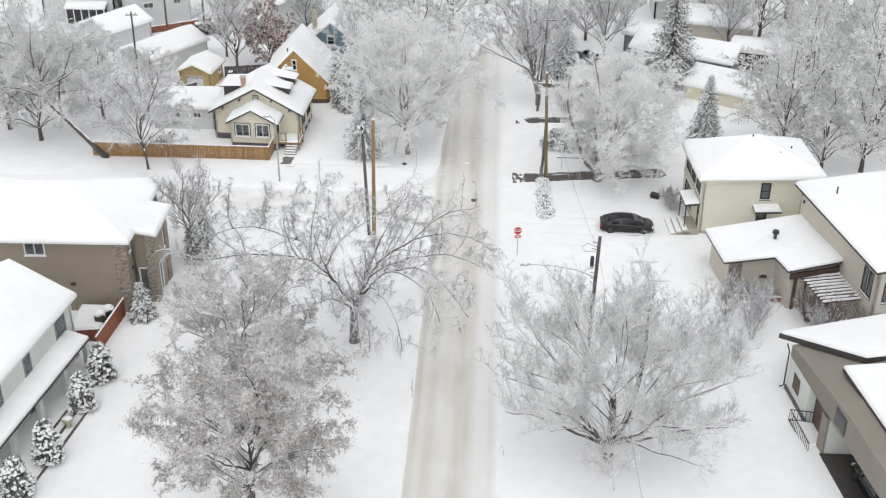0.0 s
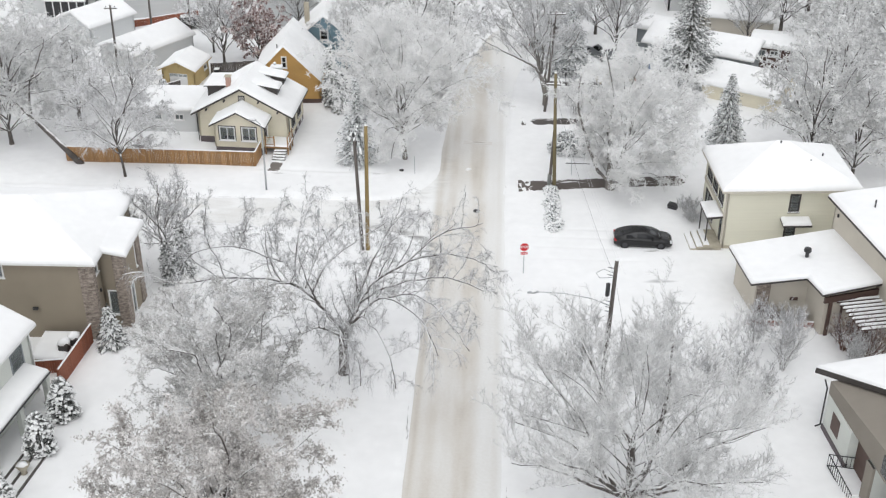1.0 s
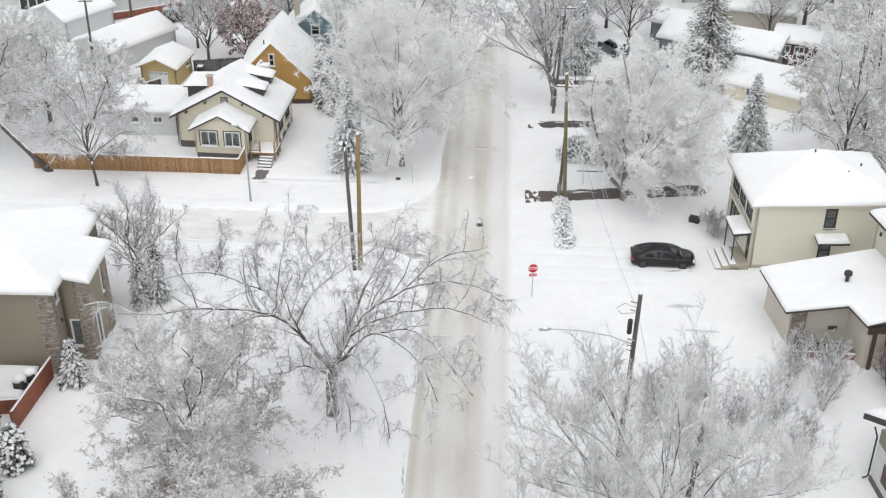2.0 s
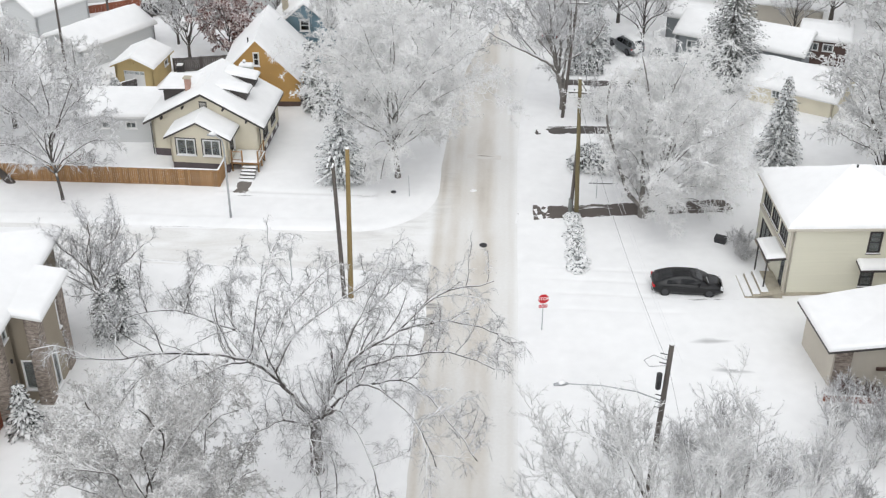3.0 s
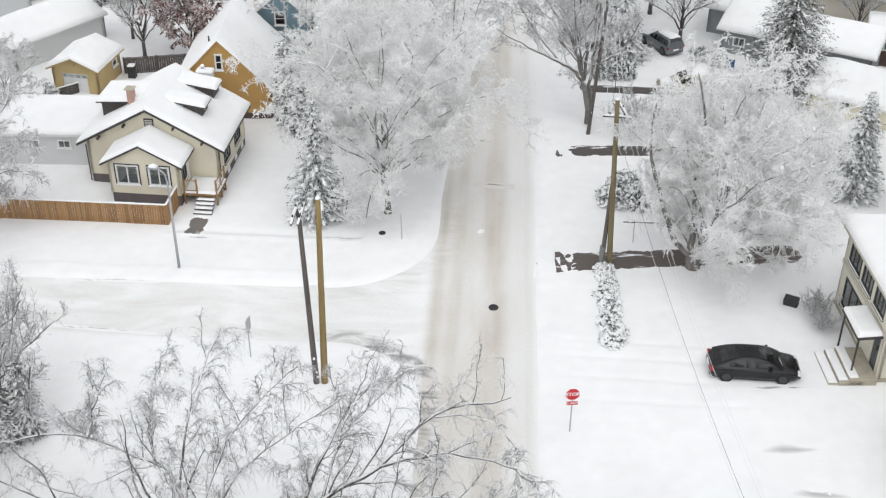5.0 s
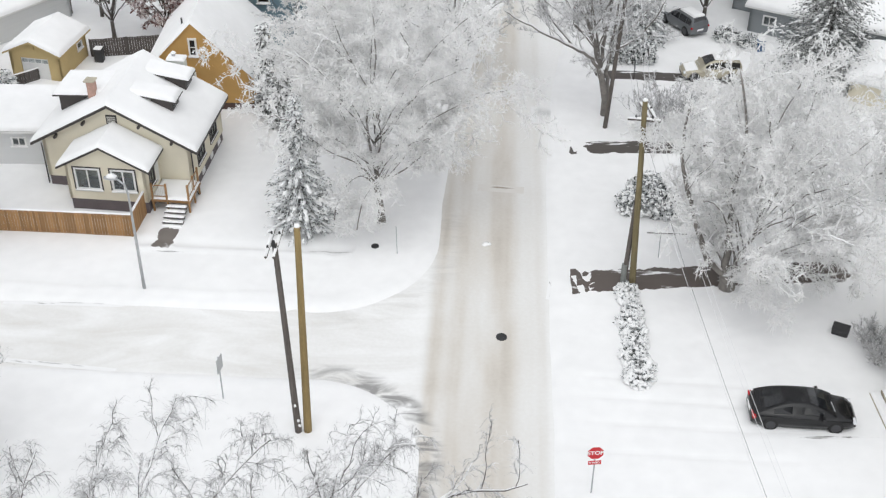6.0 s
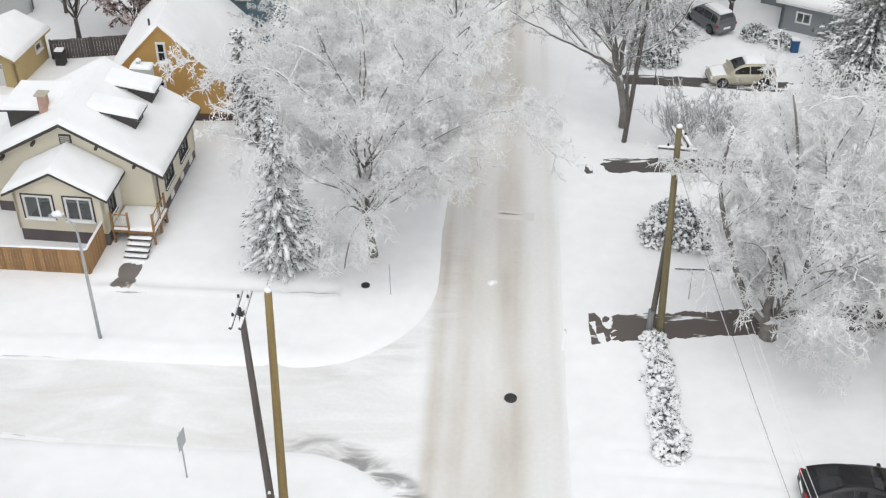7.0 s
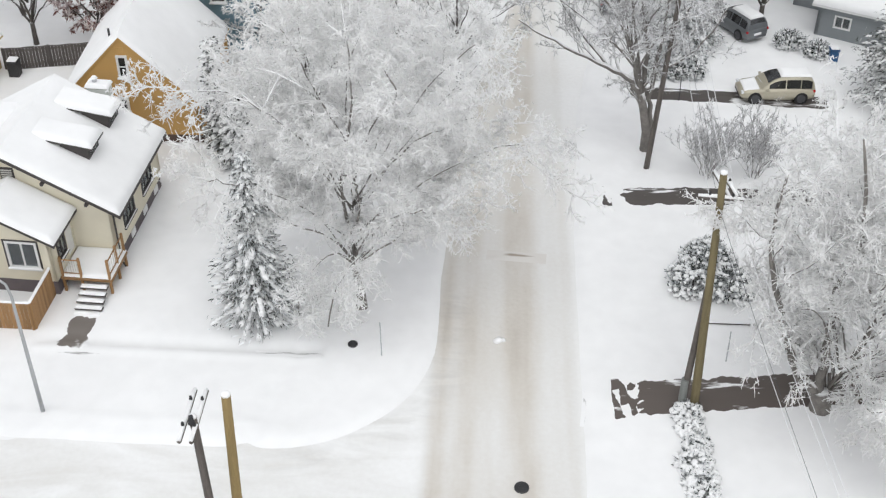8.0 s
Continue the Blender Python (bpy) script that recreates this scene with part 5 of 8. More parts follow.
far_house(pose(28.0, 83.4, 0, 0, 0, -16), 4, 4, 2.5, 2.9, M_BRASSBROWN, "red-brown timber house half hidden by trees", wins=[(0.6, 1.5, 1.4, 2.1), (1.9, 2.8, 1.4, 2.1)])
far_house(pose(16.7, 89.0, 0, 0, 0, -27), 4.6, 3.6, 2.3, 2.6, M_GREY, "low grey-green outbuilding under snow")
far_house(pose(21.5, 101, 0, 0, 0, 0), 8, 5, 2.6, 3.8, M_GREYW, "pale bungalow at the end of the view")
far_house(pose(36.5, 69, 0, 0, 0, 5), 8, 6, 2.6, 3.8, M_GREYW, "pale bungalow behind frosted trees")


# ---- fences ----
def board_fence(name, pts, z, material, label, w=0.15, cap=True):
    f = thing(name, pose(*pts[0], 0), label, "fence")
    o = Vector((*pts[0], 0))
    s = Shape().box((-w / 2 + 0.006, -0.012, -0.15), (w / 2 - 0.006, 0.012, z), 0.004)
    base = None
    for a, b in zip(pts, pts[1:]):
        a, b = Vector((*a, 0)) - o, Vector((*b, 0)) - o
        L, ang = (b - a).length, math.degrees(math.atan2((b - a).y, (b - a).x))
        for i in range(int(L / w)):
            p = a.lerp(b, (i + 0.5) * w / L)
            at = pose(p.x, p.y, 0.015 * math.sin(i * 7.3), 0, 0, ang)
            if base is None:
                base = part("board", s, material, f, at=at)
            else:
                ob = new("board", base.data)
                ob.parent, ob.matrix_basis = f, at
        for i in range(int(L / 2.4) + 1):
            p = a.lerp(b, min(1, i * 2.4 / L))
            part("post", Shape().box((-.05, 0.02, -0.2), (.05, 0.12, z), 0.01), material, f, at=pose(p.x, p.y, 0, 0, 0, ang))
        m = pose(a.x, a.y, 0, 0, 0, ang)
        for q in (0.3, z - 0.25):
            part("rail", Shape().box((0, 0.02, q), (L, 0.06, q + 0.09), 0.005, m), material, f)
        if cap:
            part("cap_snow", snow_patch(Shape(), [m @ Vector(c) for c in ((0, -.05, z + .01), (L, -.05, z + .01), (L, .09, z + .01), (0, .09, z + .01))], 0.06, n=int(L / 0.6) + 2, soft=0.07), M_LUMP, f, "snow along the top", True)
    return f


board_fence("wooden_fence", [(-35.9, 57.4), (-19.1, 57.1), (-19.0, 59.6)], 1.45, M_CEDAR, "honey-coloured cedar board fence capped with snow")
board_fence("red_fence", [(-25.45, 24.6), (-25.0, 29.9)], 1.5, M_REDFENCE, "red-brown board fence capped with snow")
board_fence("red_fence", [(-27.8, 25.9), (-25.6, 26.3)], 1.1, M_REDFENCE, "low red-brown board fence by the deck")
board_fence("dark_fence", [(-27.6, 78.0), (-22.4, 79.2)], 1.4, M_OLDWOOD, "weathered dark board fence", w=0.17, cap=False)
board_fence("low_fence", [(-31.6, 73.0), (-29.9, 74.6)], 0.9, M_OLDWOOD, "low dark fence beside the ochre garage")
board_fence("low_fence", [(19.5, 34.3), (25.0, 34.0)], 0.5, M_REDFENCE, "low red-brown board fence along the wing wall")
board_fence("back_fence", [(-39.8, 91.9), (-33.0, 96.0)], 0.9, M_REDFENCE, "red-brown fence along the back lane", w=0.3)
p = thing("garden_deck", pose(-28.2, 26.6, 0), "raised garden deck buried in snow", "deck")
part("platform", Shape().box((0, 0, -0.2), (2.4, 3.2, 0.8), 0.02), M_TAUPE, p)
part("deck_snow", snow_patch(Shape(), [(0, 0, .8), (2.4, 0, .8), (2.4, 3.2, .8), (0, 3.2, .8)], 0.22, n=8), M_SNOW, p, "snow on the deck", True)


# ---- trees ----
def perp(d, rng):
    v = Vector((rng.gauss(0, 1), rng.gauss(0, 1), rng.gauss(0, 1)))
    return (v - d * v.dot(d)).normalized()


def bowed(points, n):
    """Points along a smooth bow through a few given ones."""
    p = [2 * points[0] - points[1], *points, 2 * points[-1] - points[-2]]
    out = []
    for i in range(1, len(p) - 2):
        a, b, c, d = p[i - 1:i + 3]
        for k in range(n):
            t = k / n
            out.append(0.5 * (2 * b + (c - a) * t + (2 * a - 5 * b + 4 * c - d) * t * t + (3 * b - a - 3 * c + d) * t ** 3))
    return out + [points[-1]]


def guided_of(seed, stems, kids=(9, 5, 4), up=0.35, arch=0.5, share=0.34, wander=0.18, start=0.2, rmin=0.012, trunk=None, floor=0.8, mix=0.0):
    """Branches grown from a few given limbs (way points and root radius); side shoots rise, then bow down."""
    rng = random.Random(seed)
    out = []
    if trunk:
        out.append(([Vector(p) for p in trunk[0]], trunk[1], -1))

    def shoot(o, d, L, rad, lvl, rise=False):
        n = 6 if lvl < 3 else 4
        pts, p, d = [o.copy()], o.copy(), d.normalized()
        for i in range(n):
            d = (d + perp(d, rng) * wander * (1 + 0.25 * lvl) + Vector((0, 0, 0.22 / lvl if rise else 0.5 * up * (1 - i / n) - arch * rng.uniform(0.1, 0.9) * (i / n)))).normalized()
            p = p + d * (L / n)
            if p.z < floor:
                break
            pts.append(p.copy())
        if len(pts) < 3:
            return
        r = [max(rmin, rad * (1 - 0.75 * i / (len(pts) - 1))) for i in range(len(pts))]
        out.append((pts, r, lvl))
        grow(pts, r, L, lvl, rise)

    def grow(pts, r, L, lvl, rising=False):
        if lvl >= len(kids):
            return
        k = len(pts)
        for j in range(kids[lvl]):
            t = start + (1 - start) * (j + rng.random()) / kids[lvl]
            x = min(k - 1.001, t * (k - 1))
            i = int(x)
            dd = (pts[i + 1] - pts[i]).normalized()
            a = rng.uniform(0.55, 1.15)
            d = dd * math.cos(a) + perp(dd, rng) * math.sin(a)
            rise = rising or (lvl < 1 and rng.random() < mix)
            d.z = d.z * 0.7 + (0.8 - 0.25 * lvl if rise else up * (1 if lvl < 1 else 0.4))
            shoot(pts[i].lerp(pts[i + 1], x - i), d, L * share * rng.uniform(0.6, 1.4) * (1.2 - 0.4 * t), max(rmin * 1.4, r[i] * 0.5), lvl + 1, rise)

    for way, rad in stems:
        pts = bowed([Vector(p) for p in way], 4)
        pts = [p + Vector((rng.gauss(0, 0.035), rng.gauss(0, 0.035), rng.gauss(0, 0.035))) * min(1, i) for i, p in enumerate(pts)]
        r = [max(0.03, rad * (1 - 0.8 * i / (len(pts) - 1))) for i in range(len(pts))]
        out.append((pts, r, 0))
        grow(pts, r, sum((b - a).length for a, b in zip(pts, pts[1:])), 0)
    return out


def tubes(branches, levels, sides):
    s = Shape()
    for pts, radii, lvl in branches:
        if lvl in levels:
            s.tube(pts, radii, sides, caps=lvl < 1)
    return s


def twigs(branches, count, seed, length=(0.25, 0.7), width=0.03, droop=0.35, along=0.55, levels=(1, 2, 3), weight=2.0, flat=False, side=0, side_w=0.8, clump=0.0, lift=0.15, even=False):
    """Frosted twigs: bent strips that stand off the branches. Returns vertices and quads."""
    r = np.random.RandomState(seed)
    A, B, Wt = [], [], []
    for pts, radii, lvl in branches:
        if lvl in levels:
            dense = math.exp((0.3 if even else 0.75) * r.normal())
            for a, b in zip(pts, pts[1:]):
                A.append(a)
                B.append(b)
                Wt.append((b - a).length * (weight ** lvl) * dense)
    A, B, Wt = np.array(A), np.array(B), np.array(Wt)
    i = r.choice(len(A), count, p=Wt / Wt.sum())
    t = r.rand(count, 1)
    if clump:
        # twigs gather in tufts of about a dozen
        o = r.randint(0, count // 12, count)
        i, t = i[o], t[o]
    P = A[i] * (1 - t) + B[i] * t + r.normal(size=(count, 3)) * clump
    D = (B - A)[i]
    D /= np.linalg.norm(D, axis=1, keepdims=True) + 1e-9
    R = r.normal(size=(count, 3))
    R /= np.linalg.norm(R, axis=1, keepdims=True)
    D = along * D + 0.85 * R + np.array([0, 0, lift])
    D /= np.linalg.norm(D, axis=1, keepdims=True)
    L = r.uniform(*length, size=(count, 1))
    S = np.cross(D, r.normal(size=(count, 3)))
    S /= np.linalg.norm(S, axis=1, keepdims=True) + 1e-9
    w = width * r.uniform(0.6, 1.3, size=(count, 1))
    Q1 = P + D * L * 0.55 + np.array([0, 0, -1]) * droop * L * 0.15
    Q2 = P + D * L + np.array([0, 0, -1]) * droop * L * 0.55
    V = np.stack([P - S * w * 0.5, P + S * w * 0.5, Q1 - S * w * (0.55 if not flat else 0.9), Q1 + S * w * (0.55 if not flat else 0.9), Q2 - S * w * 0.18, Q2 + S * w * 0.18], 1).reshape(-1, 3)
    k = np.arange(count)[:, None] * 6
    F = np.concatenate([k + np.array([0, 1, 3, 2]), k + np.array([2, 3, 5, 4])], 0)
    if side:
        # side twiglets, alternately left and right along each twig
        n = count * side
        o = np.repeat(np.arange(count), side)
        u = ((np.tile(np.arange(side), count) + r.rand(n)) / side)[:, None]
        p = P[o] * (1 - u) + Q2[o] * u + (Q1[o] - 0.5 * (P[o] + Q2[o])) * (4 * u * (1 - u))
        dd = 0.55 * D[o] + 0.8 * r.normal(size=(n, 3)) * 0.6 + S[o] * np.where(np.tile(np.arange(side), count) % 2, 0.7, -0.7)[:, None]
        dd /= np.linalg.norm(dd, axis=1, keepdims=True)
        ll = L[o] * r.uniform(0.25, 0.6, size=(n, 1)) * (1.15 - 0.5 * u)
        ss = np.cross(dd, r.normal(size=(n, 3)))
        ss /= np.linalg.norm(ss, axis=1, keepdims=True) + 1e-9
        ww = width * side_w * r.uniform(0.6, 1.2, size=(n, 1))
        e = p + dd * ll - np.array([0, 0, 1]) * droop * ll * 0.3
        V2 = np.stack([p - ss * ww * 0.4, p + ss * ww * 0.4, e + ss * ww * 0.3, e - ss * ww * 0.3], 1).reshape(-1, 3)
        F2 = np.arange(n)[:, None] * 4 + np.array([0, 1, 2, 3]) + len(V)
        V, F = np.concatenate([V, V2]), np.concatenate([F, F2])
    return V, F


def puffs(branches, count, per, seed, size=0.13, levels=(1, 2, 3), weight=1.7, width=0.035, length=(0.07, 0.2), top=0.06):
    """Soft tufts of rime: short crossed blades gathered round points of the branches."""
    r = np.random.RandomState(seed + 7)
    A, B, Wt = [], [], []
    for pts, radii, lvl in branches:
        if lvl in levels:
            dense = math.exp(0.6 * r.normal())
            for p, q in zip(pts, pts[1:]):
                A.append(p)
                B.append(q)
                Wt.append((q - p).length * weight ** lvl * dense * math.exp(1.6 * noise.noise(p * 0.75)))
    A, B, Wt = np.array(A), np.array(B), np.array(Wt)
    i = r.choice(len(A), count, p=Wt / Wt.sum())
    t = r.rand(count, 1)
    C = A[i] * (1 - t) + B[i] * t + np.array([0, 0, top])
    n = count * per
    o = np.repeat(np.arange(count), per)
    s = (size * r.uniform(0.5, 1.5, count))[o][:, None]
    P = C[o] + r.normal(size=(n, 3)) * s * np.array([1, 1, 0.75])
    N = r.normal(size=(n, 3)) + np.array([0, 0, 0.35])
    N /= np.linalg.norm(N, axis=1, keepdims=True)
    S = np.cross(N, r.normal(size=(n, 3)))
    S /= np.linalg.norm(S, axis=1, keepdims=True) + 1e-9
    Lh, W = r.uniform(*length, size=(n, 1)), width * r.uniform(0.5, 1.3, size=(n, 1))
    V = np.stack([P - S * W * .5, P + S * W * .5, P + N * Lh + S * W * .3, P + N * Lh - S * W * .3], 1).reshape(-1, 3)
    return V, np.arange(n)[:, None] * 4 + np.array([0, 1, 2, 3])


def crown_stems(seed, fork, crown, size, n, lift=0.18, low=-0.5, root=0.13, top=0.95, taper=0.0):
    """Limbs that leave a short leader above the fork and end all over an egg-shaped crown, uneven in reach."""
    rng = random.Random(seed)
    fork, crown = Vector(fork), Vector(crown)
    head = crown + Vector((0, 0, size[2] * top))
    ways = [((tuple(fork), tuple(fork.lerp(head, 0.35) + Vector((rng.gauss(0, .3), rng.gauss(0, .3), 0))), tuple(fork.lerp(head, 0.7) + Vector((rng.gauss(0, .5), rng.gauss(0, .5), 0))), tuple(head)), root)]
    for i in range(n):
        dz = low + (0.96 - low) * (i + 0.5) / n
        a = i * 2.39996 + rng.uniform(-0.35, 0.35)
        w = math.sqrt(1 - dz * dz) * (1 + taper * min(0, dz))
        k = rng.uniform(0.78, 1.04)
        end = crown + Vector((math.cos(a) * w * size[0], math.sin(a) * w * size[1], dz * size[2])) * k
        s = fork.lerp(crown, max(0, min(0.9, 0.1 + 0.75 * dz * rng.uniform(0.6, 1.1))))
        L = (end - s).length
        m1 = s.lerp(end, 0.36) + Vector((rng.gauss(0, .05) * L, rng.gauss(0, .05) * L, L * lift * rng.uniform(0.6, 1.3)))
        m2 = s.lerp(end, 0.72) + Vector((rng.gauss(0, .05) * L, rng.gauss(0, .05) * L, L * lift * rng.uniform(0.5, 1.1)))
        ways.append(((tuple(s), tuple(m1), tuple(m2), tuple(end)), root * rng.uniform(0.45, 0.8) * (1 - 0.35 * max(0, dz))))
    return tuple(ways)


def rimed(branches, level, r, spans, sides=3):
    """Branches of one level thickened by rime to about the radius r, thinner towards the tip."""
    s = Shape()
    for pts, radii, lvl in branches:
        if lvl == level:
            k = min(spans, len(pts) - 1)
            few = [pts[round(i * (len(pts) - 1) / k)] for i in range(k + 1)]
            s.tube(few, [r * (1 - 0.6 * i / k) for i in range(k + 1)], sides, caps=False)
    return s


def snow_lines(branches, levels, share=0.8, most=0.09, seed=1):
    """Ridges of snow that lie along the upper side of limbs, broken here and there where it slid off."""
    rng = random.Random(seed)
    s = Shape()
    for pts, radii, lvl in branches:
        if lvl not in levels:
            continue
        k, i = len(pts) - 1, 0
        while i < k:
            j = min(k, i + rng.randint(2, 5))
            d = pts[j] - pts[i]
            if rng.random() < share and j > i and abs(d.z) < 0.86 * d.length:
                rr = [min(most, max(0.028, 0.85 * q)) for q in radii[i:j + 1]]
                rr[0] *= 0.4
                rr[-1] *= 0.4
                s.tube([p + Vector((0, 0, 0.75 * q)) for p, q in zip(pts[i:j + 1], radii[i:j + 1])], rr, 5)
            i = j + (0 if rng.random() < 0.6 else 1)
    return s


def tree(m, spec, count, label, twig_mat=None, name="frosted_tree", tw=None, group="", bark=None, limb_mat=None, puff=None, rime=(0.02, 0.016), rime_mat=None, snow=(0, 1), share=0.8):
    t = thing(name, m, label, "tree", group)
    br = guided_of(**spec)
    part("trunk", tubes(br, (-1,), 9), bark or M_BARK, t, smooth=True)
    for b in br:
        if b[2] == 0:
            part("limb", Shape().tube(b[0], b[1], 6), bark or M_BARK, t, smooth=True)
    part("branchwork", tubes(br, (1,), 3), limb_mat or M_BARK_M, t, smooth=True)["kind"] = "stuff"
    fine = rimed(br, 2, rime[0], 3)
    end = rimed(br, 3, rime[1], 1)
    fine.add(end.v, end.f)
    part("rime_coat", fine, rime_mat or twig_mat or M_FROST, t, "twigs coated with rime", True)["kind"] = "stuff"
    if snow:
        part("snow_line", snow_lines(br, snow, share, seed=spec["seed"]), M_LUMP, t, "snow lying along the limbs", True)["kind"] = "stuff"
    V, F = twigs(br, count, spec["seed"], **(tw or {}))
    if puff:
        V2, F2 = puffs(br, seed=spec["seed"], **puff)
        V, F = np.concatenate([V, V2]), np.concatenate([F, F2 + len(V)])
    ob = new("crown", array_mesh("crown", V, F, twig_mat or M_FROST))
    ob.parent = t
    ob["label"], ob["kind"] = "mass of frost-covered twigs", "stuff"
    return t


def stump(h, r, lean=(0, 0)):
    """Way points and radii of a short flared trunk."""
    return (((0, 0, -0.3), (lean[0] * .2, lean[1] * .2, h * 0.3), (lean[0] * .6, lean[1] * .6, h * 0.7), (lean[0], lean[1], h)), (r * 1.45, r * 1.1, r, r * 0.9))


# the named trees of the street
PLUME = dict(width=0.034, length=(0.16, 0.42), side=2, side_w=0.85, droop=0.7, along=0.9, lift=0.05, levels=(2, 3), weight=1.5)
SPRIG = dict(width=0.016, length=(0.2, 0.55), side=3, droop=0.5, along=1.0, even=True, levels=(1, 2, 3), weight=1.6)
HAZE = dict(width=0.1, length=(0.2, 0.55), side=1, side_w=0.7, droop=0.5, levels=(1, 2, 3))
tree(pose(-6.22, 59.3, 0.1), dict(seed=11, kids=(9, 8, 5), up=0.2, arch=0.45, share=0.37, wander=0.24, start=0.22, floor=0.9, trunk=stump(2.4, 0.18, (-0.25, 0.1)),
    stems=((((-0.2, 0.1, 2.2), (-0.9, -0.9, 3.4), (-1.7, -1.9, 3.2), (-2.3, -2.4, 1.5)), 0.06), (((-0.2, 0.1, 2.3), (0.2, -1.0, 3.6), (-0.6, -2.4, 3.0), (-1.0, -2.8, 1.4)), 0.05)) + crown_stems(5, (-0.2, 0.1, 2.2), (-0.6, 2.7, 6.7), (7.3, 5.6, 5.8), 26, 0.1, -0.74, 0.085, taper=0.6)), 17000, "large street elm white with hoarfrost", M_FROST_W, bark=M_BARK_G, tw=PLUME, rime=(0.034, 0.028), limb_mat=M_BARK_L, puff=dict(count=6500, per=5, size=0.12, width=0.05, length=(0.08, 0.2), levels=(1, 2, 3)))
tree(pose(11.45, 54.5, 0.1), dict(seed=12, kids=(9, 8, 5), up=0.25, arch=0.5, share=0.37, wander=0.24, start=0.2, floor=0.35, trunk=stump(0.9, 0.34, (-0.2, 0)), stems=(
    (((-0.2, 0, 0.7), (-1.4, 0.0, 2.1), (-2.4, 0.0, 4.9), (-3.1, 0.1, 7.4), (-3.0, 0.4, 10.2)), 0.2),
    (((-0.2, 0, 0.7), (-0.3, 0.3, 3.2), (-0.5, 0.2, 5.4), (-0.3, -0.4, 8.3), (-1.2, -0.6, 12.2)), 0.19)) + crown_stems(6, (0.1, 0.1, 0.8), (1.8, 0.2, 6.0), (5.4, 5.8, 5.8), 26, 0.1, -0.88, 0.075))
    , 18000, "broad many-stemmed tree thick with hoarfrost", M_FROST_W, bark=M_BARK_G, tw=dict(PLUME, droop=1.1), rime=(0.034, 0.03), limb_mat=M_BARK_L, puff=dict(count=5500, per=5, size=0.12, width=0.05, length=(0.08, 0.2), levels=(1, 2, 3)))
tree(pose(6.3, 72.1, 0.1), dict(seed=13, kids=(9, 7, 4), up=0.3, arch=0.25, share=0.32, wander=0.2, start=0.25, floor=2.0, trunk=(((0.1, 0, -0.3), (0.05, 0, 1.0), (-0.2, 0, 2.2), (-0.45, 0, 3.2)), (0.27, 0.21, 0.2, 0.19)), stems=(
    (((0.25, 0.1, -0.2), (0.2, 0.1, 1.6), (0.0, 0.1, 3.4), (0.3, 0.3, 6.1), (0.4, 0.6, 8.6)), 0.17),
    (((-0.4, 0, 3.1), (-1.2, 0, 4.0), (-2.6, 0, 4.7), (-4.7, 0.1, 5.7), (-6.4, 0.4, 6.6)), 0.16),
    (((-0.4, 0, 3.1), (-1.0, 0.1, 5.2), (-1.8, 0.2, 6.9), (-2.9, 0.3, 8.3), (-3.8, 0.4, 10.2)), 0.16),
    (((-0.4, 0.1, 3.1), (-0.3, 0.8, 5.6), (-0.9, 1.4, 8.4), (-1.0, 1.8, 10.8)), 0.13),
    (((0.1, 0.1, 4.2), (1.4, 0.4, 4.8), (2.4, 0.6, 5.9), (3.2, 0.8, 7.4)), 0.08),
    (((-2.2, 0, 4.6), (-3.4, 0.9, 5.8), (-4.8, 1.6, 7.6), (-5.4, 2.0, 9.0)), 0.09)) + crown_stems(7, (-0.4, 0, 3.4), (-1.9, 0.8, 7.8), (5.0, 4.4, 4.2), 12, 0.08, -0.35, 0.08)),
    8000, "tall street tree with snow-lined limbs", M_FROST_F, tw=dict(PLUME, width=0.026), rime=(0.026, 0.022), bark=M_BARK_G, limb_mat=M_BARK_L, share=0.95)
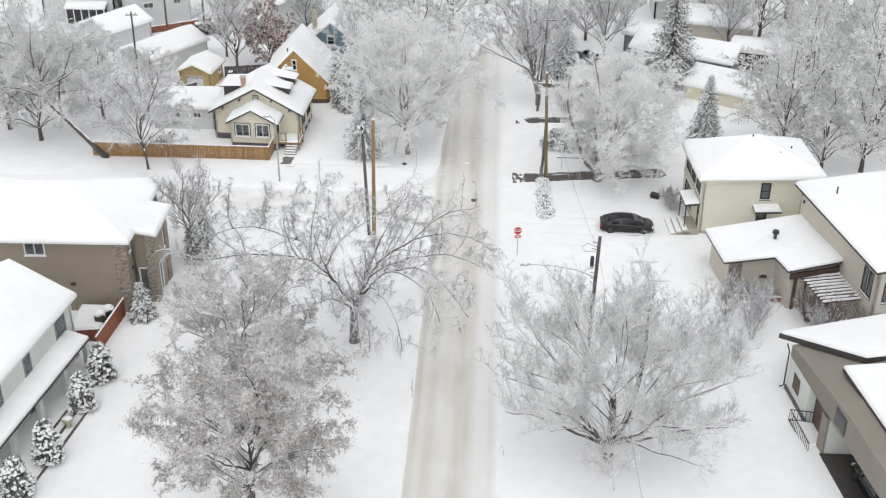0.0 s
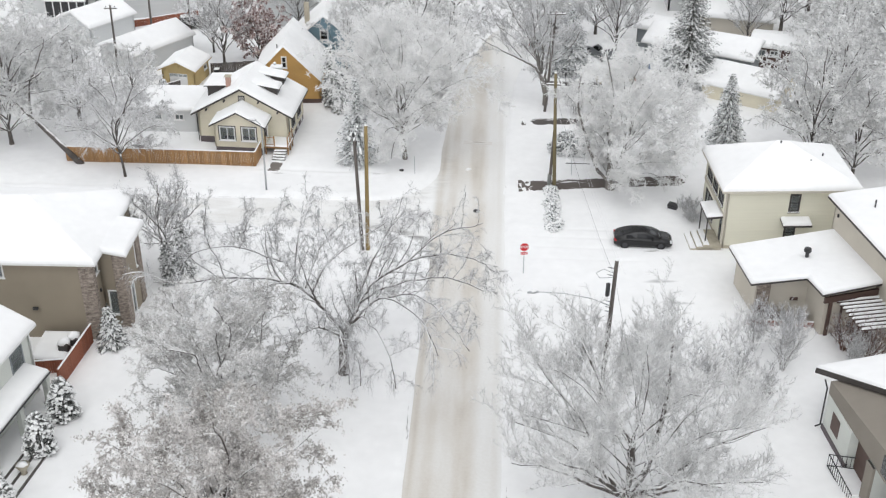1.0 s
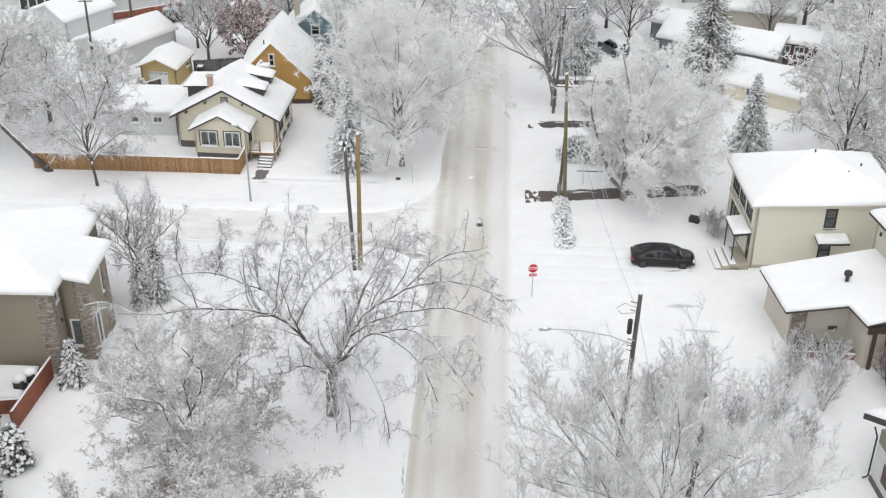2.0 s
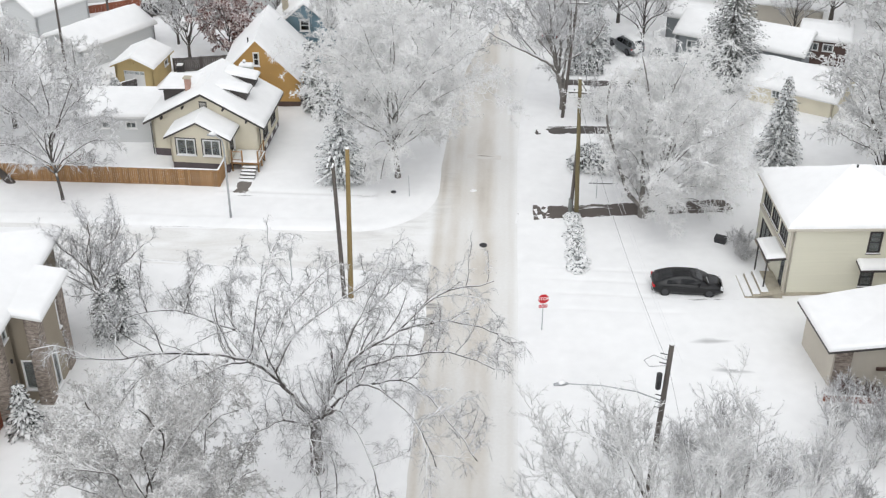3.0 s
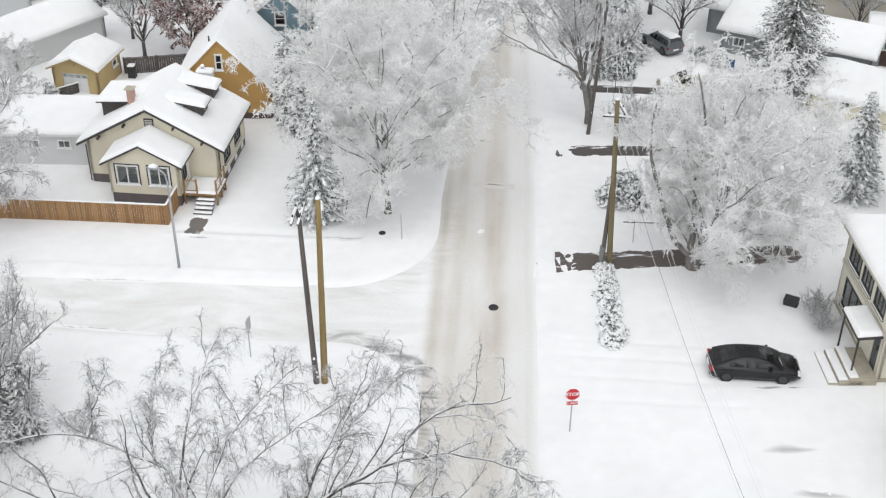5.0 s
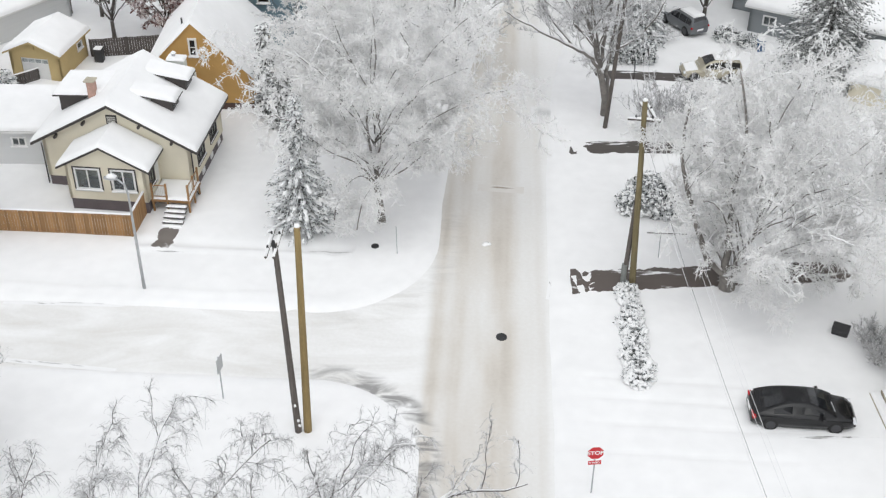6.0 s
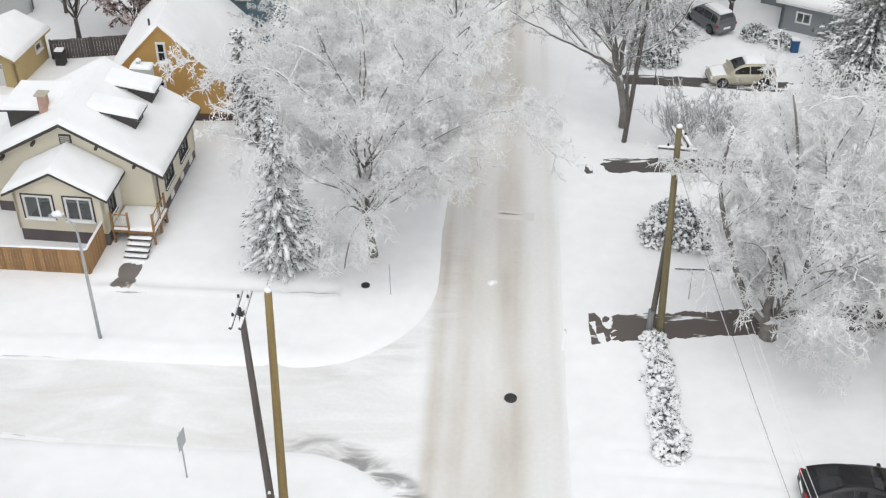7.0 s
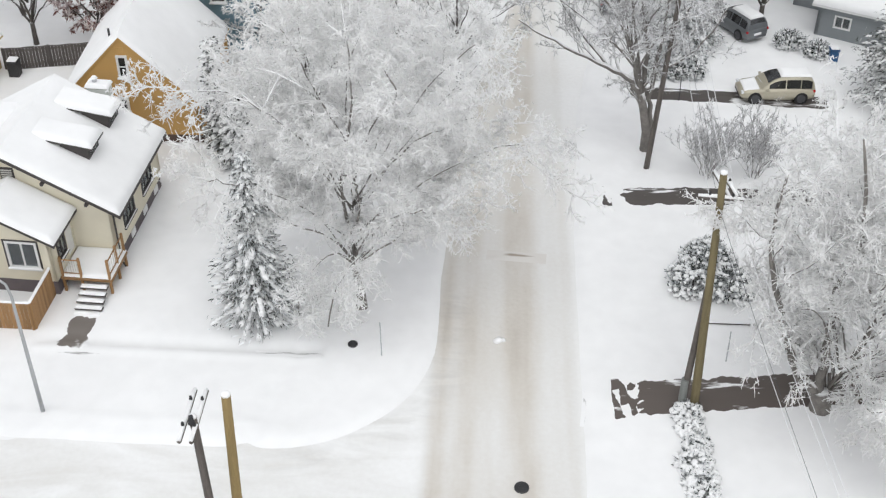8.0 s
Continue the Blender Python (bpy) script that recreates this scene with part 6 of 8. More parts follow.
tree(pose(9.4, 14.9, 0.1), dict(seed=34, kids=(10, 8, 4), up=0.4, arch=0.35, share=0.35, start=0.3, mix=0.25, rmin=0.011, floor=0.4, wander=0.13, trunk=(((0, 0, -0.3), (0.05, 0.1, 0.5), (0.1, 0.3, 1.1)), (0.4, 0.33, 0.27)), stems=(
    (((0.1, 0.3, 0.9), (-1.4, 1.0, 2.2), (-3.2, 1.6, 3.6), (-6.2, 2.2, 4.4)), 0.21),
    (((0.1, 0.3, 0.9), (0.3, 1.6, 3.2), (-1.3, 3.4, 5.8), (-2.6, 4.6, 8.2)), 0.21),
    (((0.1, 0.3, 0.9), (1.4, 1.4, 2.8), (2.2, 3.4, 5.6), (2.6, 5.2, 8.6)), 0.22),
    (((0.1, 0.3, 0.9), (2.2, 0.6, 2.0), (4.4, 1.3, 3.6), (7.4, 1.6, 5.0)), 0.2),
    (((0.1, 0.3, 0.9), (0.8, -1.0, 2.4), (2.2, -2.6, 4.6), (3.4, -4.4, 6.0)), 0.16),
    (((0.1, 0.3, 0.9), (-1.0, -0.9, 2.6), (-2.6, -2.2, 4.8), (-4.0, -3.4, 6.2)), 0.16),
    (((0.1, 0.3, 0.9), (2.2, -0.6, 2.2), (4.4, -1.8, 3.9), (6.6, -2.4, 4.6)), 0.16),
    (((0.1, 0.3, 0.9), (-2.0, -0.4, 2.3), (-4.2, -1.2, 4.0), (-6.4, -1.6, 4.6)), 0.16),
    (((0.1, 0.2, 0.9), (-0.2, -2.2, 1.9), (-0.4, -4.4, 2.8), (-0.2, -6.4, 3.0)), 0.11),
    (((0.8, -1.0, 2.4), (2.8, -3.0, 3.0), (5.0, -4.8, 3.6)), 0.09),
    (((1.4, 1.4, 2.8), (3.2, 2.8, 4.4), (5.0, 4.4, 6.0), (6.2, 5.8, 7.4)), 0.11),
    (((-1.4, 1.0, 2.2), (-2.4, 2.6, 4.2), (-4.4, 4.2, 6.0), (-5.6, 5.2, 7.6)), 0.11)) + crown_stems(27, (0.1, 0.3, 1.0), (0.6, 1.7, 5.0), (7.2, 6.2, 4.8), 20, 0.08, -0.8, 0.065)), 18000, "wide low tree with dark limbs and frosted twigs", M_FROST, tw=dict(SPRIG, width=0.026, droop=0.1, lift=0.3), limb_mat=M_BARK_L, rime=(0.024, 0.017), share=0.75)
tree(pose(-11.0, 5.6, 0.1), dict(seed=15, kids=(9, 7, 5), up=0.2, arch=0.4, share=0.33, wander=0.26, start=0.2, floor=0.8, trunk=stump(5.2, 0.26, (0.2, 0.9)),
    stems=crown_stems(8, (0.1, 0.6, 4.2), (0.2, 1.6, 7.0), (5.6, 5.2, 4.8), 24, 0.1, -0.8, 0.11)), 20000, "tree still holding brown leaves under frost", M_FROST_B, tw=dict(PLUME, width=0.05, length=(0.1, 0.26), flat=True), puff=dict(count=6000, per=6, size=0.2, width=0.07, length=(0.06, 0.14)), rime=(0.026, 0.022), limb_mat=M_BARK_L)
tree(pose(-13.8, 19.6, 0.1), dict(seed=16, kids=(9, 7, 5), up=0.25, arch=0.4, share=0.34, wander=0.26, start=0.2, floor=0.5, trunk=stump(1.6, 0.17, (0.0, 0.2)),
    stems=crown_stems(9, (0.0, 0.2, 1.4), (-0.1, 0.9, 4.9), (5.2, 5.0, 4.5), 24, 0.12, -0.75, 0.085)), 17000, "smaller tree with grey-brown leaves edged by frost", M_FROST_L, tw=dict(PLUME, width=0.04, length=(0.1, 0.28)), rime=(0.026, 0.02), limb_mat=M_BARK_L, puff=dict(count=3500, per=5, size=0.17, width=0.05, length=(0.06, 0.15)))
tree(pose(-7.7, 27.2, 0.1), dict(seed=26, kids=(19, 8, 4), mix=0.4, up=0.18, arch=0.95, share=0.23, wander=0.2, start=0.1, rmin=0.011, floor=0.9, trunk=(((0, 0, -0.3), (0.05, 0, 0.8), (0.0, 0.1, 2.0), (0.1, 0.3, 3.0)), (0.42, 0.34, 0.30, 0.27)), stems=(
    (((0.1, 0.3, 2.7), (-1.1, 0.7, 4.3), (-2.6, 1.1, 5.6), (-4.5, 1.4, 6.1), (-7.6, 1.2, 6.2), (-10.2, 1.0, 5.9), (-12.2, 1.2, 5.8)), 0.156),
    (((-2.6, 1.1, 5.6), (-3.4, 0.2, 6.6), (-5.0, -1.6, 7.0), (-6.5, -3.1, 6.5), (-6.9, -3.9, 5.0)), 0.078),
    (((-2.6, 1.1, 5.6), (-3.6, 2.4, 6.5), (-4.5, 3.0, 6.6), (-7.4, 3.8, 7.0), (-10.1, 4.1, 6.3), (-11.2, 4.0, 5.0)), 0.078),
    (((-4.2, 2.8, 6.6), (-4.6, 3.6, 7.6), (-4.6, 4.8, 8.6), (-4.4, 6.2, 9.4)), 0.047),
    (((-3.2, 2.0, 6.2), (-3.0, 3.0, 8.2), (-2.8, 4.6, 9.2), (-2.4, 7.2, 9.8)), 0.055),
    (((-7.0, 3.7, 6.9), (-6.6, 3.4, 8.0), (-6.1, 2.6, 9.3), (-5.9, 4.0, 10.2)), 0.043),
    (((-9.0, 4.0, 6.7), (-9.4, 4.6, 7.8), (-9.3, 5.2, 9.2)), 0.039),
    (((-2.0, 1.0, 5.2), (-1.0, 2.4, 6.8), (0.6, 3.4, 7.8), (2.6, 4.6, 8.8)), 0.058),
    (((-2.4, 1.2, 5.5), (-1.8, 3.6, 7.0), (-0.6, 5.6, 7.8), (0.4, 7.2, 8.0)), 0.055),
    (((0.1, 0.3, 2.8), (1.0, 1.5, 4.4), (1.9, 2.6, 5.4), (4.0, 3.2, 6.6), (5.9, 5.2, 7.5), (8.8, 5.3, 8.4)), 0.148),
    (((0.1, 0.3, 2.8), (1.0, 2.0, 5.0), (2.4, 4.2, 7.8), (3.4, 5.2, 9.2)), 0.101),
    (((1.0, 1.5, 4.4), (2.6, 1.8, 5.4), (5.5, 2.4, 5.9), (7.6, 2.5, 5.6), (8.9, 2.4, 5.0)), 0.094),
    (((4.0, 3.2, 6.6), (6.0, 3.6, 7.0), (8.2, 3.8, 6.6), (9.6, 3.8, 5.6)), 0.070),
    (((0.2, 0.2, 2.8), (1.4, -0.4, 5.0), (3.0, -1.2, 6.6), (5.4, -4.1, 6.9), (6.4, -5.2, 5.2)), 0.094),
    (((3.0, -1.2, 6.6), (5.0, -1.4, 6.9), (7.0, -4.4, 7.1), (8.2, -5.2, 5.6)), 0.062),
    (((0.2, 0.2, 2.8), (1.0, -1.6, 5.0), (1.9, -2.7, 6.0), (3.4, -5.0, 5.4), (4.0, -6.4, 3.6)), 0.086),
    (((0.1, 0.1, 2.7), (0.2, -1.8, 4.6), (0.6, -4.0, 5.0), (1.2, -5.8, 3.4)), 0.078),
    (((0, 0.1, 2.6), (-1.2, -1.4, 4.4), (-2.4, -3.2, 4.6), (-3.4, -4.8, 2.8)), 0.070),
    (((0.1, 0.1, 2.4), (0.6, -1.0, 3.2), (1.2, -2.2, 2.8), (1.5, -3.2, 1.3)), 0.062),
    (((-6.6, 1.2, 6.2), (-8.2, -0.6, 5.9), (-9.6, -2.0, 4.6)), 0.047),
    (((-4.2, 1.4, 6.1), (-4.8, 0.2, 5.2), (-5.0, -0.6, 3.4)), 0.047),
    (((1.9, 2.6, 5.4), (2.4, 4.6, 6.6), (3.8, 6.8, 7.2), (4.6, 8.0, 7.2)), 0.062))), 22000, "spreading bare tree with arching snow-lined limbs", M_FROST_G, "bare_tree", tw=dict(SPRIG, width=0.014, droop=1.3, length=(0.2, 0.6), side=2), rime=(0.018, 0.012), rime_mat=M_FROST_G, limb_mat=M_BARK, share=0.62)
tree(pose(-34.4, 57.0, 0.1), dict(seed=17, kids=(9, 7, 4), up=0.2, arch=0.5, share=0.33, wander=0.22, start=0.2, floor=1.2, trunk=(((0, 0, -0.3), (-2.0, 0.6, 1.6), (-4.4, 1.4, 3.7), (-6.4, 2.2, 5.4)), (0.3, 0.24, 0.21, 0.18)),
    stems=((((-4.4, 1.4, 3.7), (-4.4, 2.0, 6.0), (-3.4, 2.6, 8.6), (-2.6, 3.0, 10.6)), 0.11),) + crown_stems(10, (-6.2, 2.1, 5.2), (-6.6, 3.2, 7.4), (7.6, 6.4, 4.8), 22, 0.1, -0.75, 0.11)), 12000, "leaning tree with a frosted crown", M_FROST, tw=dict(PLUME, width=0.03), rime=(0.03, 0.024), limb_mat=M_BARK_L)
T8 = tree(pose(-29.9, 54.6, 0.1), dict(seed=18, kids=(9, 6, 4), up=0.25, arch=0.6, share=0.34, wander=0.22, start=0.2, floor=0.6, trunk=stump(2.0, 0.1, (-0.3, 0.3)), stems=((((-0.3, 0.3, 1.9), (-0.4, 0.5, 4.2), (0.6, 0.8, 6.2), (1.8, 1.0, 8.8)), 0.09),) + crown_stems(11, (-0.3, 0.3, 1.9), (-0.6, 1.1, 5.2), (5.0, 4.4, 4.3), 16, 0.14, -0.75, 0.075)), 8000, "frosted tree drooping over the board fence", M_FROST_F, tw=dict(PLUME, width=0.028, droop=1.1), rime=(0.026, 0.022), limb_mat=M_BARK_L)
tree(pose(-22.4, 39.7, 0.1), dict(seed=19, kids=(9, 7, 4), up=0.4, arch=0.15, share=0.36, wander=0.16, start=0.2, floor=0.8, trunk=stump(1.4, 0.1), stems=crown_stems(12, (0, 0, 1.2), (0, 0.2, 4.2), (3.1, 2.9, 2.9), 15, 0.06, -0.45, 0.05)), 2600, "small bare ornamental tree", M_FROST_D, "bare_tree", tw=dict(SPRIG, width=0.012, length=(0.2, 0.5)), rime=(0.012, 0.009), rime_mat=M_FROST_G, bark=M_BARK_G, snow=None)
tree(pose(-23.3, 81.2, 0.1), dict(seed=20, kids=(8, 5, 3), up=0.25, arch=0.3, share=0.35, wander=0.22, start=0.15, floor=0.4, trunk=stump(0.7, 0.12), stems=crown_stems(13, (0, 0, 0.6), (0, 0, 3.9), (3.1, 3.0, 3.7), 12, 0.1, -0.8, 0.08)), 10000, "reddish tree with frosted leaves", M_FROST_R, tw=dict(width=0.06, length=(0.15, 0.35), flat=True), snow=None)
TB = tree(pose(-26.9, 81.0, 0.1), dict(seed=21, kids=(7, 5, 4), up=0.4, arch=0.1, share=0.36, wander=0.18, start=0.2, floor=0.6, trunk=stump(1.4, 0.13), stems=crown_stems(14, (0, 0, 1.2), (0, 0, 5.4), (3.8, 3.8, 4.0), 12, 0.08, -0.5, 0.1)), 2000, "slim grey tree dusted with frost", M_FROST_F, tw=dict(SPRIG, width=0.03), rime=(0.03, 0.024), limb_mat=M_BARK_L, snow=(0,))
TC = tree(pose(28.6, 58.4, 0.1), dict(seed=22, kids=(6, 5, 3), up=0.25, arch=0.3, share=0.36, wander=0.22, start=0.2, floor=0.8, trunk=stump(1.7, 0.2), stems=crown_stems(15, (0, 0, 1.5), (0, 0, 6.4), (5.6, 5.6, 5.4), 13, 0.1, -0.72, 0.11)), 2600, "large back-garden tree white with frost", M_FROST, tw=HAZE, limb_mat=M_BARK_L, rime=(0.05, 0.045), snow=(0,))
TD = tree(pose(-6.8, 83.0, 0.1), dict(seed=23, kids=(6, 5, 3), up=0.25, arch=0.3, share=0.36, wander=0.22, start=0.2, floor=0.8, trunk=stump(2.0, 0.2), stems=crown_stems(16, (0, 0, 1.8), (0, 0, 6.8), (5.8, 5.8, 5.4), 13, 0.1, -0.72, 0.11)), 2600, "frosted street tree further along", M_FROST, tw=HAZE, limb_mat=M_BARK_L, rime=(0.05, 0.045), snow=(0,))
TE = tree(pose(-46.0, 63.0, 0.1), dict(seed=24, kids=(6, 5, 3), up=0.25, arch=0.3, share=0.36, wander=0.22, start=0.2, floor=0.8, trunk=stump(1.6, 0.2), stems=crown_stems(17, (0, 0, 1.4), (0, 0, 5.8), (5.6, 5.4, 4.8), 13, 0.1, -0.72, 0.11)), 2600, "frosted garden tree in the distance", M_FROST, tw=HAZE, limb_mat=M_BARK_L, rime=(0.05, 0.045), snow=(0,))


def again(src, places, label):
    for k, (x, y, s, rz) in enumerate(places):
        c = copy_thing(src, pose(x, y, 0.1, 0, 0, rz))
        c.scale = (s, s, s * (0.94 + 0.04 * (k % 4)))
        tagged(c, label, "tree", "frosted trees in the distance")


again(TC, [(32.0, 56.8, 0.85, 80), (35.9, 57.6, 0.95, 215), (31.5, 63.5, 0.95, 20), (39.5, 66, 1.0, 150), (34.5, 72, 0.9, 210), (42, 77, 1.05, 30), (36.5, 83, 1.0, 100), (33, 93, 1.0, 260), (42, 92, 1.1, 320), (48, 70, 1.0, 10), (50, 84, 1.1, 200), (45, 60, 0.95, 290), (27, 98, 0.9, 45), (38, 102, 1.1, 140), (50, 100, 1.1, 60)], "frosted tree in the back gardens")
again(TD, [(-12.5, 90, 0.9, 140), (-3.5, 95, 1.0, 200), (-13, 104, 1.0, 20), (-20, 101, 0.9, 250), (0.5, 106, 0.9, 310), (-10, 72.5, 0.75, 45), (-8, 116, 1.1, 5), (-24, 112, 1.1, 95), (-14, 80.5, 0.62, 190), (-3.0, 77.5, 0.7, 100)], "frosted street tree further along")
again(TE, [(-52, 70, 0.95, 170), (-44, 73, 0.75, 240), (-57, 80, 1.0, 330), (-61, 92, 1.0, 120), (-32, 103, 0.9, 80), (-41, 109, 1.0, 210), (-54, 107, 1.0, 300), (12.5, 92.5, 0.8, 33), (17, 104, 0.9, 81), (14, 113, 1.0, 12), (24, 113, 1.0, 150), (33, 114, 1.0, 15)], "frosted garden tree in the distance")
again(TB, [(-28.8, 84.5, 0.85, 10), (-20.5, 91, 0.9, 70), (-40.5, 70.5, 0.8, 30), (28.5, 88.5, 0.85, 200), (17.5, 96, 0.9, 260)], "slim bare tree dusted with frost")
again(TE, [(-37.5, 66, 0.85, 90), (-42, 60.5, 0.9, 200), (-33.5, 70.5, 0.55, 300), (-50, 76, 0.9, 140)], "young frosted tree in a back garden")


again(T8, [(7.4, 87.0, 0.8, 200)], "weeping garden tree bowed under frost")
again(TB, [(14.2, 86.0, 1.1, 40)], "bare garden tree with a dark trunk")


def conifer(m, h, r, seed, label, name="spruce", boughs=13, lump=1.0, snowy=0.8, mat_=None, columnar=False, dens=1.0):
    """Whorls of drooping boughs made of needle sprays, with snow lying on them."""
    rng = np.random.RandomState(seed)
    t = thing(name, m, label, "tree")
    part("trunk", Shape().tube([(0, 0, -0.2), (0, 0, h * 0.5), (0, 0, h * 0.98)], [0.028 * h, 0.016 * h, 0.01], 7), M_BARK, t, smooth=True)
    P, D, L, W = [], [], [], []
    lumps = []
    z = 0.07 * h
    while z < h * 0.97:
        k = z / h
        rr = r * ((1 - k) ** 0.8 if not columnar else min(1, 1.3 * (1 - k) ** 0.45)) * rng.uniform(0.85, 1.1) + 0.05
        nb = max(4, int(boughs * (0.45 + 0.55 * (1 - k))))
        for j in range(nb):
            a = 2 * math.pi * (j + rng.rand()) / nb
            R = rr * rng.uniform(0.7, 1.12)
            d = np.array([math.cos(a), math.sin(a), 0])
            n = int((8 + 10 * R) * dens)
            for q in range(n):
                u = (q + rng.rand()) / n
                p = d * R * u + np.array([0, 0, z - 0.28 * R * u * u + 0.08 * R * u])
                P.append(p + rng.normal(size=3) * 0.05 * (1 + R))
                v = d * 0.9 + rng.normal(size=3) * 0.55 + np.array([0, 0, -0.25])
                D.append(v / np.linalg.norm(v))
                L.append(rng.uniform(0.15, 0.34) * (0.6 + 0.4 * min(1.5, R)) / dens ** 0.5)
                W.append(rng.uniform(0.05, 0.11) / dens ** 0.6)
            if rng.rand() < snowy:
                for q in range(2 + int(R * 3.2)):
                    u = rng.uniform(0.25, 1.0)
                    p = d * R * u + np.array([0, 0, z - 0.28 * R * u * u + 0.08 * R * u + 0.05])
                    lumps.append((p, rng.uniform(0.09, 0.19) * lump * (0.7 + 0.3 * min(1.4, R)), a))
        z += h * rng.uniform(0.028, 0.045)
    P, D, L, W = np.array(P), np.array(D), np.array(L)[:, None], np.array(W)[:, None]
    S = np.cross(D, rng.normal(size=P.shape))
    S /= np.linalg.norm(S, axis=1, keepdims=True)
    Q1, Q2 = P + D * L * 0.5, P + D * L + np.array([0, 0, -0.04])
    V = np.stack([P - S * W * .3, P + S * W * .3, Q1 - S * W * .5, Q1 + S * W * .5, Q2 - S * W * .1, Q2 + S * W * .1], 1).reshape(-1, 3)
    k = np.arange(len(P))[:, None] * 6
    F = np.concatenate([k + np.array([0, 1, 3, 2]), k + np.array([2, 3, 5, 4])], 0)
    ob = new("foliage", array_mesh("foliage", V, F, mat_ or M_NEEDLE))
    ob.parent = t
    ob["kind"], ob["label"] = "stuff", "dark needles rimmed with frost"
    part("snow_load", lump_shape(lumps, seed, 0.34, 2.3), M_LUMP, t, "clumps of snow on the boughs", True)["kind"] = "stuff"
    return t


ICO = None


def lump_shape(lumps, seed, flat=0.55, stretch=1.5):
    """Flattened uneven snow clumps at (place, size, heading)."""
    global ICO
    if ICO is None:
        bm = bmesh.new()
        bmesh.ops.create_icosphere(bm, subdivisions=1, radius=1)
        bm.verts.ensure_lookup_table()
        ICO = (np.array([v.co for v in bm.verts]), [tuple(v.index for v in f.verts) for f in bm.faces])
        bm.free()
    r = np.random.RandomState(seed + 99)
    s = Shape()
    for p, size, a in lumps:
        v = ICO[0] * r.uniform(0.75, 1.2, size=(len(ICO[0]), 1)) * size * np.array([stretch, 1.0, flat])
        c, n = math.cos(a), math.sin(a)
        v = np.stack([v[:, 0] * c - v[:, 1] * n, v[:, 0] * n + v[:, 1] * c, v[:, 2] - 0.25 * np.abs(v[:, 0])], 1) + p
        s.add(v, ICO[1])
    return s


conifer(pose(-10.35, 58.55, 0.05), 8.2, 1.95, 31, "blue-green spruce with snow on every bough", boughs=17, lump=0.74, snowy=1.0, dens=2.4, mat_=M_NEEDLE_F)
conifer(pose(22.3, 63.3, 0.05), 7.2, 1.9, 32, "drooping spruce loaded with snow", boughs=16, lump=0.72, snowy=1.0, dens=2.0, mat_=M_NEEDLE_F)
conifer(pose(20.6, 77.4, 0.05), 12.8, 3.7, 33, "tall dark spruce flecked with snow", boughs=18, lump=0.55, snowy=0.9, dens=2.0, mat_=M_NEEDLE_D)
conifer(pose(-13.2, 69.4, 0.05), 4.2, 0.75, 39, "small dark cedar flecked with snow", "cedar", columnar=True, mat_=M_NEEDLE_D)
conifer(pose(-14.2, 70.6, 0.05), 6.4, 0.75, 34, "slim dark cedar beside the ochre house", "cedar", columnar=True, mat_=M_NEEDLE_D)
conifer(pose(9.4, 83.0, 0.05), 6.4, 2.3, 36, "snow-laden spruce by a drive", boughs=15, lump=0.7, snowy=1.0, mat_=M_NEEDLE_F, dens=1.8)
conifer(pose(-31.0, 72.0, 0.05), 2.0, 0.8, 35, "small snowy spruce in front of the garage")

conifer(pose(-20.8, 38.5, 0.05), 4.6, 0.6, 137, "slim juniper flecked with snow", "juniper", columnar=True, mat_=M_NEEDLE_D, dens=2.0, lump=0.7)
conifer(pose(-21.7, 37.8, 0.05), 3.6, 0.6, 37, "columnar juniper dusted with snow", "juniper", columnar=True, mat_=M_NEEDLE_D, dens=2.0, lump=0.6)
conifer(pose(-23.6, 29.5, 0.05), 3.1, 1.0, 38, "cone-shaped cedar crusted with snow", "cedar", columnar=False, mat_=M_NEEDLE_D, lump=0.9, snowy=1.0)


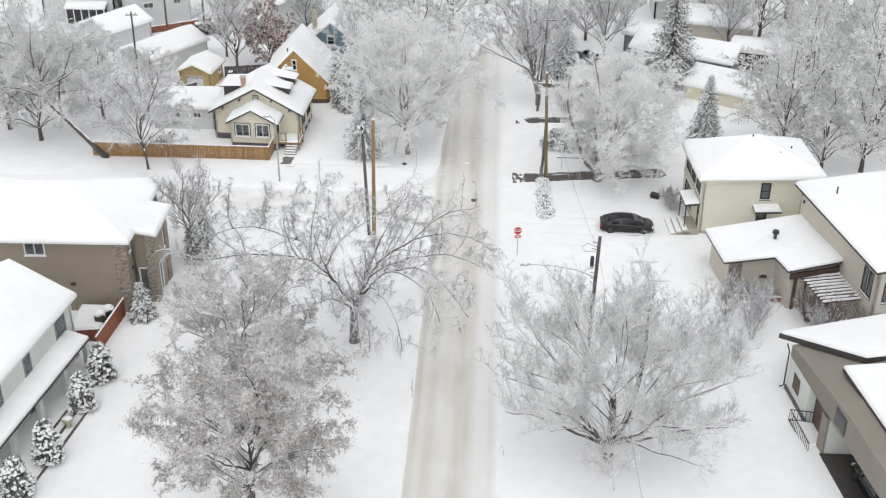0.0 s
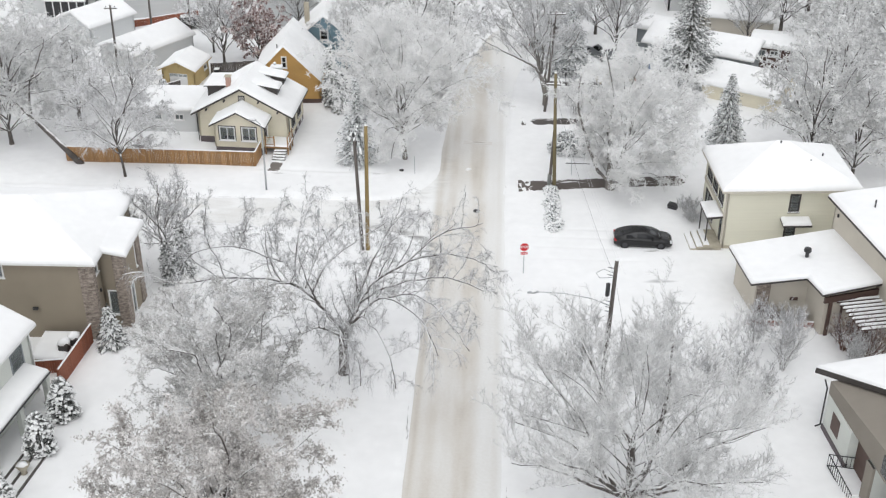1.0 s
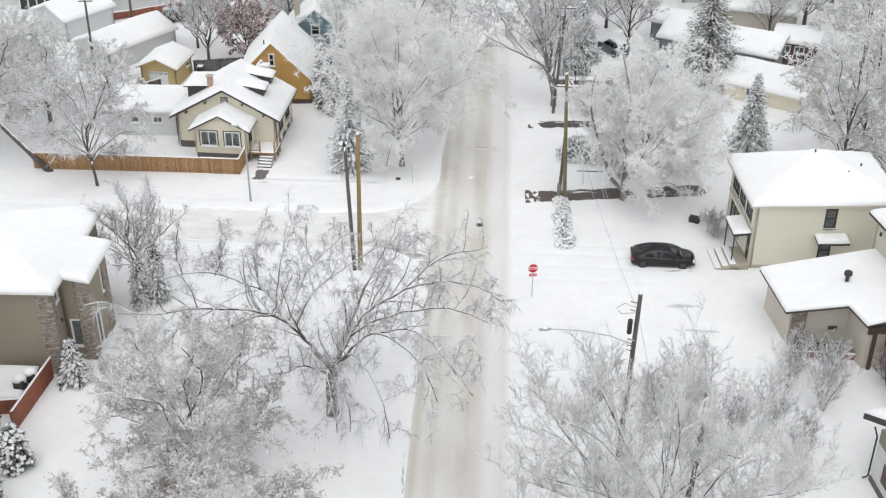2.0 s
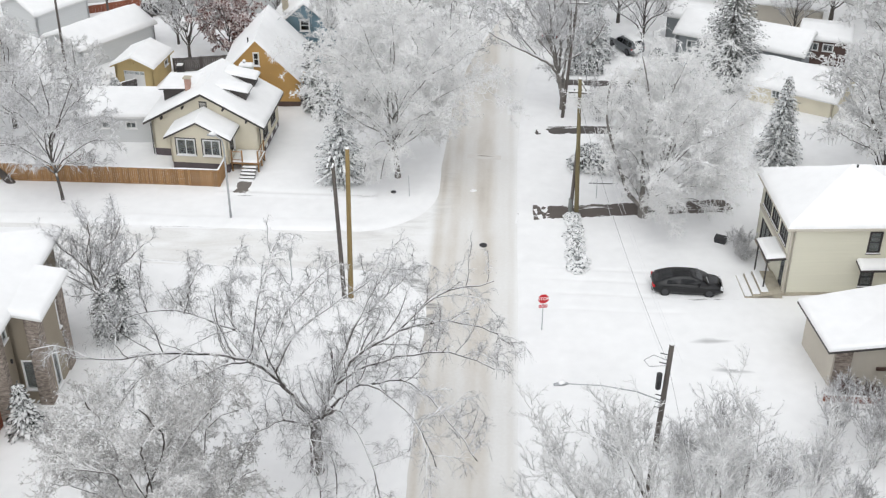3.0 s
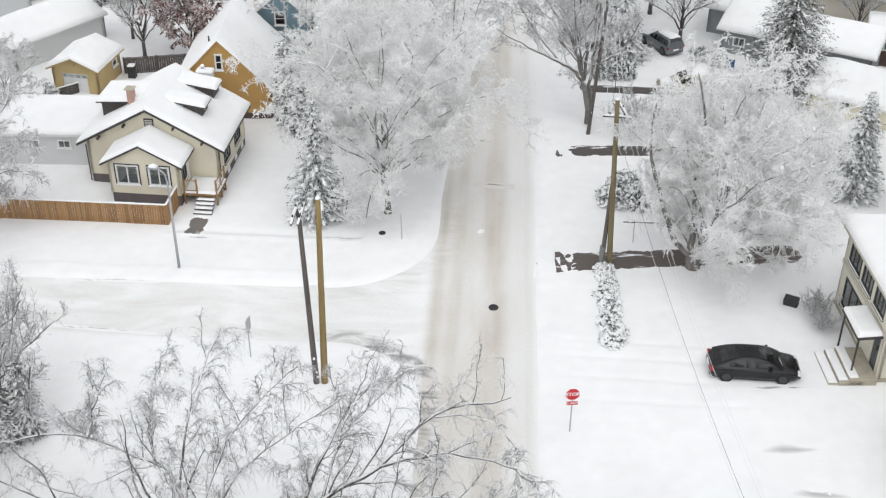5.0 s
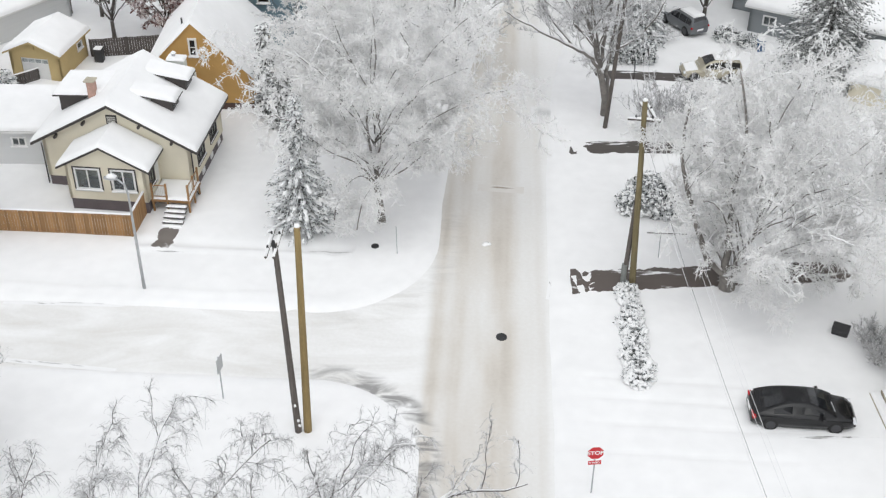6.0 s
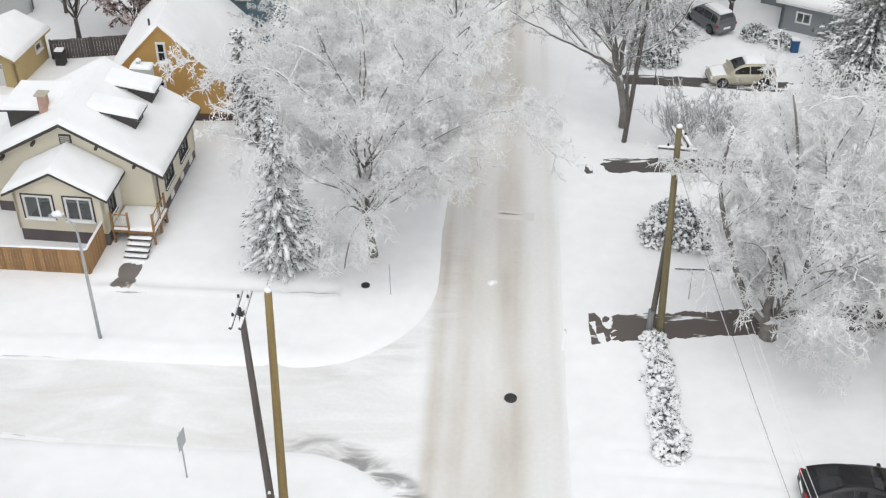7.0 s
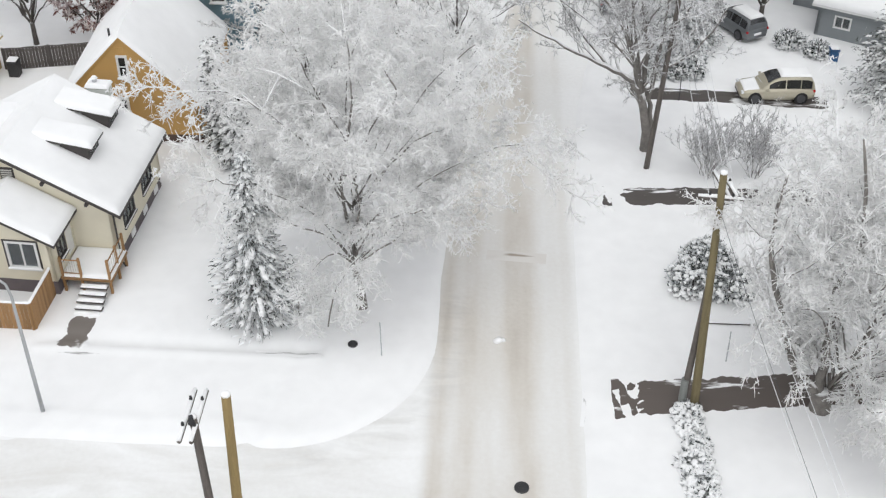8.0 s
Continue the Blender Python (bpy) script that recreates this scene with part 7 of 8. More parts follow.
def bush(m, r, h, seed, label, name="cedar_bush", lumps=130, sprays=1500, group="", mat_=None, knob=1.0, cone=False):
    """A dense evergreen with knobs of snow all over it."""
    rng = np.random.RandomState(seed)
    t = thing(name, m, label, "bush", group)
    th, u = rng.rand(sprays) * 6.28, rng.rand(sprays)
    def girth(u):
        """Share of the full radius at the share u of the height."""
        if cone:
            return np.minimum(1.0, 0.6 + 2.2 * u) * np.clip(1.04 - u, 0, 1) ** 0.45
        return np.sqrt(np.clip(1 - (np.abs(u - 0.4) / 0.62) ** 2.2, 0.02, 1))

    k = girth(u) * (1 + 0.16 * np.sin(th * 3 + u * 9 + seed)) * rng.uniform(0.55, 1.0, sprays)
    P = np.stack([np.cos(th) * k * r, np.sin(th) * k * r, u * h], 1)
    D = np.stack([np.cos(th) * .7, np.sin(th) * .7, np.full(sprays, .5)], 1) + rng.normal(size=(sprays, 3)) * .4
    D /= np.linalg.norm(D, axis=1, keepdims=True)
    S = np.cross(D, rng.normal(size=P.shape))
    S /= np.linalg.norm(S, axis=1, keepdims=True)
    L, W = rng.uniform(.1, .24, (sprays, 1)), rng.uniform(.03, .07, (sprays, 1))
    Q1, Q2 = P + D * L * .5, P + D * L
    V = np.stack([P - S * W * .4, P + S * W * .4, Q1 - S * W * .5, Q1 + S * W * .5, Q2 - S * W * .1, Q2 + S * W * .1], 1).reshape(-1, 3)
    q = np.arange(sprays)[:, None] * 6
    ob = new("foliage", array_mesh("foliage", V, np.concatenate([q + np.array([0, 1, 3, 2]), q + np.array([2, 3, 5, 4])], 0), mat_ or M_NEEDLE_D))
    ob.parent = t
    ob["kind"] = "stuff"
    ls = []
    for i in range(lumps):
        a, u = rng.rand() * 6.28, rng.uniform(0.08, 1.0)
        k = float(girth(u)) * (1 + 0.16 * math.sin(a * 3 + u * 9 + seed))
        ls.append((np.array([math.cos(a) * k * r, math.sin(a) * k * r, u * h + 0.03]), rng.uniform(.03, .085) * knob, a))
    part("snow_load", lump_shape(ls, seed, 0.7, 1.2), M_LUMP, t, "knobs of snow", True)["kind"] = "stuff"
    part("stem", Shape().tube([(0, 0, -0.2), (0, 0, h * .8)], [.06, .02], 6), M_BARK, t)
    return t


for i, (x, y_, r, h) in enumerate(((-24.2, 21.6, 0.95, 2.9), (-24.5, 18.3, 0.95, 2.8), (-24.95, 13.0, 1.0, 3.0), (-25.6, 9.6, 1.0, 2.9), (-26.3, 7.4, 1.0, 2.4))):
    bush(pose(x, y_, 0.05), r, h, 50 + i, "rounded cedar bush crusted with snow by the porch", lumps=330, sprays=3600, group="bushes along the porch", mat_=M_NEEDLE_D, knob=1.7, cone=True)
for i in range(9):
    bush(pose(6.5 + 0.12 * math.sin(i * 2.3), 47.3 + 0.82 * i, 0.0), 0.62 - 0.02 * i + 0.07 * math.sin(i * 1.7), 0.42 + 0.1 * math.sin(i * 3.1), 60 + i, "low hedge bush half buried in snow", "hedge_bush", 210, 560, "hedge beside the drive", M_NEEDLE, 1.6)
for i, (x, y_, r, h) in enumerate(((7.5, 61.4, 1.0, 1.2), (9.0, 61.2, 1.0, 1.1), (8.2, 62.5, 1.1, 1.5))):
    bush(pose(x, y_, 0.02), r, h, 70 + i, "sprawling evergreen shrub bent under snow", "evergreen_shrub", 300, 1500, "shrubs on the lawn", M_NEEDLE, 1.45)
for i, (x, y_, r, h) in enumerate(((7.6, 79.6, .5, 1.5), (8.7, 79.5, .5, 1.4), (9.7, 79.6, .55, 1.6), (15.5, 83.6, .9, .9), (16.9, 82.6, .8, .8))):
    bush(pose(x, y_, 0.02), r, h, 80 + i, "dark shrub flecked with snow", "shrub", 200, 900, "small shrubs by the houses", M_NEEDLE)


def twig_shrub(m, r, h, seed, count, label, stems=14, dark=False):
    """A bare shrub: stems that rise from one foot and fork twice, lined with frost."""
    rng = random.Random(seed)
    t = thing("bare_shrub", m, label, "bush")
    ways = []
    for i in range(stems):
        a, k = 2.39996 * i + rng.uniform(-.3, .3), math.sqrt((i + rng.random()) / stems)
        end = Vector((math.cos(a) * r * k, math.sin(a) * r * k, h * (1 - 0.3 * k * k) * rng.uniform(.85, 1.05)))
        ways.append((((end.x * .1, end.y * .1, -.05), (end.x * .4, end.y * .4, end.z * .5), tuple(end)), .022))
    br = guided_of(seed, ways, kids=(6, 4), up=0.5, arch=0.05, share=0.36, wander=0.16, start=0.25, rmin=0.008, floor=0.1)
    for q in br:
        if q[2] == 0:
            part("stem", Shape().tube(q[0], [max(.01, .7 * v) for v in q[1]], 4), M_STEM_R if dark else M_BARK_L, t)
    part("branchwork", tubes(br, (1, 2), 3), M_STEM_R if dark else M_FROST_G, t)["kind"] = "stuff"
    V, F = twigs(br, count, seed, length=(.12, .34), width=.018, droop=.1, along=1.1, levels=(1, 2), weight=1.4)
    ob = new("twig_mass", array_mesh("twig_mass", V, F, M_FROST_D if dark else M_FROST_F))
    ob.parent = t
    ob["kind"] = "stuff"
    return t


twig_shrub(pose(9.2, 69.9, .05), 2.0, 2.8, 91, 4200, "bare twiggy shrub with frost", 18)
twig_shrub(pose(11.4, 70.0, .05), 1.9, 3.0, 92, 4200, "bare twiggy shrub with frost", 18)
for i, (x, y_, r, h) in enumerate(((26.6, 30.2, 1.9, 2.7), (29.4, 30.0, 1.8, 2.6), (25.3, 31.4, 1.3, 2.2))):
    twig_shrub(pose(x, y_, .05), r, h, 130 + i, 1800, "dark bare shrub flecked with snow below the pergola", 20, True)
twig_shrub(pose(17.3, 50.1, .05), 1.0, 1.3, 103, 2600, "pale bare shrub thick with frost by the porch", 16)
twig_shrub(pose(17.5, 48.9, .05), .8, 1.0, 104, 1800, "pale bare shrub thick with frost by the porch", 14)
for i, (x, y_) in enumerate(((21.0, 34.6), (22.0, 34.4), (22.9, 34.2), (20.4, 34.9))):
    twig_shrub(pose(x, y_, .05), .6, 1.1, 93 + i, 700, "bare red-brown shrub in front of the annex wall", 9, True)
twig_shrub(pose(-29.6, 58.2, .05), 1.3, 1.7, 101, 500, "bare red-brown vine tangled behind the fence", 12, True)


for i, (x, y_, r, h) in enumerate(((19.3, 31.2, 1.5, 3.2), (20.8, 29.0, 1.7, 3.8), (21.6, 31.5, 1.3, 2.8), (17.6, 27.2, 1.3, 2.6), (15.2, 26.4, 1.6, 3.0), (12.6, 27.5, 1.2, 2.4), (25.5, 29.6, 1.0, 2.2), (18.6, 24.6, 1.4, 3.0), (7.5, 28.3, 1.4, 2.7), (13.4, 29.6, 2.3, 3.3), (10.9, 28.6, 1.2, 2.4))):
    twig_shrub(pose(x, y_, .05), r, h, 110 + i, 2200, "bare frosted shrub with upright stems", 16)


# ---- poles, lamps, wires ----
def snow_cap(parent, p, r, h=0.12):
    part("snow_cap", Shape().tube([(p[0], p[1], p[2]), (p[0], p[1], p[2] + h * .6), (p[0], p[1], p[2] + h)], [r, r * .95, r * .4], 8), M_LUMP, parent, "cap of snow", True)


def pole(m, top, r, material, label, h=None):
    t = thing("utility_pole", m, label, "utility pole")
    n = 8
    pts = [Vector((0, 0, -0.4)).lerp(Vector(top), i / n) for i in range(n + 1)]
    part("shaft", Shape().tube(pts, [r * (1 - 0.3 * i / n) for i in range(n + 1)], 12), material, t, smooth=True)
    snow_cap(t, top, r * .72)
    return t


def crossarm(t, c, d, L, z_ins=0.12, pins=3, snow=True):
    c, d = Vector(c), Vector(d).normalized()
    a, b = c - d * L / 2, c + d * L / 2
    arm = part("crossarm", Shape().tube([a, b], [.065, .065], 4), M_POLE_D, t)
    if snow:
        part("arm_snow", Shape().tube([a + Vector((0, 0, .07)), c + Vector((0, 0, .1)), b + Vector((0, 0, .07))], [.05, .075, .05], 6), M_LUMP, arm, "snow on the arm", True)
    for i in range(pins):
        p = a.lerp(b, (i + .5) / pins)
        part("insulator", Shape().tube([p + Vector((0, 0, .04)), p + Vector((0, 0, .16)), p + Vector((0, 0, .24))], [.02, .05, .035], 6), M_DARKMETAL, arm)


p = pole(pose(-7.83, 43.1, 0), (0.1, 0.6, 10.2), 0.175, M_POLE_T, "new tan timber utility pole without wires")
p = pole(pose(-8.2, 43.05, 0), (-0.4, 0.4, 9.6), 0.15, M_POLE_D, "old dark utility pole with twin crossarms")
for o in (-0.22, 0.22):
    crossarm(p, (-0.5 + o * 0.7, 0.75, 9.3), (0.0, 1, 0.0), 1.9, pins=2)
part("insulator", Shape().tube([(-0.42, 0.3, 9.5), (-0.42, 0.3, 9.75)], [.1, .06], 8), M_DARKMETAL, p)
for i in (0, 1, 4):
    part("snow_crust", lump_shape([(np.array([0.08 - 0.03 * i, -0.14, 0.6 + i * 0.28]), .07, 1.5 + i)], 5 + i, 1.6, .8), M_LUMP, p, "crust of blown snow", True)
p = pole(pose(6.76, 54.3, 0), (-0.35, 0.5, 10.2), 0.17, M_POLE_O, "tan timber utility pole with crossarms")
crossarm(p, (-0.3, 0.5, 9.2), (1, -0.1, 0), 1.5, pins=2)
for o in (0.05, 0.38):
    crossarm(p, (-0.25 + o * 0.8, 1.2, 9.3), (0.2, -1, 0.0), 1.5, pins=1)
q = pole(pose(6.3, 54.45, 0), (0.25, 0.3, 5.6), 0.14, M_POLE_D, "dark older pole standing against the new one")
part("sleeve", Shape().tube([(0, 0, -.1), (0, 0.05, 1.3)], [.155, .15], 10), mat("grey_green_plastic", (.20, .21, .20), .6), q, "grey-green plastic sleeve")
p = pole(pose(6.3, 70.4, 0), (0.75, 1.2, 9.7), 0.14, M_POLE_D, "grey utility pole leaning by the street tree")
crossarm(p, (0.75, 1.2, 9.4), (1, 0, 0), 1.7)
p = pole(pose(7.3, 84.5, 0), (0.5, 1.0, 8.5), 0.14, M_POLE_D, "grey utility pole far along the street")
crossarm(p, (0.5, 1.0, 8.2), (1, 0, 0), 1.7)
p = pole(pose(8.6, 24.3, 0), (0.35, 0.1, 10.7), 0.16, M_POLE_D, "dark utility pole carrying a street light")
part("transformer", Shape().tube([(-0.06, 0.0, 8.3), (-0.06, 0.0, 8.35), (-0.05, 0, 9.15), (-0.05, 0, 9.2)], [.1, .13, .13, .07], 10), M_DARKMETAL, p, "dark transformer can", True)
arm = part("lamp_arm", Shape().tube([(.24, 0, 7.6), (-1.0, -.05, 8.15), (-2.6, -.15, 8.5), (-4.2, -.3, 8.65)], [.034, .03, .026, .022], 6), M_METAL, p, smooth=True)
part("lamp_head", Shape().tube([(-4.1, -.3, 8.66), (-4.35, -.32, 8.66), (-4.75, -.36, 8.62)], [.05, .11, .06], 8), M_METAL, arm, "snow-topped street light", True)
part("snow_cap", lump_shape([(np.array([-4.4, -.32, 8.76]), .15, 0.1)], 6, .5, 1.5), M_LUMP, arm, "", True)
for z in (7.2, 7.5, 7.9, 9.7, 10.2):
    part("bracket", Shape().tube([(.2, 0, z), (-.12, .05, z + .05)], [.025, .025], 5), M_DARKMETAL, p)
part("wire_loop", Shape().tube([(.2, 0, 9.9), (-.4, .1, 10.1), (-.8, .1, 9.8), (-.55, .05, 9.5), (.2, 0, 9.6)], [.015] * 5, 4), M_DARKMETAL, p)
for x, y_, h in ((-37.1, 77.4, 7.5), (-37.1, 90.4, 8.0), (-31.2, 84.9, 7.5), (-23.5, 97, 8)):
    p = pole(pose(x, y_, 0), (0.0, 0.3, h), 0.13, M_POLE_D, "distant lane utility pole")
    crossarm(p, (0, .3, h - .35), (1, .1, 0), 1.3)


def lamp_post(m):
    t = thing("street_lamp", m, "grey steel street lamp with a curved arm", "street lamp")
    part("post", Shape().tube([(0, 0, -.3), (0, 0, 3), (0, 0, 5.6), (-.1, .02, 6.1), (-.45, .05, 6.4)], [.085, .07, .05, .045, .04], 9), M_METAL, t, smooth=True)
    part("lamp_head", Shape().tube([(-.4, .05, 6.4), (-.7, .07, 6.43), (-1.05, .1, 6.4)], [.06, .14, .07], 8), M_METAL, t, smooth=True)
    part("snow_cap", lump_shape([(np.array([-.72, .07, 6.56]), .2, 0.1)], 8, .5, 1.5), M_LUMP, t, "cap of snow", True)


lamp_post(pose(-17.35, 52.6, 0.05))


def cable(a, b, sag, label, r=0.0065, material=None):
    a, b = Vector(a), Vector(b)
    pts = [a.lerp(b, i / 16) - Vector((0, 0, sag * 4 * (i / 16) * (1 - i / 16))) for i in range(17)]
    ob = link("overhead_cable", Shape().tube(pts, [r] * 17, 4), material or M_WIRE)
    tagged(ob, label, "cable")


cable((6.4, 54.7, 9.0), (8.9, 24.4, 9.6), 0.9, "black overhead cable between poles")
cable((8.9, 24.4, 9.6), (11.5, -60.0, 9.5), 1.4, "black overhead cable running down the street")
cable((7.0, 71.5, 9.2), (6.4, 54.8, 9.1), 0.5, "overhead cable sagging along the street")


for o in (0.3, 0.55, -0.35):
    cable((6.4 + o, 54.8, 9.35), (8.95 + o, 24.4, 10.3 - abs(o)), 0.7, "frosted overhead cable between the poles", 0.008, M_WIRE_F)
    cable((7.0 + o, 71.5, 9.45), (6.4 + o, 54.8, 9.35), 0.3, "frosted overhead cable between the poles", 0.011, M_WIRE_F)


# ---- signs and small street things ----
def text_mesh(body, size, m, parent, name, material):
    cu = bpy.data.curves.new(name, "FONT")
    cu.body, cu.size, cu.align_x, cu.align_y, cu.extrude, cu.offset = body, size, "CENTER", "CENTER", 0.002, size * 0.02
    tmp = bpy.data.objects.new("tmp", cu)
    scene.collection.objects.link(tmp)
    me = bpy.data.meshes.new_from_object(tmp.evaluated_get(bpy.context.evaluated_depsgraph_get()))
    bpy.data.objects.remove(tmp)
    me.materials.clear()
    me.materials.append(material)
    ob = new(name, me)
    ob.parent, ob.matrix_basis = parent, m
    return ob


def stop_sign():
    t = thing("stop_sign", pose(4.04, 40.25, 0, 0, 0, 8), "red octagonal stop sign on a thin steel post", "stop sign")
    part("post", Shape().box((-.03, 0.0, -.2), (.03, .04, 2.65), .008), M_METAL, t)

    def octagon(r, y0, y1):
        s = Shape()
        k = 8
        vs = [(r * math.cos(math.pi / 8 + i * math.pi / 4), y0, 2.35 + r * math.sin(math.pi / 8 + i * math.pi / 4)) for i in range(k)]
        vs += [(x, y1, z) for x, _, z in vs]
        return s.add(vs, [tuple(range(8)), tuple(range(8, 16))[::-1]] + [(i, 8 + i, 8 + (i + 1) % 8, (i + 1) % 8) for i in range(8)])

    part("border", octagon(.36, -.012, 0), M_SIGNWHITE, t, "white rim")
    pl = part("plate", octagon(.335, -.018, -.013), M_SIGNRED, t, "red octagonal plate")
    text_mesh("STOP", .27, pose(0, -.02, 2.35, 90), pl, "lettering", M_SIGNWHITE)
    tab = part("tab", Shape().box((-.26, -.012, 1.72), (.26, 0, 1.93), .004), M_SIGNRED, t, "red supplementary plate")
    text_mesh("3 WAY", .15, pose(0, -.015, 1.825, 90), tab, "lettering", M_SIGNWHITE)


stop_sign()
t = thing("street_sign", pose(-11.8, 44.9, 0, 0, 0, 80), "grey sign seen from behind on a steel post", "sign")
part("post", Shape().box((-.03, 0, -.2), (.03, .05, 2.5), .008), M_METAL, t)
part("plate", Shape().box((-.3, -.02, 1.75), (.3, 0, 2.5), .01), M_METAL, t)
for x, y_, h in ((-5.15, 56.4, 1.8), (8.3, 56.9, 1.6), (8.6, 77.0, 1.5)):
    t = thing("marker_stake", pose(x, y_, 0), "thin marker stake standing in the snow", "stake")
    part("rod", Shape().tube([(0, 0, -.2), (-.04, .02, h)], [.028, .022], 6), M_DARKMETAL if y_ > 57 else M_METAL, t)


def disc(name, x, y_, r, label, z):
    t = thing(name, pose(x, y_, z), label, "manhole cover" if r > .25 else "valve cover")
    part("cover", Shape().tube([(0, 0, -.05), (0, 0, .012), (0, 0, .022)], [r, r, r * .93], 24), M_DARKMETAL, t)
    for i in range(4):
        part("rib", Shape().box((-r * .7, -r * .6 + i * r * .4 - .012, .02), (r * .7, -r * .6 + i * r * .4 + .012, .03), .004), M_DARKMETAL, t)


disc("manhole_cover", 0.31, 50.05, .26, "bare dark manhole cover in the packed snow", 0.03)
disc("valve_cover", -6.36, 57.0, .2, "dark round valve cover in the snow", ground_at(-6.36, 57.0) + .03)
t = thing("newspaper_box", pose(16.3, 51.2, 0.05, 8, 0, -25), "dark plastic bin lying tilted in the snow", "bin")
part("body", Shape().box((-.38, -.28, 0), (.38, .28, .4), .06), M_DARKMETAL, t)
part("lid", Shape().box((-.4, -.3, .4), (.4, .3, .46), .02), M_DARKMETAL, t)
t = thing("wheelie_bin", pose(-26.9, 77.5, 0.08), "dark wheelie bin capped with snow by the fence", "bin")
part("body", Shape().box((-.28, -.28, 0), (.28, .28, .85), .04), M_DARKMETAL, t)
part("lid", Shape().box((-.31, -.31, .85), (.31, .31, .92), .03), M_DARKMETAL, t)
part("snow_cap", Shape().box((-.27, -.27, .92), (.27, .27, 1.02), .045), M_LUMP, t, "cap of snow")
t = thing("wheelie_bin", pose(17.6, 82.0, 0.1), "blue plastic wheelie bin by the house", "bin")
part("body", Shape().box((-.24, -.24, 0), (.24, .24, .7), .04), M_BLUEBIN, t)
part("lid", Shape().box((-.27, -.27, .7), (.27, .27, .77), .03), M_BLUEBIN, t)
part("snow_cap", Shape().box((-.24, -.24, .77), (.24, .24, .88), .05), M_LUMP, t, "cap of snow")
for x, y_ in ((-25.7, 28.3), (-26.1, 27.6)):
    t = thing("covered_barbecue", pose(x, y_, 0.8), "covered barbecue under a dome of snow", "barbecue")
    part("cover", Shape().box((-.35, -.28, .1), (.35, .28, .75), .08), M_TRIM, t)
    part("snow_dome", lump_shape([(np.array([0, 0, .8]), .42, .4), (np.array([.1, .1, .85]), .3, 1.4)], 3, .7, 1.2), M_LUMP, t, "dome of snow", True)
t = thing("planter", pose(-24.9, 16.4, 0.05), "stone garden urn filled with snow", "planter")
part("bowl", Shape().tube([(0, 0, 0), (0, 0, .15), (0, 0, .3), (0, 0, .7)], [.25, .15, .2, .42], 12), M_CONCL, t, smooth=True)
part("snow_fill", lump_shape([(np.array([0, 0, .72]), .38, 0)], 2, .5, 1), M_LUMP, t, "", True)


t = thing("snow_chunk", pose(-0.61, 57.65, 0.0), "chunk of snow lying on the street", "snow chunk")
part("chunk", lump_shape([(np.array([0, 0, .05]), .22, 0.4), (np.array([.2, .05, .03]), .12, 1.4)], 12, .6, 1.2), M_LUMP, t, "", True)
t = thing("lawn_edging", pose(7.9, 59.1, 0.05), "thin timber edging half buried in the lawn", "edging")
part("timber", Shape().box((0, -.03, -.05), (2.1, .03, .12), .01), M_OLDWOOD, t)
part("snow_cap", snow_patch(Shape(), [(0, -.05, .12), (2.1, -.05, .12), (2.1, .05, .12), (0, .05, .12)], .05, n=8, soft=.04), M_LUMP, t, "", True)


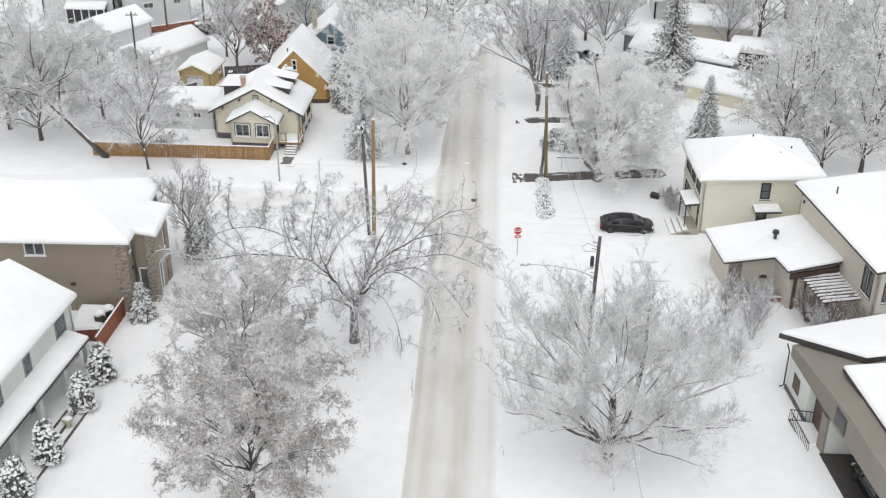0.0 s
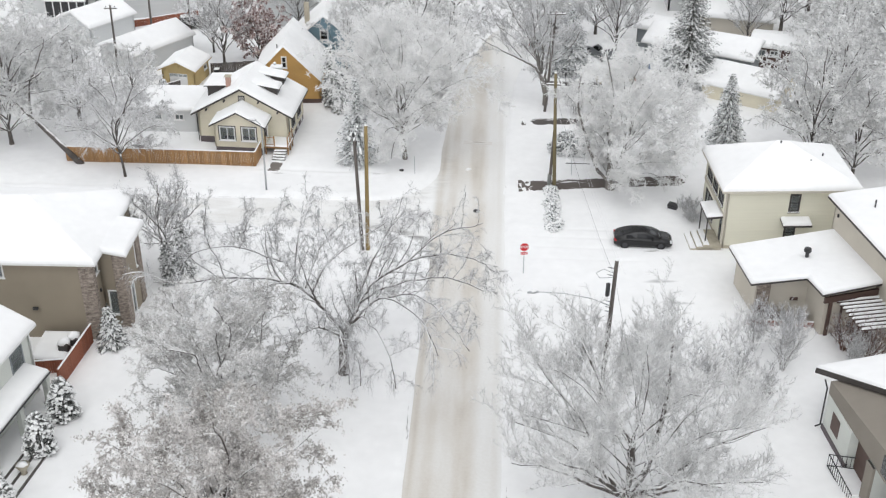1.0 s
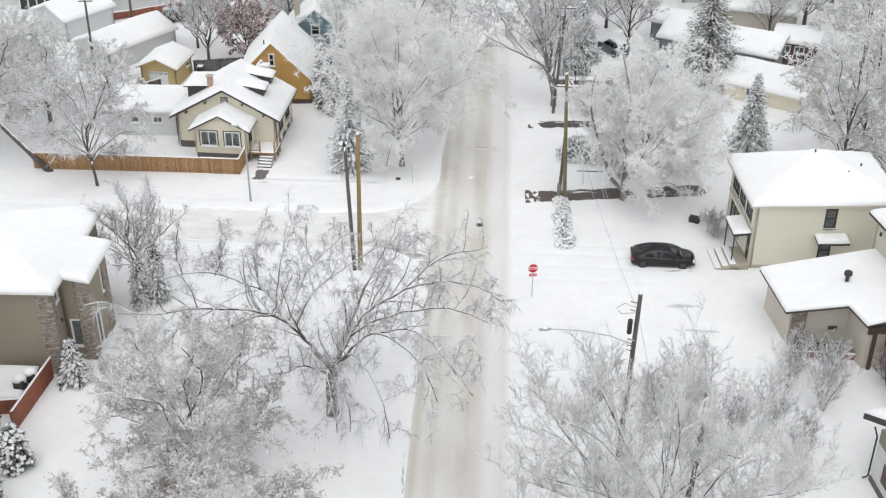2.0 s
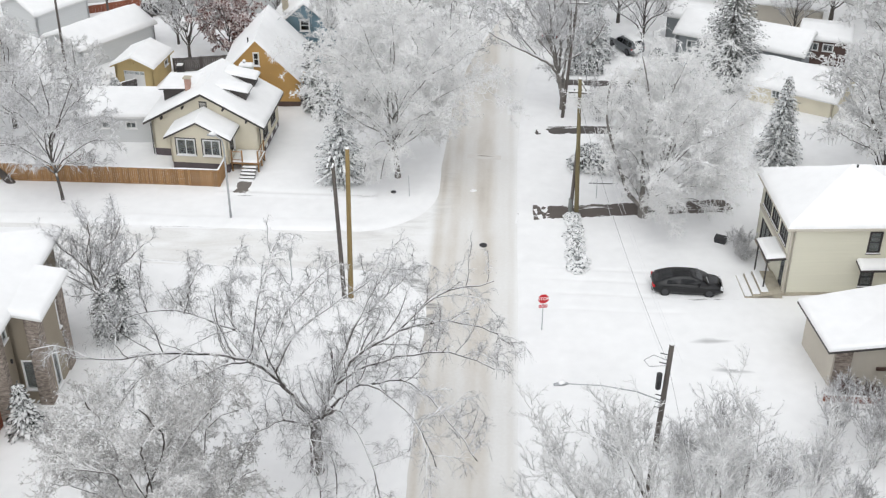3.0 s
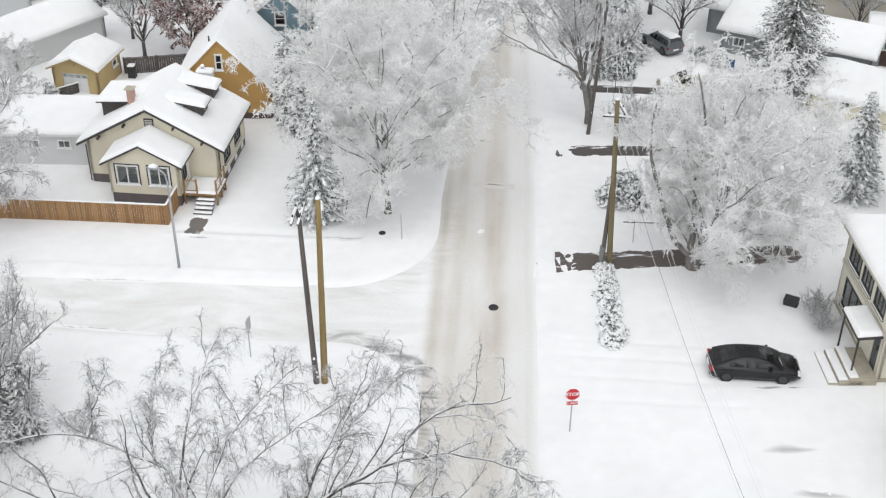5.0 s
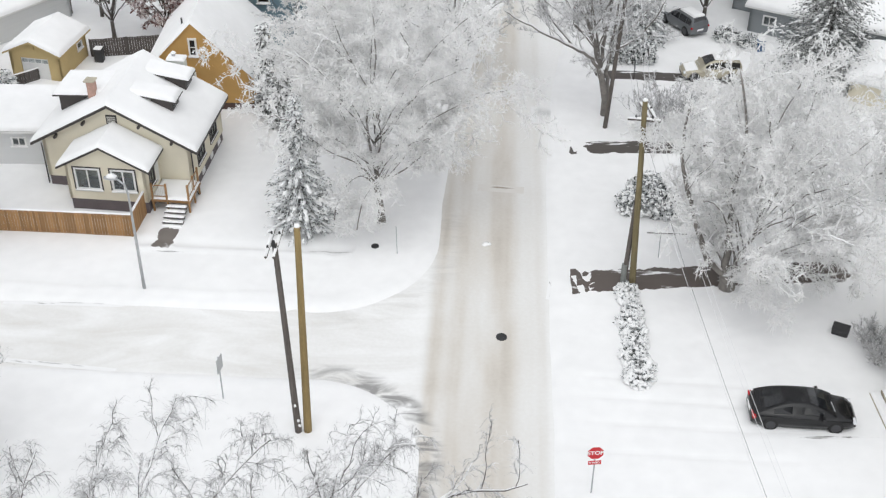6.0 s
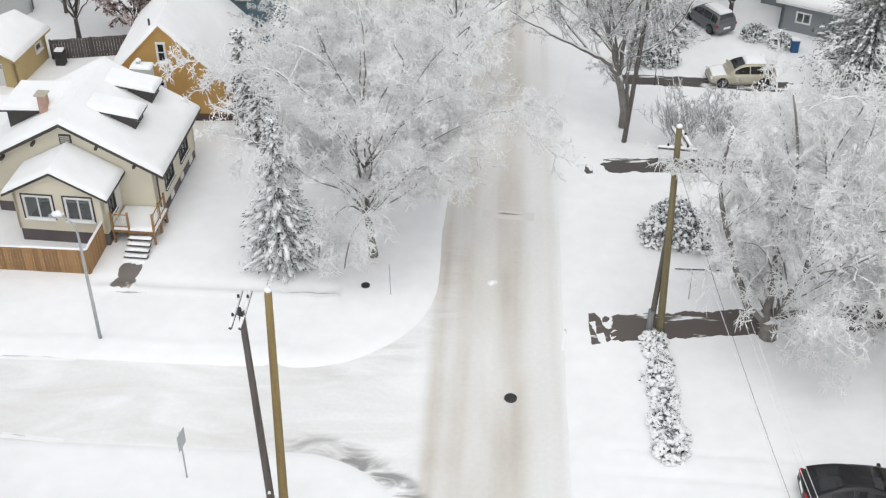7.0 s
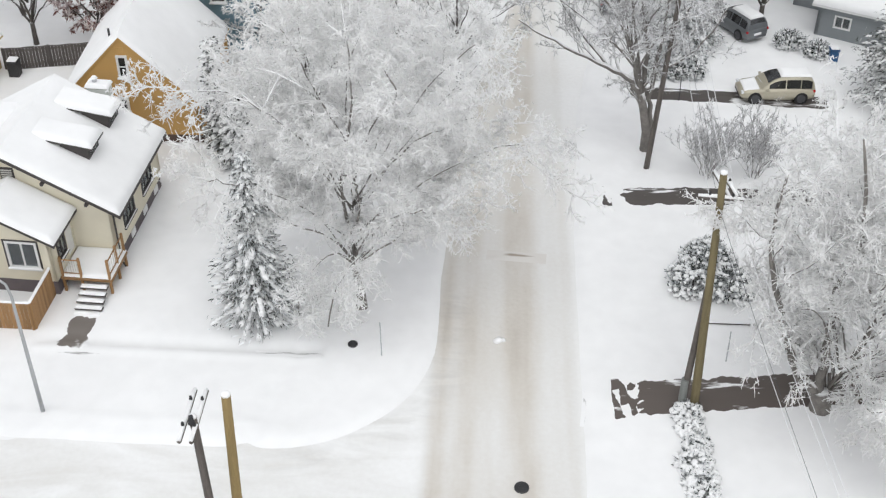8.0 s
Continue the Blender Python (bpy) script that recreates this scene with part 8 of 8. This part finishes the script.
# ---- cars ----
def car(m, L, W, H, paint, label, style="sedan", snow=0.0, name="car"):
    """Body lofted from stations along x (rear to front), glasshouse, panes, wheels, lamps."""
    t = thing(name, m, label, "car")
    s = Shape()
    st = [(0, .42, .72, .80), (.02, .30, .86, .88), (.08, .24, .93, .94), (.2, .2, .97, .99), (.42, .18, .96, 1.0), (.62, .18, .93, 1.0), (.78, .2, .88, .98), (.92, .24, .78, .93), (.975, .30, .68, .84), (1.0, .38, .58, .70)]
    if style != "sedan":
        st = [(0, .42, .95, .86), (.02, .34, 1.02, .94), (.08, .3, 1.04, .97), (.2, .26, 1.04, .99), (.42, .25, 1.03, 1.0), (.62, .25, 1.0, 1.0), (.75, .27, .97, .99), (.9, .3, .88, .95), (.97, .34, .78, .87), (1.0, .42, .66, .74)]
    ring = []
    for u, z0, z1, w in st:
        x, hw = (u - .5) * L, W / 2 * w
        zb = z0 * (H / 1.42)
        zt = z1 * (H / 1.42 if style == "sedan" else H / 1.65)
        ring.append([(x, -hw * .93, zb), (x, -hw, zb + (zt - zb) * .35), (x, -hw * .985, zb + (zt - zb) * .7), (x, -hw * .9, zt * .985), (x, -hw * .55, zt + .015), (x, hw * .55, zt + .015), (x, hw * .9, zt * .985), (x, hw * .985, zb + (zt - zb) * .7), (x, hw, zb + (zt - zb) * .35), (x, hw * .93, zb)])
    k = 10
    vs = [p for r in ring for p in r]
    fs = [(i * k + j, i * k + (j + 1) % k, (i + 1) * k + (j + 1) % k, (i + 1) * k + j) for i in range(len(ring) - 1) for j in range(k)]
    fs = [q[::-1] for q in fs] + [tuple(range(k)), tuple((len(ring) - 1) * k + j for j in range(k))[::-1]]
    s.add(vs, fs)
    part("body", s, paint, t, smooth=True)
    zb = .93 * H / 1.42 if style == "sedan" else 1.0 * H / 1.65
    if style == "sedan":
        prof = [(.05, 0), (.12, .30), (.205, .63), (.29, .87), (.37, .98), (.45, 1.0), (.53, .955), (.61, .79), (.695, .48), (.79, 0)]
    else:
        prof = [(.012, 0), (.03, .5), (.06, .86), (.11, .97), (.2, 1.0), (.36, 1.0), (.48, .965), (.56, .80), (.64, .48), (.725, 0)]
    prof = [(u, zb + (H - zb) * k_) for u, k_ in prof]

    def sect(u, z, inset):
        k_ = (z - zb) / max(.01, H - zb)
        hw = W / 2 * (.91 - .10 * max(0, k_) - .14 * max(0, k_) ** 3) + inset
        return (u - .5) * L, hw

    g, a, n = Shape(), [], len(prof)
    ws = (1.0, .93, .6, 0, -.6, -.93, -1.0)
    for u, z in prof:
        x, hw = sect(u, z, 0)
        for w in ws:
            a.append((x, -hw * w, z + .045 * (1 - w * w) * (z > zb + .02) - .015 * (abs(w) == 1)))
    k = len(ws)
    fs = [(i * k + j, (i + 1) * k + j, (i + 1) * k + j + 1, i * k + j + 1) for i in range(n - 1) for j in range(k - 1)]
    g.add(a, [q[::-1] for q in fs] + [tuple(i * k for i in range(n)), tuple(i * k + k - 1 for i in range(n))[::-1]])
    part("cabin", g, paint, t, smooth=True)

    def glass(name_, pts, faces, off):
        o = Vector(off)
        top = [Vector(p_) + o for p_ in pts]
        q = len(top)
        rim = [tuple(range(q))] if faces is None else faces
        return part(name_, Shape().add(top, rim), M_CARGLASS, t, smooth=False)

    def band(name_, i0, i1, w, off):
        pts = []
        for u, z in prof[i0:i1 + 1]:
            x, hw = sect(u, z, 0)
            for s_ in (-w, 0, w):
                pts.append((x, hw * s_, z + .045 * (1 - s_ * s_) + .006))
        faces = [(r_ * 3 + c_, r_ * 3 + c_ + 1, (r_ + 1) * 3 + c_ + 1, (r_ + 1) * 3 + c_) for r_ in range(i1 - i0) for c_ in (0, 1)]
        glass(name_, pts, faces, off)

    band("rear_window", 1 if style == "sedan" else 1, 3 if style == "sedan" else 2, .8, (-.012, 0, .012))
    band("windscreen", 6, 8, .84, (.012, 0, .014))

    def height(u):
        for (ua, za), (ub, zc) in zip(prof, prof[1:]):
            if ua <= u <= ub:
                return za + (zc - za) * (u - ua) / (ub - ua)
        return zb

    zt = H * .93
    for sg in (-1, 1):
        cuts = ((.20, .37), (.385, .67)) if style == "sedan" else ((.06, .2), (.215, .4), (.415, .63))
        for u0, u1 in cuts:
            pts = []
            line = [u0 + (u1 - u0) * q / 6 for q in range(7)]
            for u in line:
                pts.append((u, zb + .05))
            for u in line[::-1]:
                pts.append((u, max(zb + .06, zb + (height(u) - zb) * .84)))
            pts = [((u - .5) * L, sg * (sect(u, z, 0)[1] + .006), z) for u, z in pts]
            glass("side_window", pts if sg < 0 else pts[::-1], None, (0, sg * .004, 0))
        x = (.66 - .5) * L
        part("wing_mirror", Shape().box((x - .08, sg * (W / 2 + .02), zb - .02), (x + .06, sg * (W / 2 + .2), zb + .12), .03), paint, t)
        part("headlight", Shape().box((L * .455, sg * W * .3, .58 * H / 1.42), (L * .488, sg * W * .44, .72 * H / 1.42), .03), M_LENS, t)
        part("tail_light", Shape().box((-L * .497, sg * W * .27, .68 * H / 1.42), (-L * .462, sg * W * .47, .82 * H / 1.42), .03), M_TAIL, t, "red tail light")
        for u in (.185, .80):
            x, yw, R = (u - .5) * L, sg * (W / 2 - .11), .325 * (1 if style == "sedan" else 1.1)
            wh = part("wheel", Shape().tube([(x, yw - .11, R), (x, yw - .09, R), (x, yw + .09, R), (x, yw + .11, R)], [R * .9, R, R, R * .9], 20), M_RUBBER, t, smooth=False)
            part("rim", Shape().tube([(x, yw + sg * .112, R), (x, yw + sg * .125, R)], [R * .66, R * .6], 12), M_RIM, wh)
    part("bumper", Shape().box((-L * .502, -W * .42, .3), (-L * .47, W * .42, .5), .04), paint, t)
    part("number_plate", Shape().box((-L * .506, -.26, .52), (-L * .5, .26, .66), .005), M_SIGNWHITE, t)
    part("bumper", Shape().box((L * .47, -W * .4, .26), (L * .497, W * .4, .44), .04), M_TRIM, t)
    part("wiper", Shape().tube([((prof[-1][0] - .5) * L - .02, -.5, zb + .06), ((prof[-1][0] - .5) * L - .1, .1, zb + .1)], [.015, .015], 4), M_LENS, t)
    if snow:
        x0, x1 = (prof[2][0] - .5) * L, (prof[-4][0] - .5) * L
        part("roof_snow", snow_patch(Shape(), [(x0, -W * .3, H), (x1, -W * .3, H), (x1, W * .3, H), (x0, W * .3, H)], snow, n=6, soft=.2), M_SNOW, t, "snow on the roof", True)
        part("bonnet_snow", snow_patch(Shape(), [(L * .25, -W * .4, zb - .03), (L * .45, -W * .36, zb - .18), (L * .45, W * .36, zb - .18), (L * .25, W * .4, zb - .03)], snow * .5, n=6, soft=.2), M_SNOW, t, "snow on the bonnet", True)
    return t


car(pose(13.25, 45.2, 0.07, 0, 0, -1.5), 4.45, 1.76, 1.33, M_BLACKPAINT, "black two-door coupe parked in fresh snow")
car(pose(25.2, 12.4, 0.14, 0, 0, 97), 4.4, 1.75, 1.4, M_BLACKPAINT, "black car standing in the open carport")
car(pose(13.6, 77.7, 0.1, 0, 0, 184), 3.9, 1.6, 1.45, M_GOLDPAINT, "champagne estate car with snow on its roof", "wagon", .14)
car(pose(12.7, 85.5, 0.1, 0, 0, 120), 3.9, 1.6, 1.45, M_GREYPAINT, "grey estate car under snow in a drive", "wagon", .16)
car(pose(8.4, 95, 0.1, 0, 0, 60), 3.7, 1.5, 1.35, M_GREYPAINT, "parked car under snow far along the street", "wagon", .2)
car(pose(-32.6, 92.5, 0.1, 0, 0, 20), 3.7, 1.5, 1.35, M_BLACKPAINT, "dark car parked on the back lane", "wagon", .15)
car(pose(6.0, 88.5, 0.1, 0, 0, 80), 3.7, 1.5, 1.3, M_GREYPAINT, "car parked beside the street far off", "wagon", .2)
